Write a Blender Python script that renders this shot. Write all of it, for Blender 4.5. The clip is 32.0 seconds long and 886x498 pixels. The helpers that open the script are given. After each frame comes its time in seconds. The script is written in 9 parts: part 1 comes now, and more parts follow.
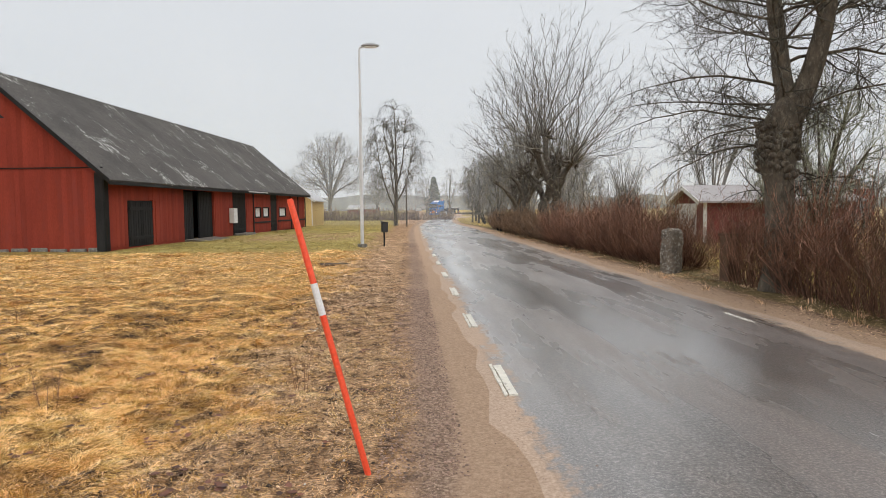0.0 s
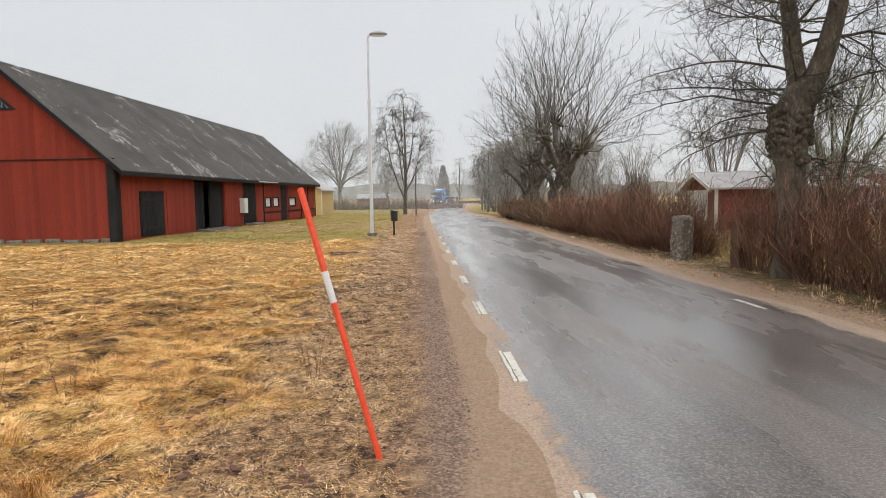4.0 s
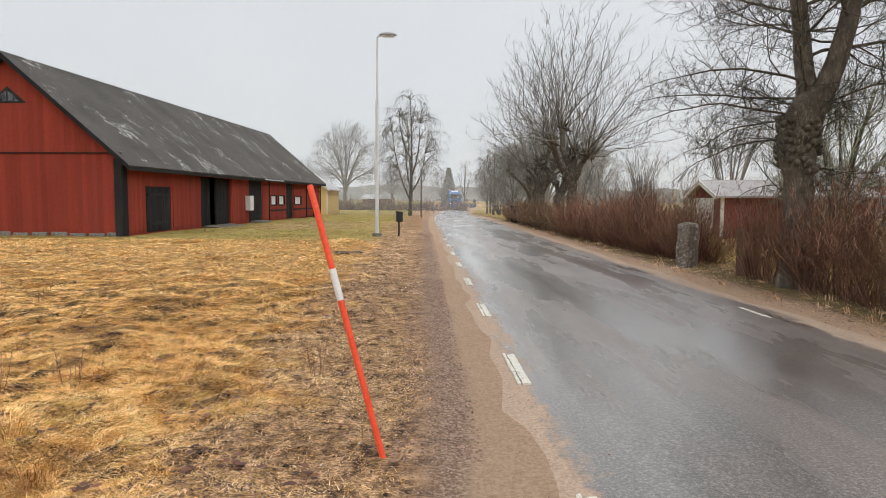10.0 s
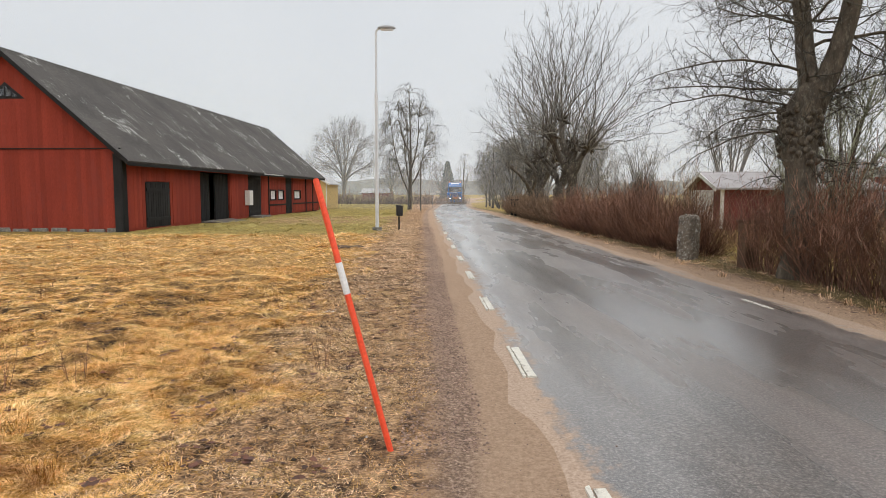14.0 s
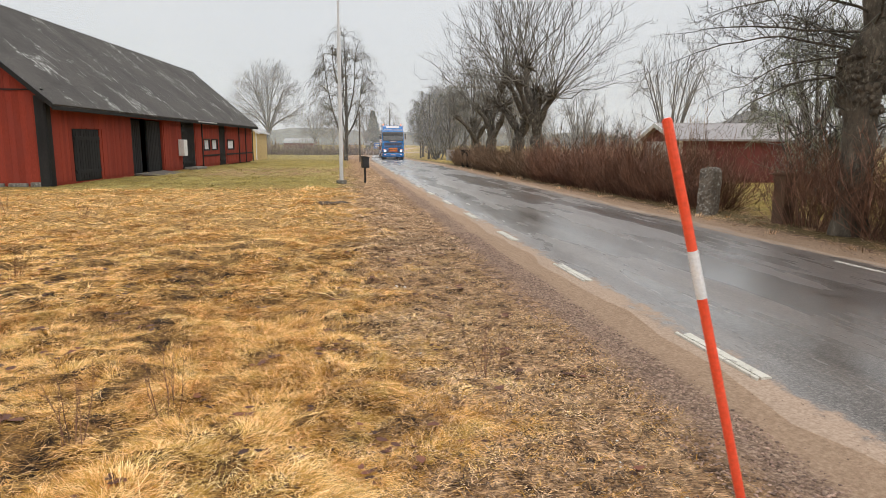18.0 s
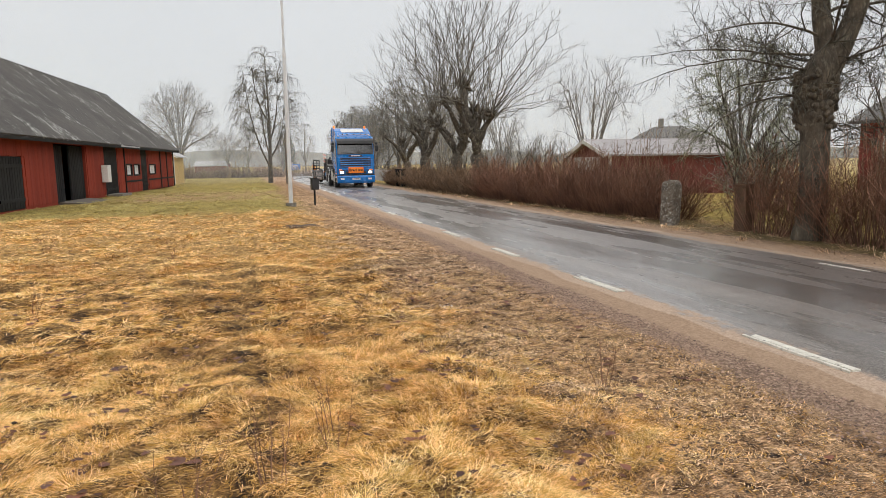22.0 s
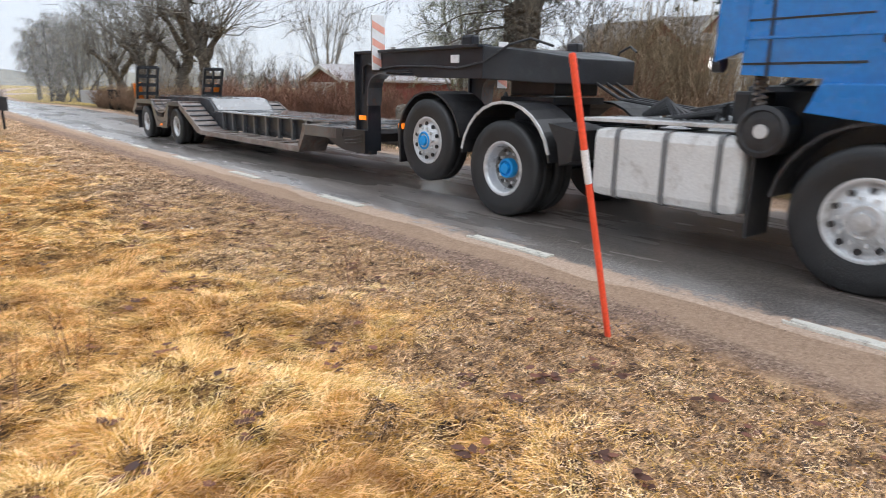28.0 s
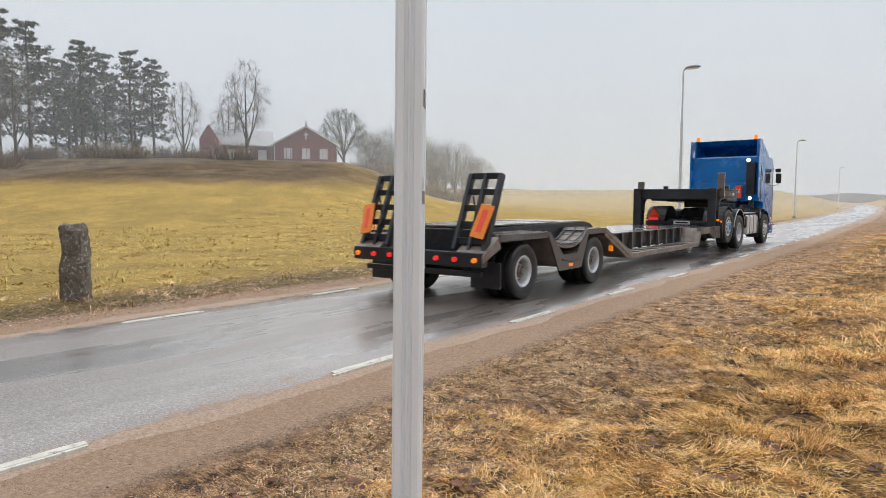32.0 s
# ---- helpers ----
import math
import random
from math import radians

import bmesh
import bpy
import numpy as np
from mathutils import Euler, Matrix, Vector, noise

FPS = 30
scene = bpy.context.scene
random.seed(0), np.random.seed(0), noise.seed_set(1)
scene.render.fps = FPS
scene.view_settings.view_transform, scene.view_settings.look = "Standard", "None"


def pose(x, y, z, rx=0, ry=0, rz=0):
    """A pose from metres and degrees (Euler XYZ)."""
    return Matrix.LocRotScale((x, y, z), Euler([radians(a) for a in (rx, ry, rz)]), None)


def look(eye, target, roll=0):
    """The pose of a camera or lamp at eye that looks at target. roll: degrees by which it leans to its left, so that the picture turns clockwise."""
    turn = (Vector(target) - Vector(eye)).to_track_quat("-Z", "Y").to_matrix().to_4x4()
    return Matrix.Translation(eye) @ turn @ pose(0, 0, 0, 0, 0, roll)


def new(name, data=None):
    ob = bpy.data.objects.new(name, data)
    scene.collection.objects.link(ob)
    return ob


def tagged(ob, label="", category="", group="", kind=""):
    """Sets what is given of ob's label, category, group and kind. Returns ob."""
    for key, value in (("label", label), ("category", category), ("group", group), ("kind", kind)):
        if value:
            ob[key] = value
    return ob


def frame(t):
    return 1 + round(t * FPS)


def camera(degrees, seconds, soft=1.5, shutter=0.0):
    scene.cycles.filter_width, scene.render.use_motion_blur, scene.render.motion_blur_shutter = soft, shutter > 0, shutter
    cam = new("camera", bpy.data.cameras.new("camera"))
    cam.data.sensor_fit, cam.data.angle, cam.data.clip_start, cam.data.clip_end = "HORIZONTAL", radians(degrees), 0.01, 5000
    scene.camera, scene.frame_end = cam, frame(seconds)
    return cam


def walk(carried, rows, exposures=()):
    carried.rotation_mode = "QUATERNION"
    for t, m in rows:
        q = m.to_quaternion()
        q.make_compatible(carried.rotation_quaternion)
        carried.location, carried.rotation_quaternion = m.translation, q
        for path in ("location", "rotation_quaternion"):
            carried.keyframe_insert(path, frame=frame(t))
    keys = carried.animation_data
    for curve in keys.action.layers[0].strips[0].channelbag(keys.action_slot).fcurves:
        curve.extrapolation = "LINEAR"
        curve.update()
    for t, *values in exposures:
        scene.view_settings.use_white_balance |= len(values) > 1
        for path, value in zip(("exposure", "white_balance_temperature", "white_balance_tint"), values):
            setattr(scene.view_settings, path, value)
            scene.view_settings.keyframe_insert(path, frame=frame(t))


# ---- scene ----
cam = camera(69.4, 32.0, soft=0.75, shutter=0.22)
PATH = [
    (0, (-0.768, -2.072, 1.532), (-0.66, -0.079, 1.403), -0.5),
    (0.5, (-0.767, -2.077, 1.529), (-0.691, -0.084, 1.383), -0.1),
    (1, (-0.768, -2.089, 1.529), (-0.672, -0.096, 1.396), -0.3),
    (1.5, (-0.765, -2.094, 1.53), (-0.678, -0.101, 1.393), -0.5),
    (2, (-0.764, -2.115, 1.533), (-0.697, -0.122, 1.382), -0.8),
    (2.5, (-0.766, -2.102, 1.53), (-0.662, -0.108, 1.409), -1.0),
    (3, (-0.765, -2.104, 1.53), (-0.683, -0.112, 1.379), -0.8),
    (3.5, (-0.765, -2.103, 1.527), (-0.688, -0.111, 1.365), -0.9),
    (5.5, (-0.775, -2.117, 1.528), (-0.701, -0.126, 1.359), -0.6),
    (6, (-0.78, -2.111, 1.527), (-0.703, -0.118, 1.372), -0.1),
    (6.5, (-0.787, -2.128, 1.528), (-0.714, -0.135, 1.372), 0.1),
    (7, (-0.786, -2.127, 1.523), (-0.715, -0.134, 1.365), -0.2),
    (7.5, (-0.785, -2.131, 1.528), (-0.711, -0.138, 1.375), -0.3),
    (8, (-0.788, -2.122, 1.524), (-0.72, -0.129, 1.379), -0.2),
    (8.5, (-0.79, -2.129, 1.523), (-0.718, -0.136, 1.364), -0.3),
    (9, (-0.791, -2.103, 1.521), (-0.717, -0.111, 1.363), -0.1),
    (9.5, (-0.791, -2.117, 1.52), (-0.718, -0.124, 1.369), 0.3),
    (10, (-0.79, -2.109, 1.515), (-0.725, -0.117, 1.358), 0.4),
    (10.5, (-0.79, -2.107, 1.516), (-0.73, -0.114, 1.354), 0.3),
    (11, (-0.788, -2.105, 1.515), (-0.732, -0.113, 1.351), -0.2),
    (11.5, (-0.786, -2.096, 1.514), (-0.721, -0.105, 1.332), -0.4),
    (12, (-0.786, -2.1, 1.52), (-0.722, -0.106, 1.366), -0.2),
    (12.5, (-0.79, -2.115, 1.526), (-0.73, -0.122, 1.371), -0.1),
    (13, (-0.789, -2.1, 1.525), (-0.72, -0.107, 1.363), -0.3),
    (13.5, (-0.792, -2.104, 1.522), (-0.727, -0.111, 1.359), -0.0),
    (15.5, (-1.231, -1.894, 1.476), (-1.138, 0.089, 1.238), 0.7),
    (16, (-1.455, -1.678, 1.472), (-1.306, 0.307, 1.277), 2.3),
    (16.5, (-1.806, -1.489, 1.457), (-1.642, 0.477, 1.132), -0.1),
    (17, (-2.056, -1.142, 1.462), (-1.893, 0.826, 1.143), 0.5),
    (17.5, (-2.333, -0.821, 1.489), (-2.047, 1.139, 1.217), 1.6),
    (18, (-2.621, -0.56, 1.496), (-2.309, 1.388, 1.169), 0.3),
    (18.5, (-2.864, -0.297, 1.488), (-2.574, 1.659, 1.19), 0.5),
    (19, (-3.144, -0.088, 1.457), (-2.806, 1.867, 1.204), 0.4),
    (19.5, (-3.37, -0.128, 1.468), (-3.073, 1.832, 1.2), -1.5),
    (20, (-3.603, -0.323, 1.517), (-3.148, 1.601, 1.221), 0.7),
    (20.5, (-3.855, -0.349, 1.503), (-3.274, 1.544, 1.224), -1.3),
    (21, (-3.918, -0.323, 1.503), (-3.308, 1.56, 1.216), -1.2),
    (21.5, (-3.947, -0.339, 1.509), (-3.353, 1.549, 1.223), -0.9),
    (22, (-3.973, -0.343, 1.519), (-3.405, 1.556, 1.248), -0.9),
    (22.5, (-3.978, -0.357, 1.533), (-3.411, 1.548, 1.31), -1.3),
    (23, (-3.966, -0.372, 1.521), (-3.354, 1.518, 1.293), -1.2),
    (23.5, (-3.987, -0.39, 1.517), (-3.357, 1.491, 1.258), -1.0),
    (24, (-3.98, -0.392, 1.513), (-3.33, 1.478, 1.23), -1.1),
    (24.5, (-3.987, -0.399, 1.509), (-3.324, 1.468, 1.232), -0.9),
    (25, (-3.993, -0.401, 1.492), (-3.291, 1.446, 1.18), -0.7),
    (25.5, (-3.982, -0.377, 1.472), (-3.227, 1.431, 1.07), -0.1),
    (27.5, (-4.102, -0.494, 1.376), (-3.115, 1.157, 0.829), 0.5),
    (28, (-4.09, -0.523, 1.412), (-2.849, 0.967, 0.923), 0.7),
    (28.2, (-4.076, -0.567, 1.417), (-2.727, 0.839, 0.966), 0.5),
    (28.5, (-4.036, -0.706, 1.441), (-2.509, 0.515, 1.021), -0.4),
    (28.7, (-4.02, -0.76, 1.445), (-2.335, 0.236, 1.031), 0.1),
    (29, (-3.988, -0.872, 1.449), (-2.167, -0.158, 1.033), 1.7),
    (29.2, (-3.975, -0.913, 1.43), (-2.094, -0.391, 0.994), 1.1),
    (29.5, (-3.977, -1.051, 1.436), (-2.055, -0.722, 0.991), 0.4),
    (29.7, (-3.93, -1.045, 1.434), (-1.991, -0.821, 0.997), -0.0),
    (30, (-3.87, -1.035, 1.433), (-1.922, -1.187, 1.007), -0.3),
    (30.2, (-3.86, -1.085, 1.426), (-1.968, -1.6, 1.034), -0.0),
    (30.5, (-3.854, -1.153, 1.415), (-2.177, -2.18, 1.051), 0.2),
    (30.7, (-3.876, -1.185, 1.43), (-2.349, -2.436, 1.107), 0.2),
    (31, (-3.909, -1.233, 1.453), (-2.523, -2.651, 1.193), 0.4),
    (31.5, (-3.949, -1.264, 1.478), (-2.688, -2.808, 1.32), 0.4),
    (32, (-3.965, -1.294, 1.484), (-2.759, -2.882, 1.336), 0.2),
]
# seconds, stops, kelvin, tint: the phone brightens and cools its picture as it turns to the lorry
EXPOSURE = [(0, 0.18, 6650, 10), (16, 0.18, 6650, 10), (19, 0.18, 6750, 10), (25, 0.18, 6750, 10), (26.5, 0.3, 6450, 10), (28, 0.48, 6050, 10), (29, 0.82, 6150, 10), (30.1, 0.88, 6000, 10), (30.5, 0.62, 6050, 10), (31, 0.48, 6100, 10), (31.5, 0.28, 6250, 10), (32, 0.12, 6400, 10)]
walk(cam, [(t, look(eye, target, roll)) for t, eye, target, roll in PATH], EXPOSURE)


# ---- light ----
SUN_EL, SUN_AZ = radians(68), radians(200)
world = bpy.data.worlds.new("overcast")
scene.world = world
world.use_nodes = True
wn, wl = world.node_tree.nodes, world.node_tree.links
wn.clear()
sky = wn.new("ShaderNodeTexSky")
sky.sky_type, sky.sun_disc = "NISHITA", False
sky.sun_elevation, sky.sun_rotation = SUN_EL, SUN_AZ
coord = wn.new("ShaderNodeTexCoord")
cloud = wn.new("ShaderNodeTexNoise")
cloud.inputs["Scale"].default_value, cloud.inputs["Detail"].default_value = 1.6, 4
ramp = wn.new("ShaderNodeValToRGB")
ramp.color_ramp.elements[0].position, ramp.color_ramp.elements[1].position = 0.3, 0.75
ramp.color_ramp.elements[0].color = (0.61, 0.65, 0.70, 1)
ramp.color_ramp.elements[1].color = (0.70, 0.73, 0.765, 1)
skybg, cloudbg, blend, wout = wn.new("ShaderNodeBackground"), wn.new("ShaderNodeBackground"), wn.new("ShaderNodeMixShader"), wn.new("ShaderNodeOutputWorld")
skybg.inputs["Strength"].default_value = 0.08
cloudbg.inputs["Strength"].default_value = 1.0
blend.inputs[0].default_value = 0.93
wl.new(coord.outputs["Generated"], cloud.inputs["Vector"])
wl.new(cloud.outputs["Fac"], ramp.inputs[0])
wl.new(sky.outputs[0], skybg.inputs[0])
wl.new(ramp.outputs[0], cloudbg.inputs[0])
wl.new(skybg.outputs[0], blend.inputs[1])
wl.new(cloudbg.outputs[0], blend.inputs[2])
wl.new(blend.outputs[0], wout.inputs[0])
sun = new("sun", bpy.data.lights.new("sun", "SUN"))
sun.data.energy, sun.data.angle, sun.data.color = 2.0, radians(110), (1.0, 0.97, 0.93)
sun.rotation_euler = (radians(90) - SUN_EL, 0, SUN_AZ + math.pi)


# ---- materials ----
def nodes_of(name):
    m = bpy.data.materials.new(name)
    m.use_nodes = True
    nt = m.node_tree
    return m, nt.nodes, nt.links, nt.nodes["Principled BSDF"]


def noise_node(n, l, vec, scale, detail=4, rough=0.6):
    t = n.new("ShaderNodeTexNoise")
    t.inputs["Scale"].default_value, t.inputs["Detail"].default_value, t.inputs["Roughness"].default_value = scale, detail, rough
    l.new(vec, t.inputs["Vector"])
    return t.outputs["Fac"]


def ramp_node(n, l, fac, stops):
    r = n.new("ShaderNodeValToRGB")
    el = r.color_ramp.elements
    while len(el) < len(stops):
        el.new(0.5)
    for e, (p, c) in zip(el, stops):
        e.position, e.color = p, (*c, 1)
    l.new(fac, r.inputs[0])
    return r.outputs["Color"]


def mix_node(n, l, fac, a, b, mode="MIX"):
    m = n.new("ShaderNodeMix")
    m.data_type, m.blend_type = "RGBA", mode
    for sock, v in ((m.inputs[0], fac), (m.inputs[6], a), (m.inputs[7], b)):
        if isinstance(v, (int, float)):
            sock.default_value = v
        elif isinstance(v, tuple):
            sock.default_value = (*v, 1)
        else:
            l.new(v, sock)
    return m.outputs[2]


def span_node(n, l, v, a, b, c=0.0, d=1.0):
    m = n.new("ShaderNodeMapRange")
    m.interpolation_type = "SMOOTHSTEP"
    for k, x in zip((1, 2, 3, 4), (a, b, c, d)):
        m.inputs[k].default_value = x
    l.new(v, m.inputs[0])
    return m.outputs[0]


def math_node(n, l, op, a, b):
    m = n.new("ShaderNodeMath")
    m.operation = op
    for sock, v in ((m.inputs[0], a), (m.inputs[1], b)):
        if isinstance(v, (int, float)):
            sock.default_value = v
        else:
            l.new(v, sock)
    return m.outputs[0]


def surf(name, c1, c2, scale=3.0, fine=60.0, rough=0.7, metal=0.0, bump=0.15, dirt=None, dirt_amount=0.35, random_by=0.0, coat=0.0, stretch=None, island=False, world_space=False):
    """A surface with two scales of colour variation, optional dirt patches and a fine relief."""
    m, n, l, p = nodes_of(name)
    tc = n.new("ShaderNodeTexCoord")
    vec = n.new("ShaderNodeNewGeometry").outputs["Position"] if world_space else tc.outputs["Object"]
    if stretch:
        mp = n.new("ShaderNodeMapping")
        mp.inputs["Scale"].default_value = stretch
        l.new(vec, mp.inputs[0])
        vec = mp.outputs[0]
    big = noise_node(n, l, vec, scale)
    small = noise_node(n, l, vec, fine, 3)
    col = ramp_node(n, l, big, [(0.3, c1), (0.7, c2)])
    grain = ramp_node(n, l, small, [(0.25, (0.72, 0.72, 0.72)), (0.75, (1.2, 1.2, 1.2))])
    col = mix_node(n, l, 0.6, col, mix_node(n, l, 1.0, col, grain, "MULTIPLY"))
    if dirt:
        mask = span_node(n, l, noise_node(n, l, vec, scale * 2.3, 6, 0.7), 0.52, 0.66)
        col = mix_node(n, l, math_node(n, l, "MULTIPLY", mask, dirt_amount), col, dirt)
    if random_by:
        if island:
            rnd = n.new("ShaderNodeNewGeometry").outputs["Random Per Island"]
        else:
            rnd = n.new("ShaderNodeObjectInfo").outputs["Random"]
        v = span_node(n, l, rnd, 0, 1, 1 - random_by, 1 + random_by)
        hsv = n.new("ShaderNodeHueSaturation")
        l.new(v, hsv.inputs["Value"])
        l.new(col, hsv.inputs["Color"])
        col = hsv.outputs[0]
    l.new(col, p.inputs["Base Color"])
    p.inputs["Metallic"].default_value = metal
    p.inputs["Coat Weight"].default_value = coat
    l.new(span_node(n, l, big, 0.3, 0.7, max(0.02, rough - 0.1), min(1, rough + 0.1)), p.inputs["Roughness"])
    if bump:
        b = n.new("ShaderNodeBump")
        b.inputs["Strength"].default_value, b.inputs["Distance"].default_value = bump, 0.02
        l.new(small, b.inputs["Height"])
        l.new(b.outputs[0], p.inputs["Normal"])
    return m


def glow(name, colour, strength):
    m, n, l, p = nodes_of(name)
    p.inputs["Base Color"].default_value = (*colour, 1)
    p.inputs["Emission Color"].default_value = (*colour, 1)
    p.inputs["Emission Strength"].default_value = strength
    return m


def glass(name, tint=(0.8, 0.85, 0.87), rough=0.02):
    m, n, l, p = nodes_of(name)
    p.inputs["Base Color"].default_value = (*tint, 1)
    p.inputs["Roughness"].default_value = rough
    p.inputs["Transmission Weight"].default_value = 1.0
    p.inputs["IOR"].default_value = 1.3
    return m


def ground_material():
    """Meadow, matted straw verge, gravel shoulder and leaf litter, laid out by place."""
    m, n, l, p = nodes_of("ground")
    geo = n.new("ShaderNodeNewGeometry")
    pos = geo.outputs["Position"]
    sep = n.new("ShaderNodeSeparateXYZ")
    l.new(pos, sep.inputs[0])
    wob = math_node(n, l, "MULTIPLY", math_node(n, l, "SUBTRACT", noise_node(n, l, pos, 0.9, 5), 0.5), 1.3)
    x = math_node(n, l, "ADD", sep.outputs[0], wob)
    y = math_node(n, l, "ADD", sep.outputs[1], math_node(n, l, "MULTIPLY", wob, 4.0))
    big, mid, small = noise_node(n, l, pos, 0.35, 5), noise_node(n, l, pos, 5.0, 6, 0.7), noise_node(n, l, pos, 45.0, 4, 0.7)
    fibres = []
    for turn, sc in ((0.5, (24, 150, 60)), (1.7, (20, 130, 60)), (2.7, (26, 140, 60))):
        mp = n.new("ShaderNodeMapping")
        mp.inputs["Rotation"].default_value, mp.inputs["Scale"].default_value = (0, 0, turn), sc
        l.new(pos, mp.inputs[0])
        t = n.new("ShaderNodeTexNoise")
        t.inputs["Scale"].default_value, t.inputs["Detail"].default_value, t.inputs["Distortion"].default_value = 1.0, 2, 0.8
        l.new(mp.outputs[0], t.inputs["Vector"])
        fibres.append(t.outputs["Fac"])
    fibre = math_node(n, l, "MAXIMUM", math_node(n, l, "MAXIMUM", fibres[0], fibres[1]), fibres[2])
    # near-black stop imitates shade in the gaps between tufts
    straw = ramp_node(n, l, mid, [(0.38, (0.045, 0.026, 0.016)), (0.50, (0.26, 0.145, 0.052)), (0.72, (0.55, 0.34, 0.12))])
    lawn = ramp_node(n, l, mid, [(0.25, (0.43, 0.30, 0.085)), (0.7, (0.66, 0.475, 0.15))])
    green = ramp_node(n, l, mid, [(0.25, (0.27, 0.215, 0.058)), (0.7, (0.45, 0.35, 0.10))])
    mat_brown = ramp_node(n, l, mid, [(0.37, (0.085, 0.05, 0.03)), (0.48, (0.42, 0.255, 0.14)), (0.66, (0.76, 0.51, 0.305))])
    gravel = ramp_node(n, l, small, [(0.3, (0.16, 0.103, 0.074)), (0.52, (0.36, 0.246, 0.178)), (0.72, (0.62, 0.47, 0.36))])
    sand = ramp_node(n, l, small, [(0.3, (0.32, 0.212, 0.142)), (0.5, (0.46, 0.315, 0.215)), (0.7, (0.58, 0.415, 0.295))])
    litter = ramp_node(n, l, mid, [(0.25, (0.12, 0.085, 0.04)), (0.5, (0.24, 0.185, 0.085)), (0.75, (0.33, 0.26, 0.12))])
    lump = noise_node(n, l, pos, 0.45, 7, 0.75)
    moor = ramp_node(n, l, lump, [(0.32, (0.085, 0.058, 0.038)), (0.5, (0.165, 0.118, 0.07)), (0.66, (0.27, 0.205, 0.11))])
    # verge side
    # further off, a lighter straw without that painted gap shade
    straw = mix_node(n, l, span_node(n, l, sep.outputs[1], 6, 13), straw, ramp_node(n, l, mid, [(0.3, (0.32, 0.185, 0.075)), (0.5, (0.60, 0.375, 0.145)), (0.7, (0.74, 0.50, 0.22))]))
    col = mix_node(n, l, span_node(n, l, x, -1.95, -2.65), mat_brown, straw)
    col = mix_node(n, l, math_node(n, l, "MULTIPLY", span_node(n, l, y, 17, 24), span_node(n, l, x, -1.6, -2.6)), col, green)
    drive = math_node(n, l, "MULTIPLY", math_node(n, l, "MULTIPLY", span_node(n, l, y, 27, 31), span_node(n, l, y, 41, 36)), math_node(n, l, "MULTIPLY", span_node(n, l, x, -11, -8), span_node(n, l, x, -0.2, -1.2)))
    col = mix_node(n, l, math_node(n, l, "MULTIPLY", drive, 0.75), col, mat_brown)
    sx = math_node(n, l, "ADD", sep.outputs[0], math_node(n, l, "MULTIPLY", wob, 0.22))
    bend = math_node(n, l, "MULTIPLY", math_node(n, l, "POWER", span_raw(n, l, sep.outputs[1], 30), 2.0), 0.00047)
    bend2 = math_node(n, l, "MULTIPLY", math_node(n, l, "POWER", span_raw(n, l, math_node(n, l, "MULTIPLY", sep.outputs[1], -1.0), 10), 2.0), 0.0002)
    sx = math_node(n, l, "SUBTRACT", math_node(n, l, "SUBTRACT", sx, bend), bend2)
    col = mix_node(n, l, span_node(n, l, sx, -0.9, -0.62), col, gravel)
    ws = math_node(n, l, "ADD", sx, math_node(n, l, "MULTIPLY", span_node(n, l, sep.outputs[1], 3.0, -1.0), 0.24))
    # far side
    col = mix_node(n, l, span_node(n, l, sx, 4.85, 5.15), col, litter)
    far = mix_node(n, l, span_node(n, l, big, 0.4, 0.65), lawn, green)
    far = mix_node(n, l, math_node(n, l, "MULTIPLY", span_node(n, l, sep.outputs[1], 0, -8), 0.85), far, lawn)
    # bounds the moor by a bearing from the camera, to fit its view
    slope = math_node(n, l, "ADD", sep.outputs[1], math_node(n, l, "MULTIPLY", sep.outputs[0], 0.727))
    hill = math_node(n, l, "MULTIPLY", span_node(n, l, math_node(n, l, "ADD", sep.outputs[2], wob), 2.2, 3.3), span_node(n, l, slope, -30.0, -8.0, 0.25, 1.0))
    far = mix_node(n, l, 1.0, far, ramp_node(n, l, lump, [(0.35, (0.78, 0.78, 0.8)), (0.62, (1.15, 1.13, 1.08))]), "MULTIPLY")
    far = mix_node(n, l, hill, far, moor)
    col = mix_node(n, l, span_node(n, l, x, 5.6, 6.6), col, far)
    tone = ramp_node(n, l, big, [(0.3, (0.82, 0.82, 0.82)), (0.7, (1.15, 1.12, 1.1))])
    col = mix_node(n, l, 1.0, col, tone, "MULTIPLY")
    grit = ramp_node(n, l, small, [(0.25, (0.6, 0.6, 0.6)), (0.7, (1.25, 1.25, 1.25))])
    col = mix_node(n, l, 0.7, col, mix_node(n, l, 1.0, col, grit, "MULTIPLY"))
    washed = math_node(n, l, "MULTIPLY", span_node(n, l, ws, -0.52, -0.36), span_node(n, l, sx, 5.0, 4.8))
    col = mix_node(n, l, washed, col, sand)
    clod = noise_node(n, l, pos, 15.0, 6, 0.75)
    strands = ramp_node(n, l, fibre, [(0.5, (0.38, 0.34, 0.31)), (0.6, (1.0, 1.0, 1.0)), (0.72, (1.6, 1.58, 1.5))])
    grown = math_node(n, l, "MAXIMUM", span_node(n, l, sx, -0.72, -0.95), span_node(n, l, sx, 4.6, 4.9))
    col = mix_node(n, l, grown, col, mix_node(n, l, 1.0, col, strands, "MULTIPLY"))
    crumbs = mix_node(n, l, 1.0, col, ramp_node(n, l, clod, [(0.38, (0.48, 0.45, 0.43)), (0.5, (1.0, 1.0, 1.0)), (0.64, (1.35, 1.33, 1.3))]), "MULTIPLY")
    col = mix_node(n, l, math_node(n, l, "MULTIPLY", grown, span_node(n, l, sep.outputs[0], 9.0, 6.0)), col, crumbs)
    l.new(col, p.inputs["Base Color"])
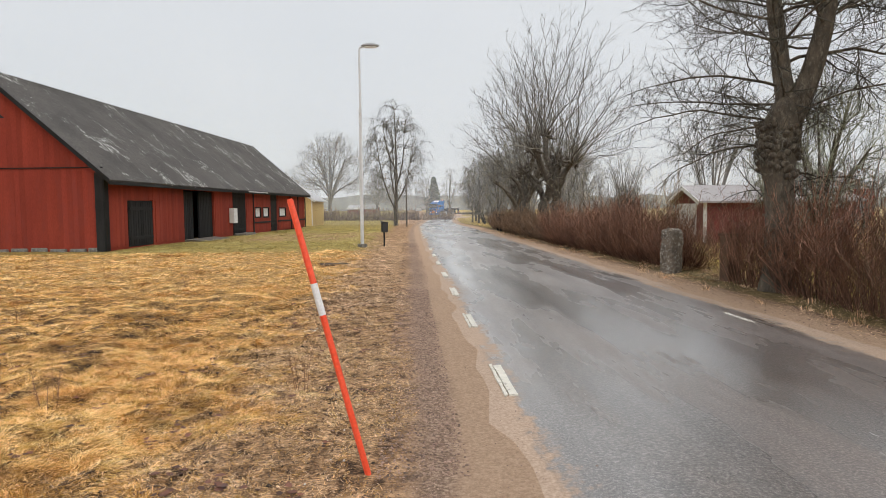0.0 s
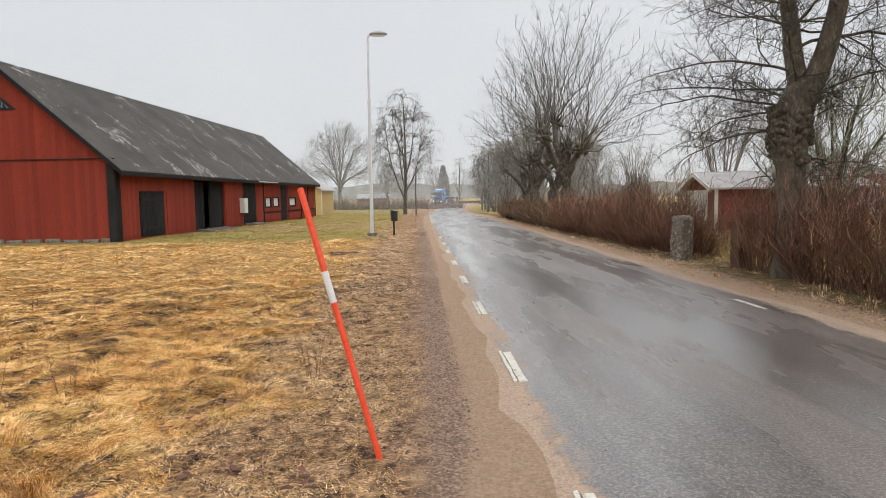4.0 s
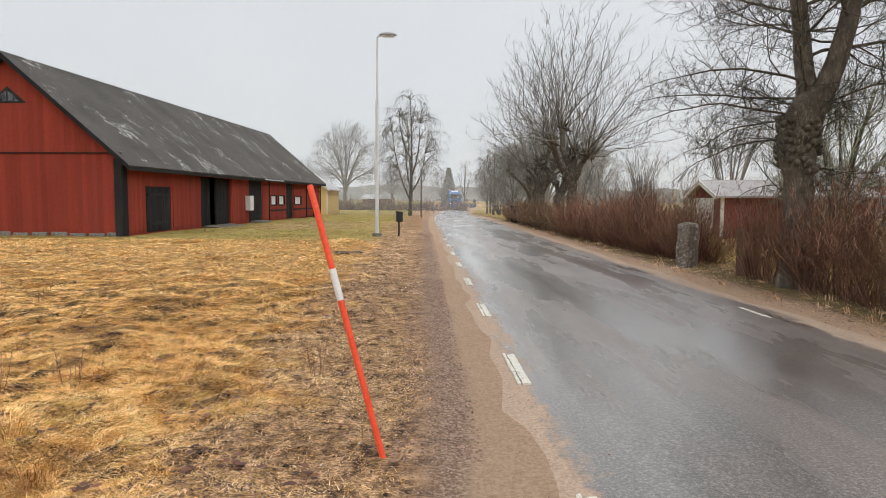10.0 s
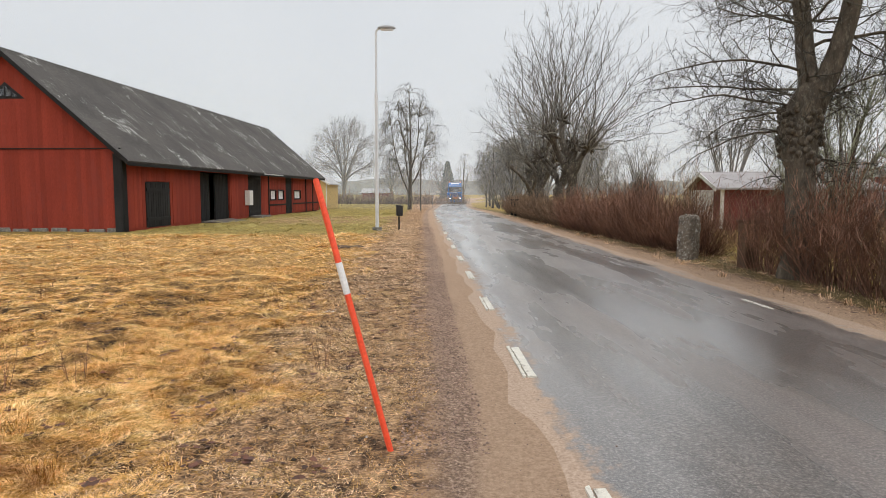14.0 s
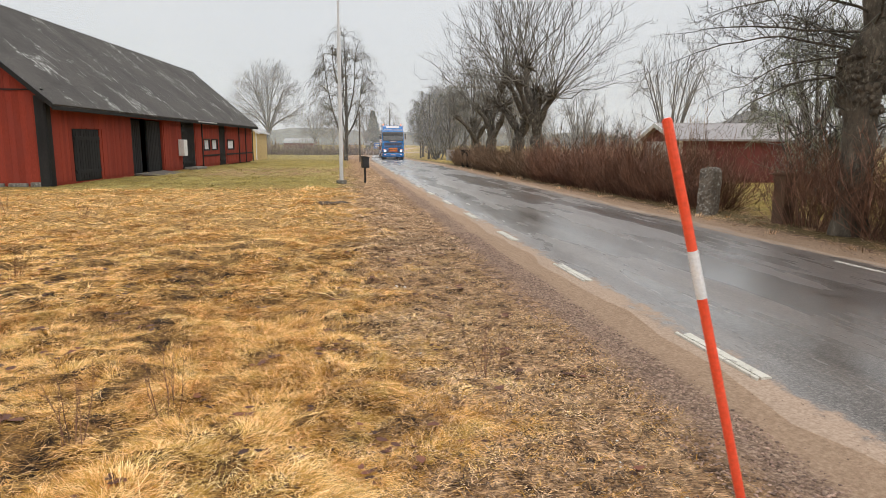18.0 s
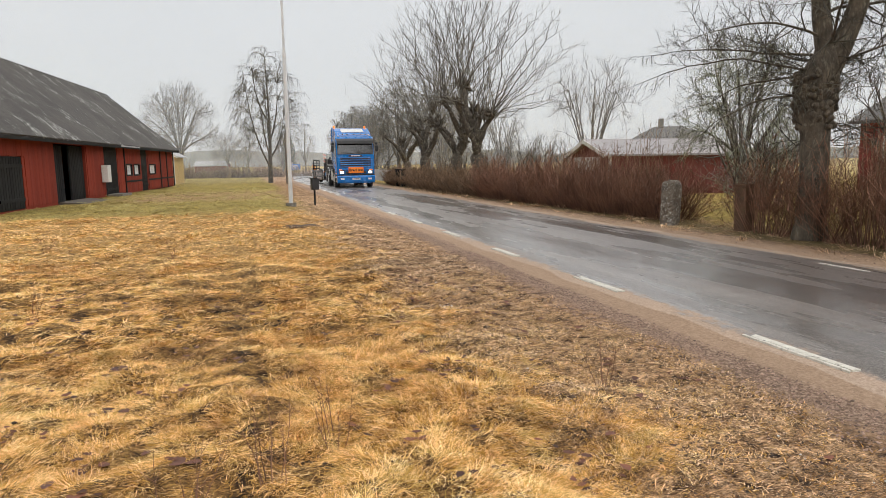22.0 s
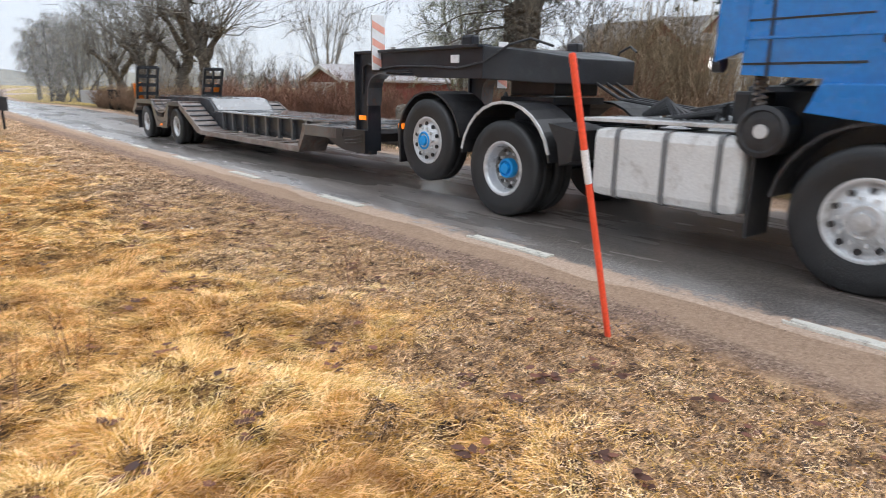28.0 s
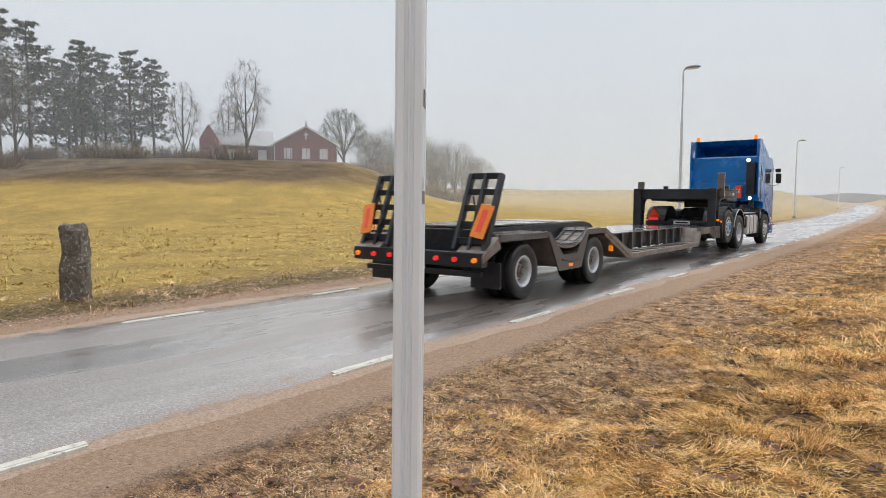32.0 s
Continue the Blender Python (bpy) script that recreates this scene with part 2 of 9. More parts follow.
    p.inputs["Roughness"].default_value = 0.9
    p.inputs["Specular IOR Level"].default_value = 0.25
    b = n.new("ShaderNodeBump")
    b.inputs["Strength"].default_value, b.inputs["Distance"].default_value = 0.8, 0.03
    l.new(math_node(n, l, "ADD", math_node(n, l, "ADD", small, math_node(n, l, "MULTIPLY", clod, 2.0)), fibre), b.inputs["Height"])
    l.new(b.outputs[0], p.inputs["Normal"])
    return m


def grass_material(name, low, mid_c, high, tint, tint_amount, vary):
    """Dead grass: colour by swath and by tuft, some of it tinted, every blade a little apart."""
    m, n, l, p = nodes_of(name)
    geo = n.new("ShaderNodeNewGeometry")
    pos = geo.outputs["Position"]
    swath, tuft = noise_node(n, l, pos, 0.8, 3), noise_node(n, l, pos, 6.5, 2, 0.5)
    both = math_node(n, l, "ADD", math_node(n, l, "MULTIPLY", swath, 0.5), math_node(n, l, "MULTIPLY", tuft, 0.5))
    col = ramp_node(n, l, both, [(0.36, low), (0.5, mid_c), (0.66, high)])
    green = math_node(n, l, "MULTIPLY", span_node(n, l, noise_node(n, l, pos, 2.6, 4), 0.52, 0.68), tint_amount)
    col = mix_node(n, l, green, col, tint)
    hsv = n.new("ShaderNodeHueSaturation")
    rnd = geo.outputs["Random Per Island"]
    l.new(span_node(n, l, rnd, 0, 1, 1 - vary, 1 + vary), hsv.inputs["Value"])
    l.new(span_node(n, l, rnd, 0.2, 1, 1.12, 0.8), hsv.inputs["Saturation"])
    l.new(col, hsv.inputs["Color"])
    l.new(hsv.outputs[0], p.inputs["Base Color"])
    p.inputs["Roughness"].default_value = 0.65
    p.inputs["Specular IOR Level"].default_value = 0.35
    return m


def span_raw(n, l, v, start):
    """How far v lies past start, at least 0."""
    return math_node(n, l, "MAXIMUM", math_node(n, l, "SUBTRACT", v, float(start)), 0.0)


def asphalt_material():
    m, n, l, p = nodes_of("wet_asphalt")
    pos = n.new("ShaderNodeNewGeometry").outputs["Position"]
    sep = n.new("ShaderNodeSeparateXYZ")
    l.new(pos, sep.inputs[0])
    mp = n.new("ShaderNodeMapping")
    mp.inputs["Scale"].default_value = (1.0, 0.16, 1.0)
    l.new(pos, mp.inputs[0])
    patch = noise_node(n, l, mp.outputs[0], 0.9, 5, 0.6)
    small = math_node(n, l, "ADD", math_node(n, l, "MULTIPLY", noise_node(n, l, pos, 130.0, 2, 0.7), 0.5), math_node(n, l, "MULTIPLY", noise_node(n, l, pos, 48.0, 2, 0.6), 0.5))
    mid = noise_node(n, l, pos, 9.0, 5, 0.7)
    stone = ramp_node(n, l, small, [(0.38, (0.028, 0.024, 0.021)), (0.52, (0.112, 0.097, 0.087)), (0.64, (0.36, 0.325, 0.30))])
    pink = ramp_node(n, l, small, [(0.38, (0.036, 0.028, 0.025)), (0.52, (0.14, 0.113, 0.101)), (0.64, (0.38, 0.315, 0.285))])
    col = mix_node(n, l, span_node(n, l, patch, 0.42, 0.6), stone, pink)
    wet = span_node(n, l, patch, 0.56, 0.40)
    col = mix_node(n, l, math_node(n, l, "MULTIPLY", wet, 0.28), col, mix_node(n, l, 1.0, col, (0.5, 0.5, 0.52), "MULTIPLY"))
    grime = math_node(n, l, "MULTIPLY", span_node(n, l, noise_node(n, l, mp.outputs[0], 1.7, 5, 0.65), 0.42, 0.64), 0.25)
    col = mix_node(n, l, grime, col, ramp_node(n, l, small, [(0.38, (0.075, 0.058, 0.045)), (0.62, (0.30, 0.235, 0.185))]))
    # sand washed in from both shoulders, and a pale sky sheen put into the colour
    ragged = math_node(n, l, "ADD", noise_node(n, l, mp.outputs[0], 2.5, 5), math_node(n, l, "MULTIPLY", noise_node(n, l, pos, 5.0, 8, 0.7), 0.8))
    wob = math_node(n, l, "MULTIPLY", math_node(n, l, "SUBTRACT", ragged, 0.9), 0.75)
    ex = math_node(n, l, "ADD", sep.outputs[0], wob)
    bend = math_node(n, l, "MULTIPLY", math_node(n, l, "POWER", span_raw(n, l, sep.outputs[1], 30), 2.0), 0.00047)
    bend2 = math_node(n, l, "MULTIPLY", math_node(n, l, "POWER", span_raw(n, l, math_node(n, l, "MULTIPLY", sep.outputs[1], -1.0), 10), 2.0), 0.0002)
    ex = math_node(n, l, "SUBTRACT", math_node(n, l, "SUBTRACT", ex, bend), bend2)
    streak = n.new("ShaderNodeMapping")
    streak.inputs["Scale"].default_value = (3.2, 0.22, 1.0)
    l.new(pos, streak.inputs[0])
    drawn = span_node(n, l, noise_node(n, l, streak.outputs[0], 1.0, 4, 0.6), 0.38, 0.6, 0.25, 1.0)
    # painted sheen: thicker along the near edge, and right across the road further up
    laid = math_node(n, l, "ADD", math_node(n, l, "MULTIPLY", span_node(n, l, ex, 2.4, 0.4), span_node(n, l, sep.outputs[1], -1.0, 6.0, 0.12, 0.45)), math_node(n, l, "MULTIPLY", span_node(n, l, sep.outputs[1], 5.0, 15.0), 0.6))
    painted_sheen = math_node(n, l, "MULTIPLY", laid, drawn)
    col = mix_node(n, l, painted_sheen, col, ramp_node(n, l, small, [(0.38, (0.19, 0.17, 0.15)), (0.52, (0.33, 0.298, 0.27)), (0.64, (0.46, 0.42, 0.385))]))
    sandy = math_node(n, l, "MAXIMUM", span_node(n, l, ex, 0.2, 0.02), span_node(n, l, ex, 3.82, 4.05))
    col = mix_node(n, l, math_node(n, l, "MULTIPLY", sandy, 0.95), col, ramp_node(n, l, noise_node(n, l, pos, 45.0, 4, 0.7), [(0.3, (0.30, 0.212, 0.155)), (0.5, (0.43, 0.315, 0.237)), (0.7, (0.54, 0.415, 0.32))]))
    l.new(col, p.inputs["Base Color"])
    rough = span_node(n, l, patch, 0.40, 0.62, 0.24, 0.46)
    rough = math_node(n, l, "ADD", rough, math_node(n, l, "MULTIPLY", sandy, 0.65))
    rough = math_node(n, l, "ADD", rough, math_node(n, l, "MULTIPLY", mid, 0.1))
    l.new(rough, p.inputs["Roughness"])
    p.inputs["IOR"].default_value = 1.5
    l.new(span_node(n, l, sandy, 0.0, 1.0, 0.75, 0.25), p.inputs["Specular IOR Level"])
    p.inputs["Coat IOR"].default_value = 1.8
    l.new(span_node(n, l, patch, 0.40, 0.6, 0.17, 0.38), p.inputs["Coat Roughness"])
    l.new(math_node(n, l, "MULTIPLY", span_node(n, l, patch, 0.62, 0.42, 0.75, 1.0), span_node(n, l, sandy, 0.8, 0.1)), p.inputs["Coat Weight"])
    b = n.new("ShaderNodeBump")
    b.inputs["Strength"].default_value, b.inputs["Distance"].default_value = 0.9, 0.007
    l.new(small, b.inputs["Height"])
    l.new(b.outputs[0], p.inputs["Normal"])
    return m


def lichened_roof():
    """Weathered charcoal roofing with specks and drifts of pale lichen that run on from sheet to sheet."""
    m, n, l, p = nodes_of("lichened_barn_roof")
    pos = n.new("ShaderNodeNewGeometry").outputs["Position"]
    run = n.new("ShaderNodeMapping")
    run.inputs["Scale"].default_value = (0.7, 1.0, 0.7)
    l.new(pos, run.inputs[0])
    big, fine, speck = noise_node(n, l, pos, 0.5, 6, 0.65), noise_node(n, l, pos, 14.0, 5, 0.75), noise_node(n, l, run.outputs[0], 6.5, 7, 0.82)
    col = ramp_node(n, l, big, [(0.32, (0.044, 0.040, 0.037)), (0.68, (0.086, 0.078, 0.071))])
    col = mix_node(n, l, 1.0, col, ramp_node(n, l, fine, [(0.3, (0.35, 0.34, 0.33)), (0.5, (1.0, 1.0, 1.0)), (0.7, (1.9, 1.87, 1.82))]), "MULTIPLY")
    drift = span_node(n, l, noise_node(n, l, run.outputs[0], 0.6, 5, 0.7), 0.48, 0.66)
    dots = span_node(n, l, math_node(n, l, "ADD", speck, math_node(n, l, "MULTIPLY", drift, 0.13)), 0.63, 0.68)
    col = mix_node(n, l, math_node(n, l, "MULTIPLY", dots, 0.9), col, (0.5, 0.5, 0.48))
    l.new(col, p.inputs["Base Color"])
    p.inputs["Roughness"].default_value = 0.85
    b = n.new("ShaderNodeBump")
    b.inputs["Strength"].default_value, b.inputs["Distance"].default_value = 0.5, 0.015
    l.new(fine, b.inputs["Height"])
    l.new(b.outputs[0], p.inputs["Normal"])
    return m


M = {
    "ground": ground_material(),
    "asphalt": asphalt_material(),
    "soil_crumb": surf("crumbled_soil", (0.05, 0.033, 0.024), (0.15, 0.10, 0.07), 5, 50, 0.95, bump=0.2, random_by=0.5, island=True),
    "sprout": surf("fresh_green_weed", (0.06, 0.13, 0.03), (0.12, 0.22, 0.06), 6, 40, 0.6, bump=0, random_by=0.3, island=True),
    "leaf": surf("withered_leaf", (0.06, 0.026, 0.018), (0.19, 0.07, 0.038), 6, 40, 0.7, bump=0.1, random_by=0.5, island=True),
    "line": surf("line_paint", (0.56, 0.53, 0.46), (0.72, 0.695, 0.62), 6, 80, 0.5, bump=0.3, dirt=(0.2, 0.17, 0.145), dirt_amount=0.85, world_space=True),
    "straw": grass_material("dry_grass", (0.42, 0.195, 0.05), (0.78, 0.435, 0.124), (0.94, 0.645, 0.25), (0.42, 0.32, 0.07), 0.4, 0.5),
    "short": grass_material("matted_dead_grass", (0.30, 0.182, 0.096), (0.60, 0.38, 0.205), (0.86, 0.60, 0.36), (0.70, 0.45, 0.17), 0.6, 0.75),
    "meadow": surf("winter_meadow_grass", (0.50, 0.37, 0.10), (0.70, 0.52, 0.18), 0.8, 30, 0.8, bump=0, random_by=0.4, island=True),
    "lawn": surf("olive_winter_lawn", (0.36, 0.30, 0.095), (0.52, 0.42, 0.15), 0.8, 30, 0.8, bump=0, random_by=0.2, island=True),
    "pebble": surf("gravel_stones", (0.21, 0.128, 0.096), (0.45, 0.31, 0.24), 9, 50, 0.75, bump=0.2, random_by=0.5, island=True),
    "red": surf("falu_red_boards", (0.215, 0.034, 0.021), (0.30, 0.053, 0.032), 0.7, 40, 0.9, bump=0.25, dirt=(0.22, 0.045, 0.033), dirt_amount=0.6, random_by=0.1, stretch=(1, 1, 0.25), world_space=True),
    "black": surf("tarred_black_boards", (0.012, 0.012, 0.013), (0.03, 0.03, 0.03), 2, 40, 0.8, bump=0.2, random_by=0.2, stretch=(1, 1, 0.25), world_space=True),
    # near-black colour puts the barn's unlit inside into the surface
    "dark": surf("shade_black_interior", (0.01, 0.009, 0.008), (0.02, 0.018, 0.015), 2, 30, 0.9),
    "barn_roof": lichened_roof(),
    "post_stone": surf("lichened_granite", (0.085, 0.07, 0.055), (0.23, 0.19, 0.15), 9, 45, 0.95, bump=1.0, dirt=(0.55, 0.54, 0.49), dirt_amount=0.85),
    "stone": surf("granite", (0.10, 0.092, 0.08), (0.25, 0.232, 0.205), 7, 60, 0.95, bump=0.8, dirt=(0.42, 0.41, 0.37), dirt_amount=0.75),
    "white": surf("white_paint", (0.66, 0.65, 0.63), (0.76, 0.76, 0.74), 3, 50, 0.6, bump=0.06, dirt=(0.45, 0.42, 0.37), dirt_amount=0.4),
    "galv": surf("galvanised_lamp_post", (0.58, 0.59, 0.605), (0.70, 0.705, 0.715), 2, 40, 0.45, metal=0.0, bump=0.03, dirt=(0.6, 0.58, 0.55), dirt_amount=0.3),
    "post_grey": surf("smooth_pale_grey_post", (0.78, 0.82, 0.87), (0.83, 0.87, 0.92), 1.5, 300, 0.4, bump=0.01),
    "brown_hedge": surf("dull_brown_hedge_twigs", (0.155, 0.098, 0.06), (0.31, 0.205, 0.13), 1.2, 20, 0.9, bump=0, random_by=0.4, island=True),
    "faded": surf("faded_orange_stripe", (0.80, 0.36, 0.27), (0.84, 0.46, 0.37), 3, 40, 0.5, bump=0.02),
    "galv_dark": surf("lamp_head_grey", (0.2, 0.2, 0.2), (0.3, 0.3, 0.3), 3, 40, 0.4, metal=0.3),
    "orange": surf("fluorescent_orange_plastic", (0.90, 0.085, 0.035), (0.96, 0.115, 0.05), 4, 60, 0.4, bump=0.02),
    "reflex": surf("white_reflective_sleeve", (0.74, 0.75, 0.76), (0.84, 0.84, 0.85), 6, 90, 0.35, bump=0.05),
    "bark": surf("dark_lichened_bark", (0.045, 0.038, 0.031), (0.12, 0.10, 0.08), 5, 45, 0.95, bump=1.0, dirt=(0.30, 0.275, 0.20), dirt_amount=0.8),
    "old_bark": surf("grey_brown_rugged_bark", (0.045, 0.036, 0.027), (0.17, 0.137, 0.10), 9, 38, 0.95, bump=1.0, dirt=(0.27, 0.245, 0.19), dirt_amount=0.6, stretch=(1, 1, 0.45)),
    "twig": surf("grey_brown_twigs", (0.085, 0.073, 0.062), (0.15, 0.13, 0.11), 2, 20, 0.9, bump=0, random_by=0.2, island=True),
    "lime_twig": surf("grey_olive_lime_shoots", (0.095, 0.086, 0.072), (0.19, 0.172, 0.142), 2, 20, 0.9, bump=0, random_by=0.25, island=True),
    "old_twig": surf("grey_olive_old_twigs", (0.06, 0.054, 0.044), (0.13, 0.122, 0.095), 0.8, 20, 0.9, bump=0, random_by=0.35, island=True),
    "lichen_twig": surf("green_lichened_twigs", (0.17, 0.18, 0.12), (0.32, 0.33, 0.24), 3, 20, 0.9, bump=0, random_by=0.3, island=True),
    # twigs and bark paled to grey so that far trees look hazed
    "pale_twig": surf("haze_paled_grey_twigs", (0.22, 0.21, 0.20), (0.32, 0.31, 0.295), 2, 20, 0.9, bump=0, random_by=0.2, island=True),
    "pale_bark": surf("haze_paled_grey_bark", (0.17, 0.16, 0.15), (0.27, 0.26, 0.245), 3, 25, 0.95, bump=0.4),
    "birch": surf("birch_bark", (0.10, 0.09, 0.085), (0.36, 0.345, 0.33), 2.2, 30, 0.85, bump=0.3, stretch=(1, 1, 2.5)),
    "hedge": surf("red_brown_hedge_twigs", (0.16, 0.082, 0.054), (0.33, 0.176, 0.116), 1.2, 20, 0.9, bump=0, random_by=0.4, island=True),
    "shrub": surf("olive_brown_shrub_twigs", (0.23, 0.17, 0.105), (0.38, 0.295, 0.19), 1.2, 20, 0.9, bump=0, random_by=0.4, island=True),
    "scrub": surf("dead_brown_scrub", (0.17, 0.12, 0.075), (0.27, 0.20, 0.13), 1.2, 20, 0.9, bump=0, random_by=0.3, island=True),
    # needle greens lightened and greyed to imitate haze on far conifers
    "needles": surf("pine_needles", (0.085, 0.11, 0.085), (0.14, 0.17, 0.13), 1.5, 20, 0.8, bump=0, random_by=0.35, island=True),
    "spruce": surf("spruce_needles", (0.075, 0.10, 0.075), (0.12, 0.15, 0.115), 1.5, 20, 0.8, bump=0, random_by=0.3, island=True),
    "tin": surf("grey_tin_roof", (0.40, 0.40, 0.41), (0.52, 0.52, 0.53), 1.2, 30, 0.5, metal=0.2, bump=0.05, dirt=(0.3, 0.27, 0.25), dirt_amount=0.4),
    "pink_tin": surf("faded_red_tin_roof", (0.34, 0.16, 0.15), (0.45, 0.225, 0.21), 1.0, 30, 0.6, bump=0.05, dirt=(0.3, 0.14, 0.12), dirt_amount=0.4),
    "tile": surf("dark_roof_tile", (0.09, 0.085, 0.08), (0.15, 0.14, 0.135), 2, 30, 0.8, bump=0.2),
    "yellow": surf("yellow_ochre_boards", (0.58, 0.40, 0.14), (0.66, 0.47, 0.19), 1, 30, 0.8, bump=0.1),
    "pane": glass("window_glass"),
    "brown_wood": surf("mossy_brown_wood", (0.10, 0.055, 0.035), (0.20, 0.115, 0.07), 4, 50, 0.9, bump=0.4, dirt=(0.13, 0.12, 0.06), dirt_amount=0.5),
    "pillar_wood": surf("blackened_wet_wood", (0.04, 0.033, 0.026), (0.10, 0.085, 0.065), 4, 50, 0.9, bump=0.3, dirt=(0.13, 0.12, 0.08), dirt_amount=0.4),
    "wood": surf("weathered_grey_wood", (0.10, 0.085, 0.07), (0.19, 0.165, 0.14), 3, 50, 0.9, bump=0.3, stretch=(1, 1, 0.2)),
    "blue": surf("cobalt_blue_truck_paint", (0.002, 0.145, 0.46), (0.004, 0.18, 0.57), 1.5, 20, 0.24, bump=0.0, dirt=(0.03, 0.11, 0.26), dirt_amount=0.25, coat=0.5),
    "steel": surf("road_grimed_dark_steel", (0.011, 0.0135, 0.018), (0.024, 0.028, 0.035), 2.5, 40, 0.38, metal=0.1, bump=0.12, dirt=(0.05, 0.052, 0.055), dirt_amount=0.3, coat=0.15),
    "steel_grey": surf("scuffed_grey_steel", (0.075, 0.081, 0.088), (0.14, 0.145, 0.15), 2.0, 40, 0.4, metal=0.3, bump=0.12, dirt=(0.16, 0.085, 0.055), dirt_amount=0.6, coat=0.5),
    "rusty": surf("worn_rusty_deck_steel", (0.10, 0.08, 0.068), (0.32, 0.275, 0.25), 2.4, 50, 0.5, metal=0.2, bump=0.25, dirt=(0.17, 0.082, 0.045), dirt_amount=0.75, coat=0.3),
    "rubber": surf("tyre_rubber", (0.011, 0.0115, 0.0125), (0.021, 0.0215, 0.0225), 5, 60, 0.5, bump=0.2, dirt=(0.03, 0.029, 0.028), dirt_amount=0.35),
    "plastic": surf("black_plastic", (0.016, 0.016, 0.018), (0.03, 0.03, 0.032), 4, 50, 0.45, bump=0.05, dirt=(0.07, 0.065, 0.06), dirt_amount=0.35),
    "alu": surf("dull_aluminium", (0.52, 0.53, 0.54), (0.68, 0.685, 0.69), 3, 60, 0.35, metal=0.35, bump=0.06, dirt=(0.26, 0.24, 0.22), dirt_amount=0.5),
    "tank": surf("road_dusted_aluminium_tank", (0.62, 0.615, 0.60), (0.74, 0.735, 0.72), 2, 60, 0.4, metal=0.15, bump=0.06, dirt=(0.36, 0.33, 0.30), dirt_amount=0.6),
    # pale base colour imitates the sky's reflection on wet steel
    "deck_plate": surf("wet_sheen_paled_deck_plate", (0.15, 0.155, 0.16), (0.27, 0.272, 0.275), 1.6, 40, 0.25, metal=0.35, bump=0.06, dirt=(0.13, 0.075, 0.05), dirt_amount=0.5, coat=0.8),
    # darker than the rim to imitate shade in the deep dish
    "rim_grey": surf("recess_shaded_wheel_disc", (0.17, 0.165, 0.16), (0.30, 0.295, 0.285), 4, 60, 0.5, metal=0.3, bump=0.08, dirt=(0.09, 0.07, 0.06), dirt_amount=0.6),
    "strap": surf("dark_grey_strap", (0.14, 0.142, 0.145), (0.22, 0.222, 0.225), 4, 60, 0.5, metal=0.2, bump=0.08, dirt=(0.28, 0.26, 0.24), dirt_amount=0.4),
    "screen": surf("dark_windscreen", (0.02, 0.022, 0.024), (0.035, 0.037, 0.04), 1, 10, 0.05, bump=0, coat=1.0),
    "sign": surf("orange_warning_board", (0.90, 0.24, 0.02), (0.95, 0.28, 0.03), 3, 40, 0.5, bump=0.02),
    "sign_red": surf("red_reflective_stripe", (0.75, 0.06, 0.03), (0.82, 0.08, 0.04), 3, 40, 0.4, bump=0.02),
    "ink": surf("black_lettering", (0.015, 0.015, 0.015), (0.02, 0.02, 0.02), 3, 40, 0.6, bump=0),
    "lamp_white": glow("lit_headlamp", (1.0, 0.97, 0.9), 5.0),
    "lamp_red": glow("lit_tail_lamp", (0.85, 0.03, 0.025), 0.5),
    "lamp_amber": glow("lit_amber_marker", (1.0, 0.25, 0.01), 0.5),
    "hub_blue": surf("bright_blue_hub", (0.01, 0.25, 0.62), (0.015, 0.3, 0.7), 4, 40, 0.4, bump=0.02),
    "plate_white": surf("white_plate", (0.7, 0.7, 0.68), (0.78, 0.78, 0.76), 3, 40, 0.5, bump=0.02),
}
for dull in ("black", "red"):
    M[dull].node_tree.nodes["Principled BSDF"].inputs["Specular IOR Level"].default_value = 0.2


# ---- mesh helpers ----
def part(name, bm, material, parent=None, label="", smooth=False):
    """Links a bmesh as one mesh object, under parent where it is given."""
    me = bpy.data.meshes.new(name)
    bm.to_mesh(me)
    bm.free()
    me.materials.append(M[material])
    if smooth:
        me.shade_smooth()
    ob = new(name, me)
    if parent:
        ob.parent = parent
    if label:
        ob["label"] = label
    return ob


def sharing(name, ob, m, parent):
    """Another piece on the mesh of ob, at the pose m in the parent's space."""
    o = new(name, ob.data)
    o.parent, o.matrix_basis = parent, m
    return o


def empty(name, m=None):
    ob = new(name)
    ob.empty_display_size = 0.2
    if m is not None:
        ob.matrix_basis = m
    return ob


def bx(bm, x0, x1, y0, y1, z0, z1, bev=0.0, m=None):
    """A box, with bevelled edges."""
    r = bmesh.ops.create_cube(bm, size=1)
    vs = r["verts"]
    for v in vs:
        v.co = Vector((x0 + (v.co.x + 0.5) * (x1 - x0), y0 + (v.co.y + 0.5) * (y1 - y0), z0 + (v.co.z + 0.5) * (z1 - z0)))
    if bev:
        es = list({e for v in vs for e in v.link_edges})
        r = bmesh.ops.bevel(bm, geom=es, offset=bev, segments=2, affect="EDGES", profile=0.6)
        vs = list({v for f in r["faces"] for v in f.verts} | {v for v in vs if v.is_valid})
    if m is not None:
        bmesh.ops.transform(bm, matrix=m, verts=[v for v in vs if v.is_valid])
    return bm


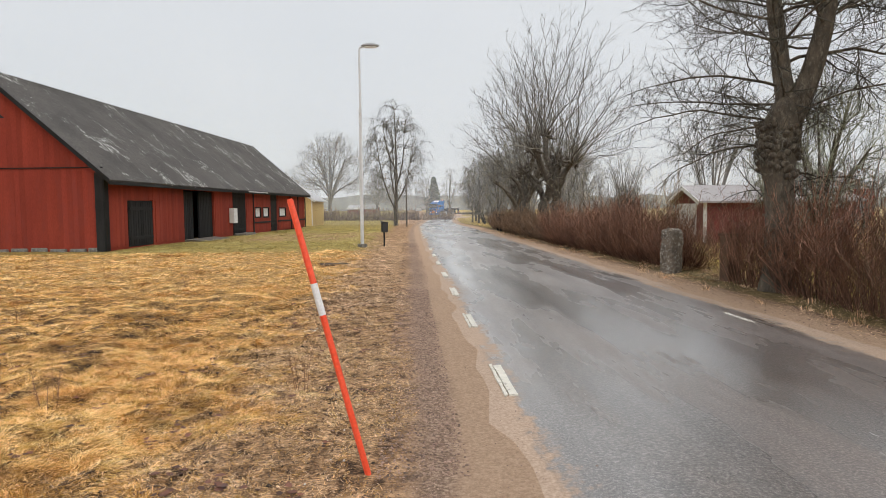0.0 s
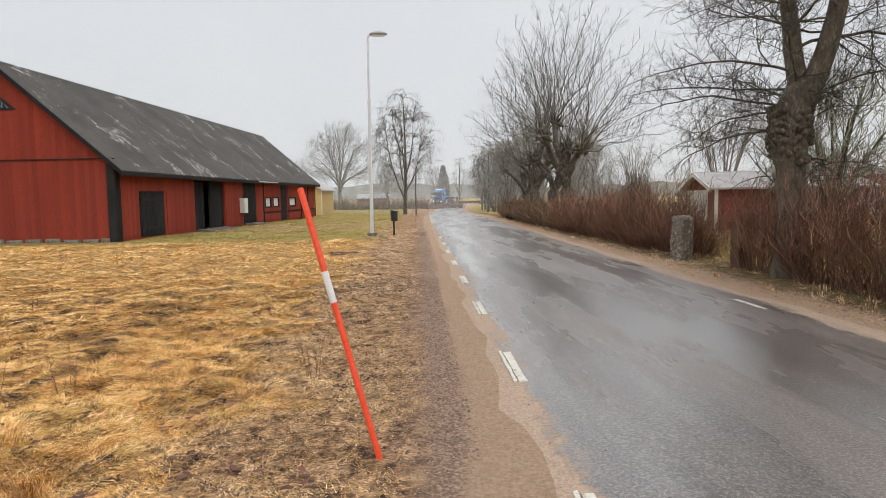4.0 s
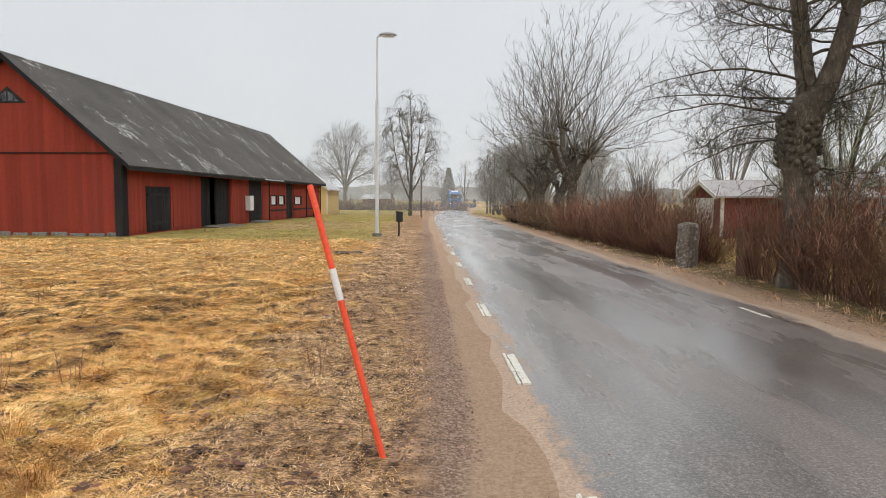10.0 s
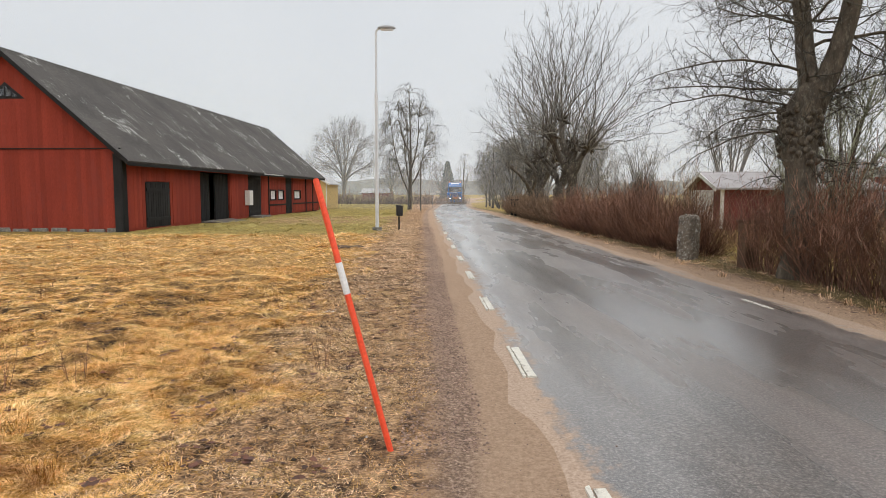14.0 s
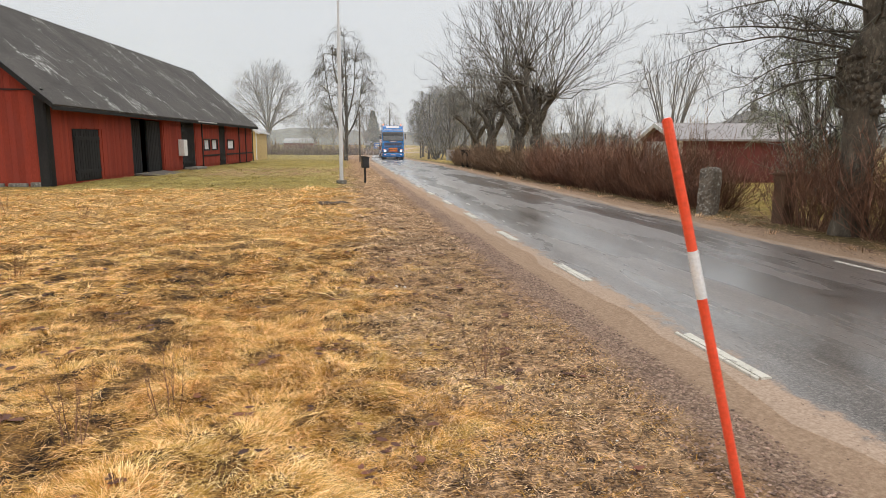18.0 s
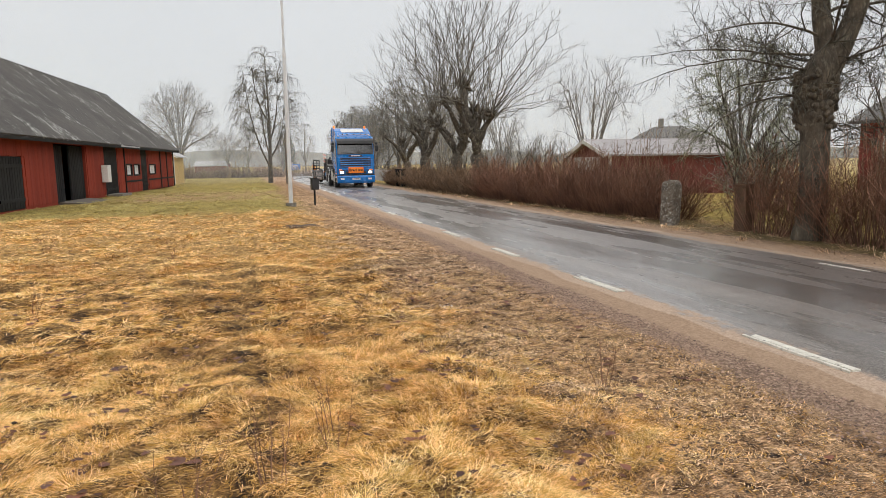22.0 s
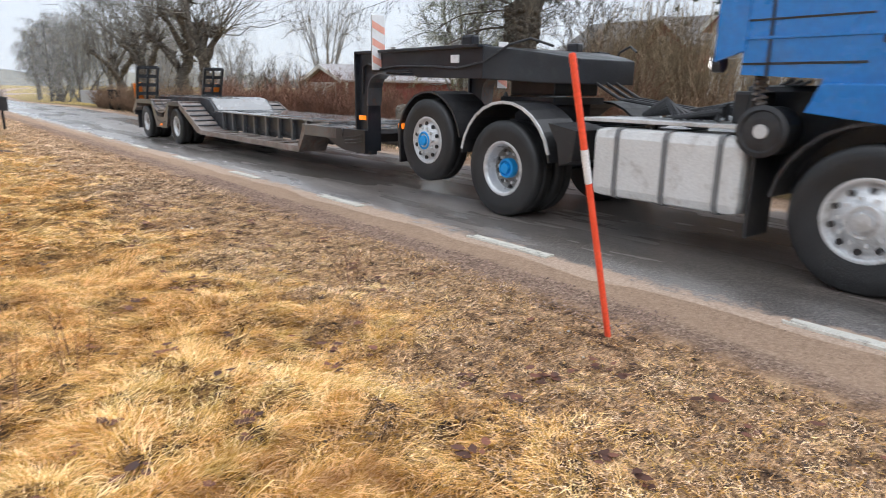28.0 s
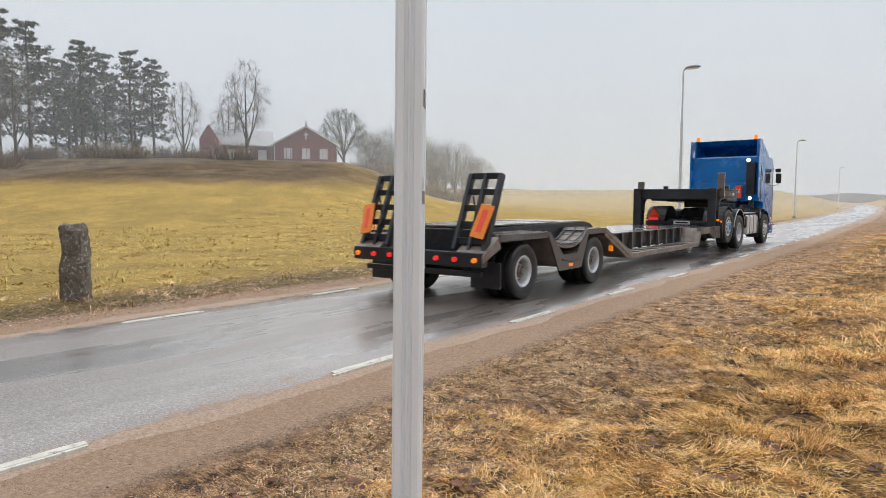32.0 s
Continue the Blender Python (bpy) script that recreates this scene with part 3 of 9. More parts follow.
def prism(bm, poly, a0, a1, axis="x", bev=0.0):
    """A polygon in the plane across axis, drawn out from a0 to a1. poly: pairs (y, z), (x, z) or (x, y)."""
    def at(p, a):
        return {"x": (a, p[0], p[1]), "y": (p[0], a, p[1]), "z": (p[0], p[1], a)}[axis]
    lo = [bm.verts.new(at(p, a0)) for p in poly]
    hi = [bm.verts.new(at(p, a1)) for p in poly]
    k = len(poly)
    fs = [bm.faces.new(lo), bm.faces.new(hi[::-1])]
    fs += [bm.faces.new((lo[i], hi[i], hi[(i + 1) % k], lo[(i + 1) % k])) for i in range(k)]
    bmesh.ops.recalc_face_normals(bm, faces=fs)
    if bev:
        bmesh.ops.bevel(bm, geom=list({e for f in fs for e in f.edges}), offset=bev, segments=2, affect="EDGES", profile=0.6)
    return bm


def rod(bm, p, q, r, n=8, r2=None):
    """A round bar from p to q."""
    p, q = Vector(p), Vector(q)
    d = q - p
    m = Matrix.Translation((p + q) / 2) @ d.to_track_quat("Z", "Y").to_matrix().to_4x4()
    bmesh.ops.create_cone(bm, cap_ends=True, segments=n, radius1=r, radius2=r if r2 is None else r2, depth=d.length, matrix=m)
    return bm


def bar(bm, p, q, w, h, roll=0.0):
    """A square bar from p to q."""
    p, q = Vector(p), Vector(q)
    d = q - p
    m = Matrix.Translation((p + q) / 2) @ d.to_track_quat("Z", "Y").to_matrix().to_4x4() @ Matrix.Rotation(roll, 4, "Z")
    return bx(bm, -w / 2, w / 2, -h / 2, h / 2, -d.length / 2, d.length / 2, 0, m)


def hose(bm, pts, r, n=6):
    """One bent round tube through the points."""
    pts = [Vector(p) for p in pts]
    rings = []
    for i, p in enumerate(pts):
        d = (pts[min(i + 1, len(pts) - 1)] - pts[max(i - 1, 0)]).normalized()
        a = d.cross(Vector((0.21, 0.34, 0.92)))
        a = (a if a.length > 0.05 else d.cross(Vector((1, 0, 0)))).normalized()
        b = d.cross(a)
        rings.append([bm.verts.new(p + (a * math.cos(6.283185 * k / n) + b * math.sin(6.283185 * k / n)) * r) for k in range(n)])
    for u, v in zip(rings, rings[1:]):
        for k in range(n):
            bm.faces.new((u[k], u[(k + 1) % n], v[(k + 1) % n], v[k]))
    bm.faces.new(rings[0][::-1])
    bm.faces.new(rings[-1])
    bmesh.ops.recalc_face_normals(bm, faces=bm.faces[:])
    return bm


def ring_frame(bm, x0, x1, z0, z1, t, y0, y1):
    """A rectangular frame in the plane y: outer size x0 to x1, z0 to z1, bars t wide."""
    out, inn = [(x0, z0), (x1, z0), (x1, z1), (x0, z1)], [(x0 + t, z0 + t), (x1 - t, z0 + t), (x1 - t, z1 - t), (x0 + t, z1 - t)]
    L = [[bm.verts.new((x, y, z)) for x, z in poly] for y in (y0, y1) for poly in (out, inn)]
    for k in range(4):
        m = (k + 1) % 4
        bm.faces.new((L[0][k], L[0][m], L[1][m], L[1][k]))
        bm.faces.new((L[2][k], L[3][k], L[3][m], L[2][m]))
        bm.faces.new((L[0][k], L[2][k], L[2][m], L[0][m]))
        bm.faces.new((L[1][k], L[1][m], L[3][m], L[3][k]))
    bmesh.ops.recalc_face_normals(bm, faces=bm.faces[:])
    return bm


def B():
    return bmesh.new()


def mesh_of(name, verts, faces, material, smooth=False):
    me = bpy.data.meshes.new(name)
    me.from_pydata(verts, [], faces)
    me.materials.append(M[material])
    if smooth:
        me.shade_smooth()
    return me


def fast_mesh(name, verts, faces, material):
    """A mesh from arrays: verts (n, 3), faces (m, k)."""
    me = bpy.data.meshes.new(name)
    m, k = faces.shape
    me.vertices.add(len(verts))
    me.vertices.foreach_set("co", verts.astype(np.float32).ravel())
    me.loops.add(m * k)
    me.loops.foreach_set("vertex_index", faces.astype(np.int32).ravel())
    me.polygons.add(m)
    me.polygons.foreach_set("loop_start", np.arange(0, m * k, k, dtype=np.int32))
    me.update(calc_edges=True)
    me.materials.append(M[material])
    return me


def ss(a, b, v):
    t = np.clip((v - a) / (b - a), 0, 1)
    return t * t * (3 - 2 * t)


# ---- the lie of the land ----
def road_z(y):
    return -0.5 * ss(38, 90, y) + 0.7 * ss(-50, -200, y)


def road_x(y):
    """How far the road has bent from its straight stretch."""
    return 0.00047 * np.maximum(y - 30, 0) ** 2 + 0.0002 * np.maximum(-10 - y, 0) ** 2


def land_z(x, y):
    """Height of the ground."""
    d = np.hypot(x - 2, y)
    z = road_z(y)
    away = ss(4, 30, np.abs(x - 2.05 - road_x(y)))
    dip = -0.4 * ss(7, 14, x) * ss(12, 24, y) * ss(60, 45, y)
    # the knoll falls away past the chapel, by camera bearing, to fit the view
    knoll = ss(math.radians(36), math.radians(46), np.arctan2(x + 4, -(y + 1.3)))
    hill = 5.6 * (1 - ss(24, 58, np.hypot((x - 80) * 0.75, y + 52))) * (0.22 + 0.78 * knoll)
    rise = 6.0 * ss(60, 280, d) * ss(-5, -60, y)
    return z * (1 - 0.5 * away) + away * (hill + rise) + dip


# ---- ground and road ----
def axis_steps(knots):
    """Coordinates from (start, end, step) stretches."""
    out = [np.arange(a, b, s) for a, b, s in knots]
    return np.unique(np.concatenate(out + [[knots[-1][1]]]))


def build_ground():
    xs = axis_steps([(-2500, -400, 350), (-400, -60, 40), (-60, -14, 4), (-14, -8, 0.4), (-8, -0.9, 0.11), (-0.9, -0.1, 0.2), (-0.1, 4.3, 1.1), (4.3, 8, 0.2), (8, 20, 0.8), (20, 130, 4), (130, 400, 30), (400, 2500, 350)])
    ys = axis_steps([(-2500, -400, 350), (-400, -120, 25), (-120, -20, 4), (-20, -7, 0.5), (-7, 14, 0.11), (14, 26, 0.4), (26, 140, 4), (140, 400, 30), (400, 2500, 350)])
    gx, gy = np.meshgrid(xs, ys)
    sx = gx - road_x(gy)
    gz = land_z(gx, gy)
    rng = np.random.RandomState(3)
    bumps = np.zeros_like(gz)
    for k in range(44):
        w, a, ph = rng.uniform(2.5, 24), rng.uniform(0, math.pi), rng.uniform(0, 6.28)
        bumps += np.sin(w * (gx * math.cos(a) + gy * math.sin(a)) + ph + 1.3 * np.sin(0.7 * w * (gx * math.sin(a) - gy * math.cos(a)))) / (1 + 0.16 * w)
    near = ss(-0.9, -2.4, sx) * ss(40, 15, np.abs(gy)) + 0.4 * ss(-0.35, -0.9, sx) * ss(40, 15, np.abs(gy))
    gz = gz + near * np.clip(bumps, -3, 3) * 0.0125 - 0.012
    gz -= 0.10 * ss(-0.10, 0.25, sx) * ss(4.25, 3.9, sx)
    gz += 0.06 * ss(4.5, 6.5, sx) * ss(9.5, 7, sx) * ss(60, 30, np.abs(gy))
    gz += 0.01 * ss(-0.8, -2.5, sx)
    k = len(xs)
    verts = np.stack([gx, gy, gz], -1).reshape(-1, 3)
    i = (np.arange(len(ys) - 1)[:, None] * k + np.arange(k - 1)[None]).ravel()
    me = fast_mesh("ground", verts, np.stack([i, i + 1, i + k + 1, i + k], -1), "ground")
    me.shade_smooth()
    tagged(new("ground", me), "straw-coloured meadow and grassy verge in winter", "ground", kind="structure")
    return xs, ys, verts[:, 2].reshape(len(ys), k)


GX, GY, GZ = build_ground()


def ground_at(x, y):
    """Heights of the ground sheet at many places."""
    x, y = np.asarray(x, float), np.asarray(y, float)
    i = np.clip(np.searchsorted(GX, x) - 1, 0, len(GX) - 2)
    j = np.clip(np.searchsorted(GY, y) - 1, 0, len(GY) - 2)
    u, v = (x - GX[i]) / (GX[i + 1] - GX[i]), (y - GY[j]) / (GY[j + 1] - GY[j])
    return (GZ[j, i] * (1 - u) + GZ[j, i + 1] * u) * (1 - v) + (GZ[j + 1, i] * (1 - u) + GZ[j + 1, i + 1] * u) * v


def build_road():
    rng = np.random.RandomState(5)
    ys = np.concatenate([np.arange(-240, -30, 3), np.arange(-30, 30, 0.4), np.arange(30, 133, 2)])
    n = len(ys)
    left = -0.16 + 0.05 * np.sin(ys * 1.7) + 0.04 * np.sin(ys * 4.1 + 1) + rng.uniform(-0.03, 0.03, n)
    right = 4.28 + 0.06 * np.sin(ys * 1.1 + 2) + 0.04 * np.sin(ys * 3.3) + rng.uniform(-0.03, 0.03, n)
    verts, faces = [], []
    flare = ss(118, 132, ys) * 3
    for i, y in enumerate(ys):
        o, z = road_x(y), road_z(y)
        a, b = left[i] - flare[i], right[i] + flare[i]
        for x, dz in ((a, -0.06), (a + 0.06, -0.008), (a + 0.8, 0.012), (2.05, 0.022), (b - 0.8, 0.012), (b - 0.06, -0.008), (b, -0.06)):
            verts.append((o + x, y, z + dz))
    for i in range(n - 1):
        for j in range(6):
            q = i * 7 + j
            faces.append((q, q + 1, q + 8, q + 7))
    me = mesh_of("road", verts, faces, "asphalt", True)
    tagged(new("road", me), "wet grey asphalt country road with sandy edges", "road", kind="structure")
    # the crossing road that the lorry comes from
    v2, f2 = [], []
    for i, x in enumerate(np.arange(-30, 90, 3)):
        for y in (132.0, 134, 138, 142, 144):
            yy = y + 0.0016 * max(x - 5, 0) ** 2
            v2.append((x, yy, -0.5 + (0.02 if y in (134.0, 138.0, 142.0) else -0.02)))
    for i in range(39):
        for j in range(4):
            q = i * 5 + j
            f2.append((q, q + 1, q + 6, q + 5)[::-1])
    tagged(new("crossing_road", mesh_of("crossing_road", v2, f2, "asphalt", True)), "wet asphalt crossing road at the far junction", "road", kind="structure")


build_road()


def build_lines():
    rng = random.Random(7)

    def dash(length, seed):
        r, bm = random.Random(seed), B()
        k = 8
        for a, b in ((0, 0.026), (0.036, 0.105)):
            lo = [bm.verts.new((a + r.uniform(-0.006, 0.004), i * length / k + (r.uniform(-0.05, 0.03) if i in (0, k) else 0), 0.0)) for i in range(k + 1)]
            hi = [bm.verts.new((b + r.uniform(-0.005, 0.006), v.co.y + r.uniform(-0.03, 0.03) * (i in (0, k)), 0.0)) for i, v in enumerate(lo)]
            for i in range(k):
                bm.faces.new((lo[i], hi[i], hi[i + 1], lo[i + 1]))
        r = bmesh.ops.extrude_face_region(bm, geom=bm.faces[:])
        bmesh.ops.translate(bm, verts=[g for g in r["geom"] if isinstance(g, bmesh.types.BMVert)], vec=(0, 0, -0.02))
        bmesh.ops.recalc_face_normals(bm, faces=bm.faces[:])
        me = bpy.data.meshes.new("edge_line_dash")
        bm.to_mesh(me)
        bm.free()
        me.materials.append(M["line"])
        return me

    kinds = [dash(1.0, s) for s in range(5)]
    for side, x0, lo, hi in (("near", 0.0, -40, 62), ("far", 3.68, -12, 9)):
        for k in range(int(lo / 3), int(hi / 3)):
            y = 3.0 * k + (0 if side == "near" else -0.05)
            if side == "far" and not (y < -3 or 5.0 < y < 8):
                continue
            if side == "near" and 22 < y < 30:
                continue
            ob = new("edge_line_dash", kinds[rng.randrange(5)])
            x = x0 + road_x(y + 0.5)
            slope = math.degrees(math.atan2(road_x(y + 1) - road_x(y), 1.0))
            ob.matrix_basis = pose(x, y, road_z(y + 0.5) + 0.012, 0, 0, -slope)
            if y > 0 and side == "far":
                ob.matrix_basis = ob.matrix_basis @ Matrix.Diagonal((0.6, 0.75, 1, 1))
            tagged(ob, "worn white edge line dash on wet asphalt", "road marking", "edge line dashes")


build_lines()


# ---- barn ----
BARN = pose(-12.1, 22.55, 0, 0, 0, -4.86)  # local y runs along the long wall, -x into the barn


def build_barn():
    barn = tagged(empty("barn", BARN), "long red timber barn with a dark weathered roof", "barn")
    L, W, EH, RH = 30.4, 8.7, 2.95, 6.66
    run = W / 2
    slope = (RH - EH) / run
    holes = [(1.7, 3.82, 0.05, 1.95), (6.9, 10.7, 0.0, 2.5), (13.45, 15.65, 0.0, 2.68), (17.45, 18.6, 1.02, 1.62), (19.1, 20.35, 1.02, 1.62), (20.85, 22.4, 0.0, 2.56), (22.9, 24.6, 1.02, 1.6)]
    # inner shell behind the boards
    ys = sorted({0.0, L, *[h[0] for h in holes], *[h[1] for h in holes]})
    for a, b in zip(ys, ys[1:]):
        spans = [(0.0, EH)]
        for h in holes:
            if h[0] <= a and b <= h[1]:
                spans = [(0.0, h[2]), (h[3], EH)]
        for z0, z1 in spans:
            if z1 - z0 > 0.02:
                part("side_wall", bx(B(), -0.14, -0.03, a, b, z0, z1), "red", barn)
    bm = B()
    prism(bm, [(-0.03, 0), (-W, 0), (-W, EH), (-W / 2, RH), (-0.03, EH)], 0.03, 0.14, "y")
    gable = part("gable_wall", bm, "red", barn)
    bm = B()
    prism(bm, [(-0.03, 0), (-W, 0), (-W, EH), (-W / 2, RH), (-0.03, EH)], L - 0.14, L - 0.03, "y")
    part("far_gable_wall", bm, "red", barn)
    bm = B()
    bx(bm, -W, -W + 0.12, 0.14, L - 0.14, 0, EH)
    part("back_wall", bm, "red", barn)
    bm = B()
    bx(bm, -W + 0.12, -0.14, 0.14, L - 0.14, -0.05, 0.02)
    part("earth_floor", bm, "dark", barn)
    # upright boards on the long wall
    bm = bx(B(), 0.0, 0.024, -0.0995, 0.0995, 0, 1.0, 0.003)
    seed = part("board", bm, "red", barn)
    seed.matrix_basis = Matrix.Translation((-0.03, 0.1, 0.12)) @ Matrix.Diagonal((1, 1, EH - 0.12, 1))
    rng = random.Random(11)
    y = 0.3
    while y < L - 0.1:
        spans = [(0.12, EH)]
        for h in holes:
            if y + 0.1 > h[0] and y - 0.1 < h[1]:
                spans = [(max(h[3], 0.12), EH)] + ([(0.12, h[2])] if h[2] > 0.3 else [])
        for z0, z1 in spans:
            if z1 - z0 > 0.1:
                sharing("board", seed, Matrix.Translation((-0.03 + rng.uniform(0, 0.008), y, z0 + rng.uniform(-0.02, 0.01))) @ Matrix.Diagonal((1, rng.uniform(0.975, 1.01), z1 - z0, 1)), barn)
        y += 0.2
    # boards on the gable: a lower tier and an upper one that laps over it
    q = Matrix.Rotation(radians(-90), 4, "Z")
    x = -0.1
    while x > -W:
        top = min(RH - 0.1, EH + slope * min(-x, W + x) - 0.12)
        sharing("board", seed, Matrix.Translation((x, 0.03, 0.1)) @ q @ Matrix.Diagonal((1, rng.uniform(0.975, 1.005), min(3.2, top) - 0.1, 1)), gable)
        if top > 3.2:
            sharing("board", seed, Matrix.Translation((x, 0.008, 3.16 + rng.uniform(-0.03, 0.02))) @ q @ Matrix.Diagonal((1, rng.uniform(0.975, 1.005), top - 3.14, 1)), gable)
        x -= 0.2
    bm = B()
    bx(bm, -W, 0, -0.035, 0.03, 3.12, 3.16)
    part("drip_board", bm, "black", gable)
    # stone footing
    rng2 = random.Random(4)
    x = -0.1
    bm0 = B()
    bx(bm0, -0.3, 0.3, -0.12, 0.12, -0.2, 0.14, 0.04)
    stone = part("foundation_stone", bm0, "stone", barn)
    stone.matrix_basis = pose(-0.35, 0.05, 0)
    for k in range(11):
        sharing("foundation_stone", stone, pose(-1.05 - 0.75 * k, 0.05 + rng2.uniform(-0.03, 0.03), rng2.uniform(-0.04, 0.02), 0, 0, rng2.uniform(-4, 4)), barn)
    # corner boards and posts
    for name, args in (("corner_board", (-0.02, 0.06, -0.06, 0.22, 0.0, EH)), ("corner_board", (-0.3, 0.0, -0.075, 0.0, 0.0, EH)), ("wall_post", (0.0, 0.05, 26.0, 26.16, 0, EH)), ("wall_post", (0.0, 0.05, 28.1, 28.26, 0, EH)), ("wall_post", (0.0, 0.05, 17.0, 17.14, 0, EH)), ("wall_post", (0.0, 0.05, 30.42, 30.6, 0, EH)), ("wall_rail", (0.0, 0.035, 17.14, 20.7, 0.62, 0.72)), ("wall_rail", (0.0, 0.035, 22.5, 30.4, 0.62, 0.72))):
        part(name, bx(B(), *args, 0.006), "black", barn)
    # roof
    ov = 0.42
    e = EH - slope * ov
    for name, sgn in (("roof_slope", 0), ("roof_slope", 1)):
        poly = [(ov, e), (ov + 0.04, e + 0.07), (-run, RH + 0.16), (-run, RH + 0.08)]
        if sgn:
            poly = [(-W - px, pz) for px, pz in poly]
        roof = part(name, prism(B(), poly, -0.38, L + 0.38, "y"), "barn_roof", barn)
        if not sgn:
            # close-set roofing sheets in five courses
            wdt, n_rows = 1.2, 5
            tilt = math.atan2(RH + 0.09 - e, run + ov + 0.04)
            length = math.hypot(run + ov + 0.04, RH + 0.09 - e) / n_rows
            sheet = None
            for r in range(n_rows):
                for k in range(26):
                    px = ov + 0.04 - (run + ov + 0.04) * (r + 0.5) / n_rows
                    pz = e + 0.074 + (RH + 0.09 - e) * (r + 0.5) / n_rows
                    mm = Matrix.Translation((px, -0.36 + wdt * (k + 0.5), pz)) @ Matrix.Rotation(tilt, 4, "Y")
                    if sheet is None:
                        sheet = part("roof_sheet", bx(B(), -length / 2 + 0.001, length / 2 - 0.001, -wdt / 2 + 0.001, wdt / 2 - 0.001, 0.0, 0.004, 0), "barn_roof", roof)
                        sheet.matrix_basis = mm
                    else:
                        sharing("roof_sheet", sheet, mm @ pose(0, 0, rng.uniform(0, 0.002), 0, 0, 0), roof)
    part("ridge_cap", prism(B(), [(-run - 0.3, RH - 0.12), (-run, RH + 0.22), (-run + 0.3, RH - 0.12), (-run, RH + 0.17)], -0.4, L + 0.4, "y"), "barn_roof", barn)
    for s in (1, -1):
        poly = [(ov + 0.02, e - 0.06), (ov + 0.02, e + 0.12), (-run, RH + 0.2), (-run, RH + 0.0)]
        if s < 0:
            poly = [(-W - px, pz) for px, pz in poly]
        part("barge_board", prism(B(), poly, -0.42, -0.37, "y"), "black", barn)
    part("fascia", bx(B(), ov - 0.02, ov + 0.03, -0.36, L + 0.36, e - 0.1, e + 0.02), "black", barn)
    part("eave_patch", bx(B(), ov + 0.03, ov + 0.05, 15.0, 18.8, e - 0.02, e + 0.05), "alu", barn, "pale metal eave flashing")
    # doors
    for k, (a, b, z0, z1) in enumerate(holes):
        if k in (0, 2, 5):
            door = part("door_leaf", bx(B(), -0.10, -0.04, a + 0.03, b - 0.03, z0 + 0.02, z1 - 0.02, 0.005), "black", barn)
            y = a + 0.14
            first = None
            while y < b - 0.05:
                mm = Matrix.Translation((-0.04, y, z0 + 0.06)) @ Matrix.Diagonal((0.7, 0.95, z1 - z0 - 0.12, 1))
                if first is None:
                    first = part("door_board", bx(B(), 0, 0.024, -0.098, 0.098, 0, 1, 0.004), "black", door)
                    first.matrix_basis = mm
                else:
                    sharing("door_board", first, mm, door)
                y += 0.2
            for z in (z0 + 0.35, z1 - 0.35):
                part("door_ledge", bx(B(), -0.02, 0.012, a + 0.08, b - 0.08, z - 0.06, z + 0.06, 0.004), "black", door)
        elif k == 1:
            for p, q2, back in ((a + 0.05, a + 1.75, 0.32), (a + 2.0, b - 0.05, 0.14)):
                leaf = part("door_leaf", bx(B(), -back - 0.06, -back, p, q2, 0.05, z1 - 0.05), "black", barn, "tarred sliding door standing a little ajar")
                y = p + 0.12
                while y < q2 - 0.08:
                    part("door_board", bx(B(), -back, -back + 0.02, y - 0.09, y + 0.09, 0.06, z1 - 0.06, 0.004), "black", leaf)
                    y += 0.2
        else:
            win = part("window", ring_frame(B(), a - 0.06, b + 0.06, z0 - 0.06, z1 + 0.06, 0.09, -0.06, 0.01), "black", barn)
            win.data.transform(pose(-0.04, 0, 0, 0, 0, 90))
            mid = (a + b) / 2
            for p, q2 in ((a + 0.03, mid - 0.02), (mid + 0.02, b - 0.03)):
                part("pane", bx(B(), -0.09, -0.07, p, q2, z0 + 0.03, z1 - 0.03), "reflex", win, "pale window pane")
    part("ramp", prism(B(), [(0.0, 0.1), (1.6, -0.05), (0.0, -0.05)], 7.0, 10.5, "y"), "wood", barn)
    part("door_step", bx(B(), 0.0, 0.7, 13.6, 15.4, -0.02, 0.12, 0.02), "stone", barn)
    part("cable_cabinet", bx(B(), 0.02, 0.32, 12.75, 13.3, 0.75, 1.6, 0.02), "white", barn, "white electricity meter cabinet")
    # small triangular gable window
    tri = part("gable_window", prism(B(), [(-5.1, 5.0), (-3.62, 5.0), (-4.36, 5.62)], -0.03, 0.0, "y"), "black", gable)
    part("pane", prism(B(), [(-4.85, 5.08), (-3.87, 5.08), (-4.36, 5.5)], -0.04, -0.032, "y"), "screen", tri)
    for xx in (-4.62, -4.36, -4.1):
        part("glazing_bar", bx(B(), xx - 0.02, xx + 0.02, -0.05, -0.04, 5.05, 5.5 - abs(xx + 4.36) * 0.84), "black", tri)


build_barn()


# ---- roadside things ----
def snow_pole(x, y, top, n_top):
    z = float(ground_at(x, y))
    p = empty("snow_pole", Matrix.Translation((x, y, z - 0.0)))
    d = Vector(top)
    tagged(p, "leaning orange snow pole with a white reflective band", "snow pole")
    at = lambda f: d * f
    part("lower_rod", rod(B(), at(-0.05), at(0.585), 0.019, 12), "orange", p, smooth=False)
    part("reflective_band", rod(B(), at(0.585), at(0.70), 0.0205, 12), "reflex", p)
    part("upper_rod", rod(B(), at(0.70), at(1.0), 0.019, 12), "orange", p)
    part("cap", rod(B(), at(1.0), at(1.004), 0.015, 12), "orange", p)


snow_pole(-1.02, 1.605, (-0.424, 0.05, 1.605), 0)
snow_pole(14.5, -20.85, (-0.05, 0.0, 2.0), 0)


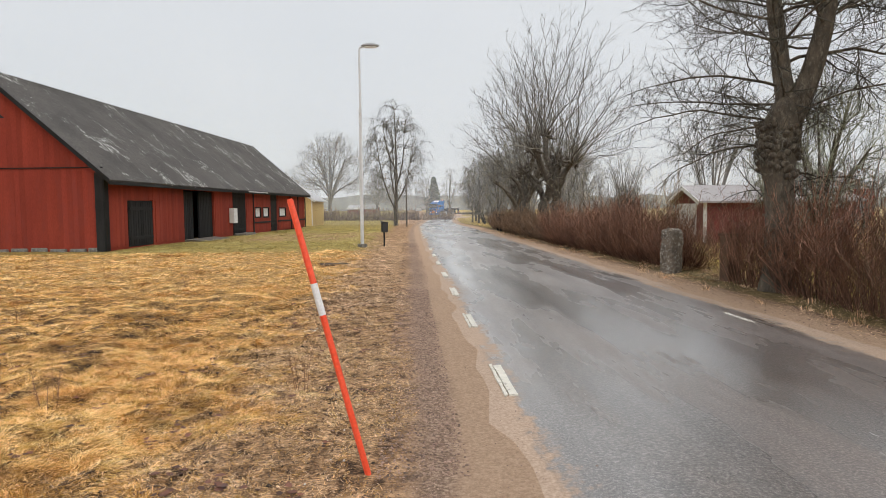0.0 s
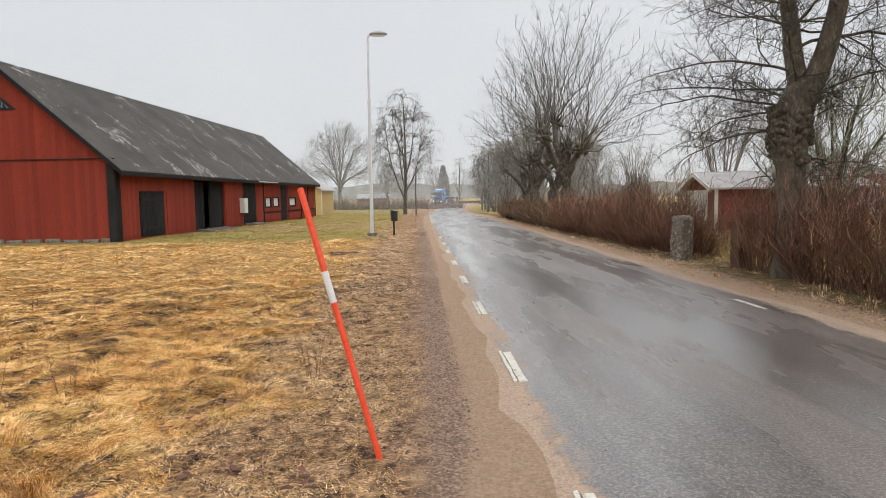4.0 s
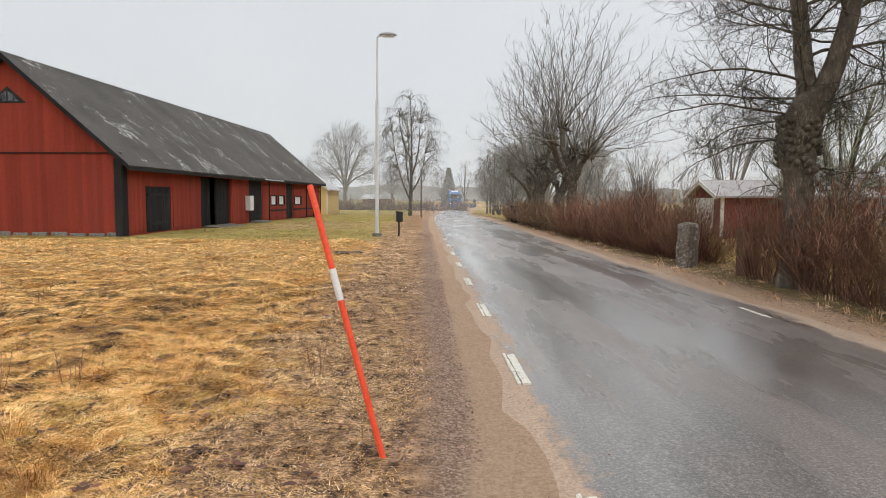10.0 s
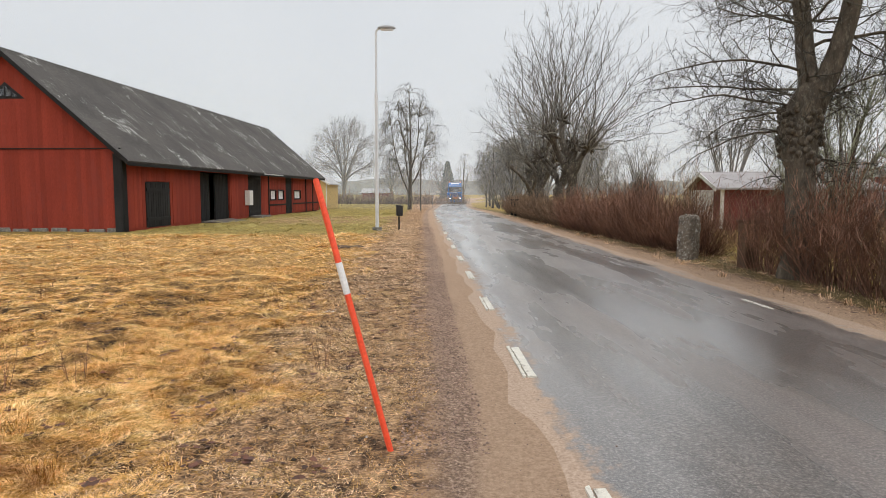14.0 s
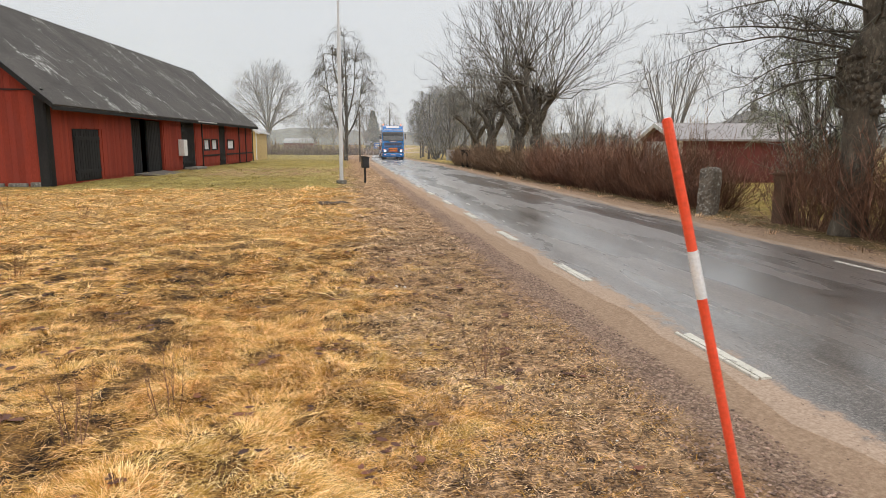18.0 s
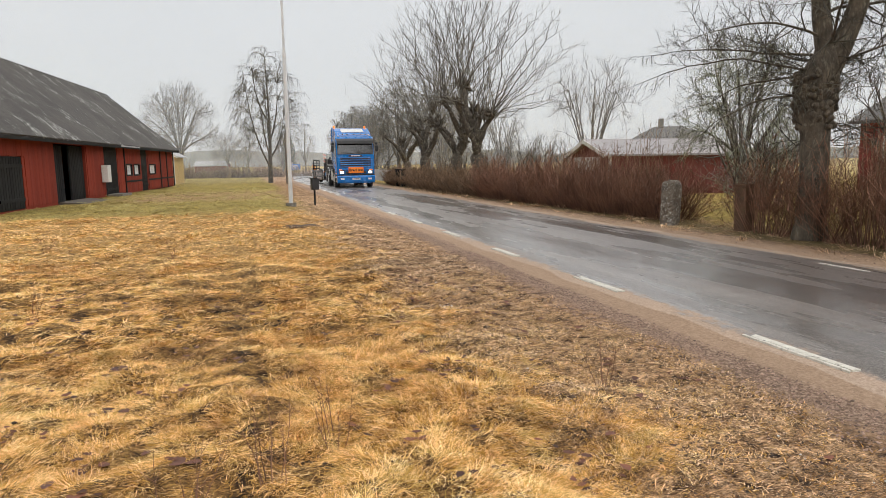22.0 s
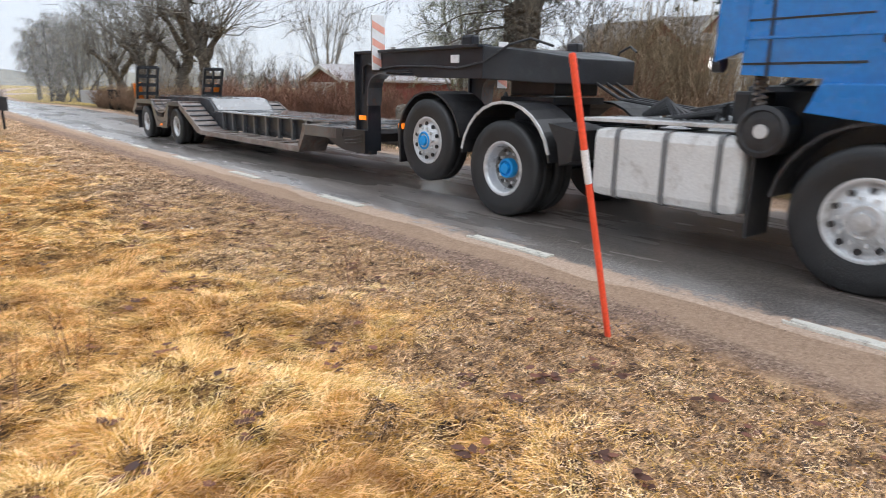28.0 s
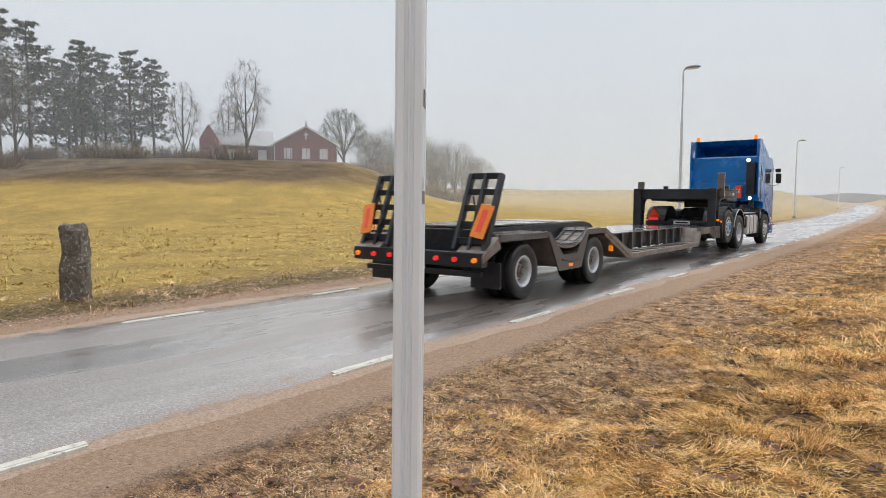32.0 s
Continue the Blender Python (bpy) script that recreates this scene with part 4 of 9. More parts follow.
def street_lamp(x, y, h, arm, turn, foot=True, label="tall galvanised street lamp on the grass verge"):
    z = float(ground_at(x, y))
    p = tagged(empty("street_lamp", pose(x, y, z, 0, 0, turn)), label, "street lamp", "street lamps")
    part("foundation", rod(B(), (0, 0, -0.1), (0, 0, 0.12), 0.19, 14), "stone", p)
    part("lower_pole", rod(B(), (0, 0, 0.1), (0, 0, h * 0.68), 0.072, 14, 0.064), "galv", p, smooth=False)
    part("joint_collar", rod(B(), (0, 0, h * 0.68 - 0.05), (0, 0, h * 0.68 + 0.09), 0.076, 14, 0.052), "galv", p)
    part("upper_pole", rod(B(), (0, 0, h * 0.68), (0, 0, h - 0.1), 0.046, 12, 0.038), "galv", p)
    part("arm", hose(B(), [(0, 0, h - 0.12), (0.03, 0, h - 0.02), (0.16, 0, h + 0.03)], 0.035, 8), "galv", p)
    bm = B()
    bmesh.ops.create_uvsphere(bm, u_segments=16, v_segments=8, radius=1)
    for v in bm.verts:
        v.co = Vector((0.42 + v.co.x * 0.36, v.co.y * 0.14, h + 0.05 + v.co.z * (0.11 if v.co.z > 0 else 0.05)))
    head = part("lamp_head", bm, "galv_dark", p, smooth=True)
    part("diffuser", bx(B(), 0.2, 0.66, -0.09, 0.09, h - 0.02, h + 0.02, 0.01), "reflex", head)


street_lamp(-2.58, 23.3, 7.75, 0.6, 0)
street_lamp(5.42, -32.0, 7.6, 0.6, 180, label="tall galvanised street lamp at the field edge")
street_lamp(6.6, -72.0, 7.4, 0.6, 180, label="distant galvanised street lamp in the mist")
street_lamp(9.6, -140.0, 7.5, 0.6, 180, label="far galvanised street lamp in the mist")


def ribbed_post(x, y, h):
    """The extruded metal post that stands close by the path."""
    z = float(ground_at(x, y))
    p = tagged(empty("lamp_post", pose(x, y, z, 0.6, -0.5, 33)), "ribbed grey metal lamp post with sticker remains", "lamp post")
    w, g = 0.056, 0.01
    pts = []
    for k in range(4):
        c, s = math.cos(k * math.pi / 2), math.sin(k * math.pi / 2)
        side = [(-w * 0.82, -w), (-w * 0.38, -w), (-w * 0.3, -w + g), (-w * 0.12, -w + g), (-w * 0.05, -w), (w * 0.05, -w), (w * 0.12, -w + g), (w * 0.3, -w + g), (w * 0.38, -w), (w * 0.82, -w), (w, -w * 0.82)]
        pts += [(a * c - b * s, a * s + b * c) for a, b in side]
    part("shaft", prism(B(), pts, -0.15, h, "z"), "post_grey", p)
    part("arm", hose(B(), [(0, 0, h - 0.05), (0.0, 0, h + 0.12), (0.3, 0, h + 0.16)], 0.04, 10), "galv", p)
    part("lamp_head", bx(B(), 0.2, 0.85, -0.12, 0.12, h + 0.08, h + 0.22, 0.05), "galv_dark", p)
    for (z0, z1, colr) in ((1.90, 1.97, "rusty"), (1.53, 1.585, "rusty"), (1.585, 1.64, "reflex")):
        part("torn_sticker", bx(B(), -0.05, -0.018, -w - 0.003, -w + 0.001, z0, z1), colr, p)
        part("torn_sticker", bx(B(), -w - 0.003, -w + 0.001, -0.01, 0.05, z0 - 0.01, z1 - 0.015), colr, p)


ribbed_post(-2.335, -3.2, 6.2)


def mailbox(x, y):
    z = float(ground_at(x, y))
    p = tagged(empty("mailbox", pose(x, y, z, 0, 0, 8)), "black box on a thin post at the roadside", "mailbox")
    part("post", bx(B(), -0.03, 0.03, -0.03, 0.03, -0.1, 0.75, 0.004), "black", p)
    part("box", bx(B(), -0.11, 0.14, -0.16, 0.16, 0.58, 0.98, 0.02), "plastic", p)
    part("lid", prism(B(), [(-0.13, 0.98), (0.16, 0.96), (0.16, 0.98), (-0.13, 1.02)], -0.17, 0.17, "y"), "plastic", p)


mailbox(-1.72, 23.4)


def stone_post(x, y, h, w, seed, lean=0):
    z = float(ground_at(x, y))
    r, bm = random.Random(seed), B()
    n, around = 18, 18
    ph = [r.uniform(0, 6.28) for _ in range(4)]
    for i in range(n):
        f = i / (n - 1)
        for k in range(around):
            a = k * 6.28319 / around
            # knapped faces: broad bulges, chisel ridges and fine chips
            bulge = 0.05 * math.sin(3 * f + 2 * a + ph[0]) + 0.045 * math.sin(9 * f - 3 * a + ph[1]) + 0.03 * math.sin(17 * f + 5 * a + ph[2]) + r.uniform(-0.055, 0.045)
            rad = w * (0.5 + 0.05 * (1 - f)) * (0.95 + bulge) / max(abs(math.cos(a)), abs(math.sin(a))) ** 0.7
            if i == n - 1:
                rad *= 0.8
            bm.verts.new((rad * math.cos(a), rad * 0.9 * math.sin(a), -0.15 + f * (h + 0.15) + (0.025 * math.sin(2 * a + ph[3]) + r.uniform(-0.02, 0.02) if i > n - 4 else r.uniform(-0.012, 0.012))))
    bm.verts.ensure_lookup_table()
    for i in range(n - 1):
        for k in range(around):
            a, b = i * around + k, i * around + (k + 1) % around
            bm.faces.new([bm.verts[j] for j in (a, b, b + around, a + around)])
    bm.faces.new(bm.verts[-around:])
    bmesh.ops.recalc_face_normals(bm, faces=bm.faces[:])
    ob = part("stone_gatepost", bm, "post_stone", smooth=False)
    ob.matrix_basis = pose(x, y, z, lean, lean * 0.5, r.uniform(0, 40))
    tagged(ob, "rough-hewn granite gatepost with lichen beside the road", "gatepost", "granite gateposts")


stone_post(5.2, 12.15, 1.0, 0.42, 1, 1)
stone_post(5.98, -1.74, 1.15, 0.36, 3)
stone_post(5.92, -5.45, 1.1, 0.36, 4, 1)


def square_post(x, y, h):
    z = float(ground_at(x, y))
    p = tagged(empty("gate_pillar", pose(x, y, z, 1, 0, 6)), "dark square gate pillar with a moulded cap among the shrubs", "gate pillar")
    part("shaft", bx(B(), -0.16, 0.16, -0.16, 0.16, -0.1, h - 0.35, 0.012), "pillar_wood", p)
    part("neck", bx(B(), -0.185, 0.185, -0.185, 0.185, h - 0.35, h - 0.28, 0.01), "pillar_wood", p)
    part("cap", bx(B(), -0.17, 0.17, -0.17, 0.17, h - 0.28, h - 0.04, 0.02), "pillar_wood", p)
    part("cap_plate", bx(B(), -0.2, 0.2, -0.2, 0.2, h - 0.04, h, 0.012), "pillar_wood", p)


square_post(6.67, -3.02, 2.17)


def gate_stump(x, y):
    z = float(ground_at(x, y))
    p = tagged(empty("gate_stump", pose(x, y, z, -2, 1, 10)), "short brown timber gatepost with a flat cap beside the hedge", "gatepost")
    part("shaft", bx(B(), -0.14, 0.14, -0.14, 0.14, -0.1, 0.9, 0.03), "brown_wood", p)
    part("cap", bx(B(), -0.165, 0.165, -0.165, 0.165, 0.9, 0.95, 0.012), "brown_wood", p)


gate_stump(5.65, 10.35)


def hedge_post(x, y):
    p = tagged(empty("gatepost", pose(x, y, float(ground_at(x, y)), 1, -1, 8)), "dark weathered timber gatepost in the hedge", "gatepost", "dark hedge gateposts")
    part("shaft", bx(B(), -0.12, 0.12, -0.12, 0.12, -0.1, 1.02, 0.02), "black", p)
    part("cap", bx(B(), -0.15, 0.15, -0.15, 0.15, 1.02, 1.08, 0.012), "black", p)


hedge_post(5.28, 39.0)
hedge_post(5.3, 40.6)


# ---- trees, hedges and grass ----
class Wood:
    """Collects tapered round branches as arrays: thick wood and twigs apart."""

    def __init__(self, seed, least=0.004):
        self.r, self.least = random.Random(seed), least
        self.v, self.f, self.tips, self.starts = [[], []], [[], []], [], []

    def branch(self, pts, radii, sides, kind):
        v, f = self.v[kind], self.f[kind]
        base = len(v)
        if kind == 0:
            self.starts.append((len(v), len(f)))
        up = Vector((0.31, 0.17, 0.93))
        for i, p in enumerate(pts):
            d = (pts[min(i + 1, len(pts) - 1)] - pts[max(i - 1, 0)])
            a = d.cross(up)
            if a.length < 1e-5:
                a = d.cross(Vector((1, 0, 0)))
            a.normalize()
            b = d.cross(a).normalized()
            for k in range(sides):
                w = 6.28319 * k / sides
                v.append(p + (a * math.cos(w) + b * math.sin(w)) * radii[i])
        for i in range(len(pts) - 1):
            for k in range(sides if sides > 2 else 1):
                q, s = base + i * sides + k, base + i * sides + (k + 1) % sides
                f.append((q, s, s + sides, q + sides))

    def grow(self, p, d, length, radius, level, plan):
        """plan: for each level (segments, wander, lift, children, length ratio, angle, from, sides)."""
        r = self.r
        seg, wander, lift, kids, ratio, angle, start, sides = plan[level]
        pts, rad, dirs = [p.copy()], [radius], [d.copy()]
        last = level == len(plan) - 1
        step = length / seg
        for i in range(seg):
            d = (d + Vector((r.gauss(0, 1), r.gauss(0, 1), r.gauss(0, 1))) * wander + Vector((0, 0, lift))).normalized()
            p = p + d * step
            pts.append(p.copy())
            rad.append(radius * (1 - (0.9 if last else 0.62) * (i + 1) / seg))
            dirs.append(d.copy())
        self.branch(pts, rad, sides, 0 if radius > 0.022 and level < 2 else 1)
        if last:
            self.tips.append((pts[-1], d))
            return
        n = kids if isinstance(kids, int) else r.randint(*kids)
        for k in range(n):
            f = start + (1 - start) * (k + r.random()) / n
            i = min(int(f * seg), seg - 1)
            q = pts[i].lerp(pts[i + 1], f * seg - i)
            side = dirs[i + 1].cross(Vector((r.gauss(0, 1), r.gauss(0, 1), r.gauss(0, 1)))).normalized()
            a = radians(angle) * r.uniform(0.65, 1.3)
            nd = (dirs[i + 1] * math.cos(a) + side * math.sin(a)).normalized()
            self.grow(q, nd, length * ratio * r.uniform(0.65, 1.2) * (1.15 - 0.55 * f), max(rad[i] * r.uniform(0.42, 0.66), self.least), level + 1, plan)
        # the leader goes on
        self.grow(pts[-1], d, length * ratio * 0.9, max(rad[-1], self.least), level + 1, plan)

    def meshes(self, name, bark, twig):
        """The trunk, its main limbs one by one, and the crown of twigs."""
        out = []
        cuts = self.starts[:13] + [(len(self.v[0]), len(self.f[0]))]
        pieces = [("trunk" if i == 0 else "limb", self.v[0][a[0]:b[0]], [tuple(q - a[0] for q in face) for face in self.f[0][a[1]:b[1]]], bark) for i, (a, b) in enumerate(zip(cuts, cuts[1:]))]
        for part_name, v, f, m in pieces + [("crown", self.v[1], self.f[1], twig)]:
            if f:
                me = fast_mesh(name + "_" + part_name, np.array([tuple(q) for q in v]), np.array(f), m)
                me.shade_smooth()
                out.append((part_name, me))
        return out


def plant(name, meshes, x, y, turn, scale, label, category="tree", group="", sink=0.05, stretch=1.0):
    t = empty(name, Matrix.Translation((x, y, float(ground_at(x, y)) - sink)) @ Matrix.Rotation(radians(turn), 4, "Z") @ Matrix.Diagonal((scale, scale, scale * stretch, 1)))
    tagged(t, label, category, group)
    for pn, me in meshes:
        new(pn, me).parent = t
    return t


UP = Vector((0, 0, 1))


def shoot(w, p, c, q, radius, twigs, reach, lift, sub, start=0.25, segs=5, sides=3):
    """A long branch that bends from p by way of c to q, with twigs along it and finer ones on those."""
    r = w.r
    at = lambda f: p * ((1 - f) * (1 - f)) + c * (2 * f * (1 - f)) + q * (f * f)
    pts = [at(i / segs) + Vector((r.gauss(0, 1), r.gauss(0, 1), r.gauss(0, 1))) * (0.02 * (q - p).length * (0 < i < segs)) for i in range(segs + 1)]
    w.branch(pts, [max(radius * (1 - 0.8 * i / segs), w.least) for i in range(segs + 1)], sides, 1)
    for k in range(twigs):
        f = start + (1 - start) * (k + r.random()) / twigs
        i = min(int(f * segs), segs - 1)
        o = pts[i].lerp(pts[i + 1], f * segs - i)
        along = (pts[i + 1] - pts[i]).normalized()
        side = along.cross(Vector((r.gauss(0, 1), r.gauss(0, 1), r.gauss(0, 1)))).normalized()
        d = (along * r.uniform(0.5, 1.0) + side * r.uniform(0.5, 1.0)).normalized()
        ln = reach * r.uniform(0.6, 1.25) * (1.25 - 0.6 * f)
        u = o + d * ln * 0.5 + Vector((r.gauss(0, 0.06), r.gauss(0, 0.06), lift * 0.35)) * ln
        e = u + (d * 0.5 + Vector((r.gauss(0, 0.12), r.gauss(0, 0.12), lift))) * ln * 0.7
        tw = max(radius * 0.3, w.least)
        w.branch([o, u, e], [tw, tw * 0.75, tw * 0.5], 2, 1)
        for j in range(sub):
            g = (j + r.random()) / sub
            b0 = o.lerp(u, g * 2) if g < 0.5 else u.lerp(e, g * 2 - 1)
            sd = (d * 0.7 + Vector((r.gauss(0, 0.6), r.gauss(0, 0.6), r.gauss(0, 0.5) + lift * 1.6))).normalized()
            b1 = b0 + sd * ln * r.uniform(0.25, 0.5)
            w.branch([b0, b1], [tw * 0.7, tw * 0.4], 2, 1)


def dome_points(r, n, centre, wide, high, low, inner=0.82):
    """Places spread over the outside of a rounded crown and a little within it."""
    out = []
    for k in range(n):
        z = low + (1 - low) * (k + 0.5) / n
        a = k * 2.39996 + r.uniform(-0.35, 0.35)
        s = math.sqrt(max(1 - z * z, 0.0)) * r.uniform(inner, 1.06)
        out.append(centre + Vector((wide * s * math.cos(a), wide * s * math.sin(a), high * z * r.uniform(inner, 1.04))))
    return out


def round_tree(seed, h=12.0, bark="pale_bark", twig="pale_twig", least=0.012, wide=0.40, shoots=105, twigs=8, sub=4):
    """A broad open-grown tree: a short bole, limbs that fan out, and shoots that fill a dome."""
    w = Wood(seed, least)
    r = w.r
    bole = h * 0.15
    w.branch([Vector((0, 0, -0.2)), Vector((0.03, 0, bole * 0.4)), Vector((0, 0, bole)), Vector((0.05, 0.03, bole * 2.2))], [h * 0.030, h * 0.024, h * 0.022, h * 0.014], 9, 0)
    centre = Vector((0, 0, h * 0.46))
    limbs = []
    for k, t in enumerate(dome_points(r, 12, centre, h * wide * 0.62, h * 0.36, -0.25)):
        p = Vector((0.02, 0, bole * r.uniform(0.9, 2.0)))
        c = p.lerp(t, 0.5) + Vector((0, 0, h * 0.05))
        pts = [p * ((1 - f) ** 2) + c * (2 * f * (1 - f)) + t * (f * f) for f in (0, 0.2, 0.4, 0.6, 0.8, 1)]
        w.branch(pts, [h * 0.0115 * (1 - 0.13 * i) for i in range(6)], 5, 0)
        limbs.append(pts)
    for t in dome_points(r, shoots, centre, h * wide, h * 0.54, -0.42):
        near = min(limbs, key=lambda q: (q[5] - t).length + r.uniform(0, 0.12 * h))
        p = near[r.choice((2, 3, 4, 4, 5, 5))]
        c = p.lerp(t, 0.5) + (p - Vector((0, 0, bole))).normalized() * 0.07 * h
        shoot(w, p, c, t, h * 0.0036, twigs, h * 0.11, 0.12, sub)
    return w.meshes("round_tree", bark, twig)


def vase_tree(seed, h=11.0, least=0.012, wide=0.36):
    """A many-stemmed tree whose stems rise and part like a vase."""
    w = Wood(seed, least)
    r = w.r
    stems = []
    for k in range(9):
        a = k * 2.4 + r.uniform(-0.3, 0.3)
        o = Vector((math.cos(a), math.sin(a), 0))
        pts = [o * (0.12 + wide * h * 0.55 * f ** 1.4) + Vector((0, 0, -0.2 + h * 0.72 * f)) for f in (0, 0.2, 0.4, 0.6, 0.8, 1)]
        w.branch(pts, [h * 0.010 * (1 - 0.14 * i) for i in range(6)], 5, 0)
        stems.append(pts)
    for t in dome_points(r, 62, Vector((0, 0, h * 0.58)), h * wide, h * 0.40, -0.45):
        near = min(stems, key=lambda q: (q[4] - t).length + r.uniform(0, 0.15 * h))
        p = near[r.choice((2, 3, 4, 5))]
        shoot(w, p, p.lerp(t, 0.5) + Vector((0, 0, 0.08 * h)), t, h * 0.0035, 7, h * 0.11, 0.25, 4)
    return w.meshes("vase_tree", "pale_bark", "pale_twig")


def birch_tree(seed, h=14.0, least=0.007, wide=0.23, shoots=100, twigs=9, sub=4, twig="twig", droop=-0.75):
    """A weeping birch: one stem, a low fork, rising limbs and curtains of hanging twigs."""
    w = Wood(seed, least)
    r = w.r
    stem = [Vector((0.012 * h * math.sin(3.1 * f), 0.012 * h * math.sin(2.2 * f + 1), h * 0.93 * f - 0.2)) for f in (0, 0.1, 0.22, 0.35, 0.5, 0.65, 0.8, 1)]
    w.branch(stem, [h * 0.018, h * 0.016, h * 0.014, h * 0.0115, h * 0.009, h * 0.0065, h * 0.004, h * 0.0015], 8, 0)
    limbs = [stem[3:]]
    fork = stem[1].lerp(stem[2], 0.4)
    for a, zt, ot, f0 in ((3.2, 0.66, 0.14, fork), (0.4, 0.5, 0.13, stem[2]), (1.9, 0.58, 0.13, stem[2]), (4.6, 0.6, 0.12, stem[3]), (5.6, 0.72, 0.10, stem[3]), (2.6, 0.78, 0.10, stem[4])):
        t = Vector((math.cos(a) * ot * h, math.sin(a) * ot * h, zt * h))
        c = f0.lerp(t, 0.45) + Vector((math.cos(a), math.sin(a), -0.4)) * 0.05 * h
        pts = [f0 * ((1 - f) ** 2) + c * (2 * f * (1 - f)) + t * (f * f) for f in (0, 0.25, 0.5, 0.75, 1)]
        w.branch(pts, [h * 0.008 * (1 - 0.18 * i) for i in range(5)], 5, 0)
        limbs.append(pts)
    for t in dome_points(r, shoots, Vector((0, 0, h * 0.54)), h * wide, h * 0.44, -0.72, 0.55):
        ends = [(q, i) for q in limbs for i in range(1, len(q))]
        q, i = min(ends, key=lambda e: (e[0][e[1]] - t + Vector((0, 0, 0.05 * h))).length + r.uniform(0, 0.05 * h))
        p = q[i]
        shoot(w, p, p.lerp(t, 0.6) + Vector((0, 0, 0.06 * h)), t, h * 0.0026, twigs, h * 0.085, droop, sub, 0.3, 4)
    return w.meshes("birch", "bark", twig)


def pollard_tree(seed, h=11.3):
    """A once lopped lime: a short bole, gnarled limbs that end in spiky fists, and a dome of long thin shoots."""
    w = Wood(seed, 0.006)
    r = w.r
    top = Vector((r.uniform(-0.15, 0.15), r.uniform(-0.15, 0.15), 1.7))
    w.branch([Vector((0, 0, -0.2)), Vector((0.02, 0.02, 0.4)), top * 0.6, top, top + Vector((0, 0, 0.35))], [0.42, 0.32, 0.29, 0.35, 0.13], 10, 0)
    knuckles = []

    def fist(c, size, spikes):
        for s in range(spikes):
            d = Vector((r.gauss(0, 1), r.gauss(0, 1), r.gauss(0.25, 0.8))).normalized()
            q = c + d * size * 0.3
            w.branch([c, q, q + d * size * r.uniform(0.5, 1.1) + Vector((0, 0, 0.1 * size))], [size * 0.34, size * 0.26, 0.012], 5, 0)

    for k in range(6):
        a = k * 1.05 + r.uniform(-0.3, 0.3)
        d = Vector((math.cos(a), math.sin(a), r.uniform(0.9, 2.4))).normalized()
        ln = r.uniform(2.1, 3.5)
        p, pts, rad = top.copy(), [top.copy()], [0.18]
        for i in range(6):
            d = (d + Vector((r.gauss(0, 0.24), r.gauss(0, 0.24), 0.16))).normalized()
            p = p + d * ln / 6
            pts.append(p.copy())
            rad.append(0.155 - 0.011 * i + (0.05 if i in (2, 5) else 0) + r.uniform(-0.02, 0.03))
        w.branch(pts, rad, 7, 0)
        fist(pts[6], 0.40, 12)
        fist(pts[3], 0.32, 8)
        knuckles += [pts[3], pts[6], pts[6], pts[6]]
    for t in dome_points(r, 82, Vector((0, 0, 4.6)), 4.8, h - 4.6, -0.12, 0.7):
        p = min(knuckles, key=lambda q: (q - t).length * r.uniform(0.8, 1.3))
        out = Vector((t.x - p.x, t.y - p.y, 0))
        c = p + out * 0.42 + Vector((r.gauss(0, 0.2), r.gauss(0, 0.2), 0.58 * (t.z - p.z)))
        shoot(w, p + Vector((r.gauss(0, 0.14), r.gauss(0, 0.14), r.gauss(0, 0.14))), c, t, r.uniform(0.013, 0.034), 9, 0.95, 0.16, 3, 0.42, 7)
    return w.meshes("pollard", "bark", "lime_twig")


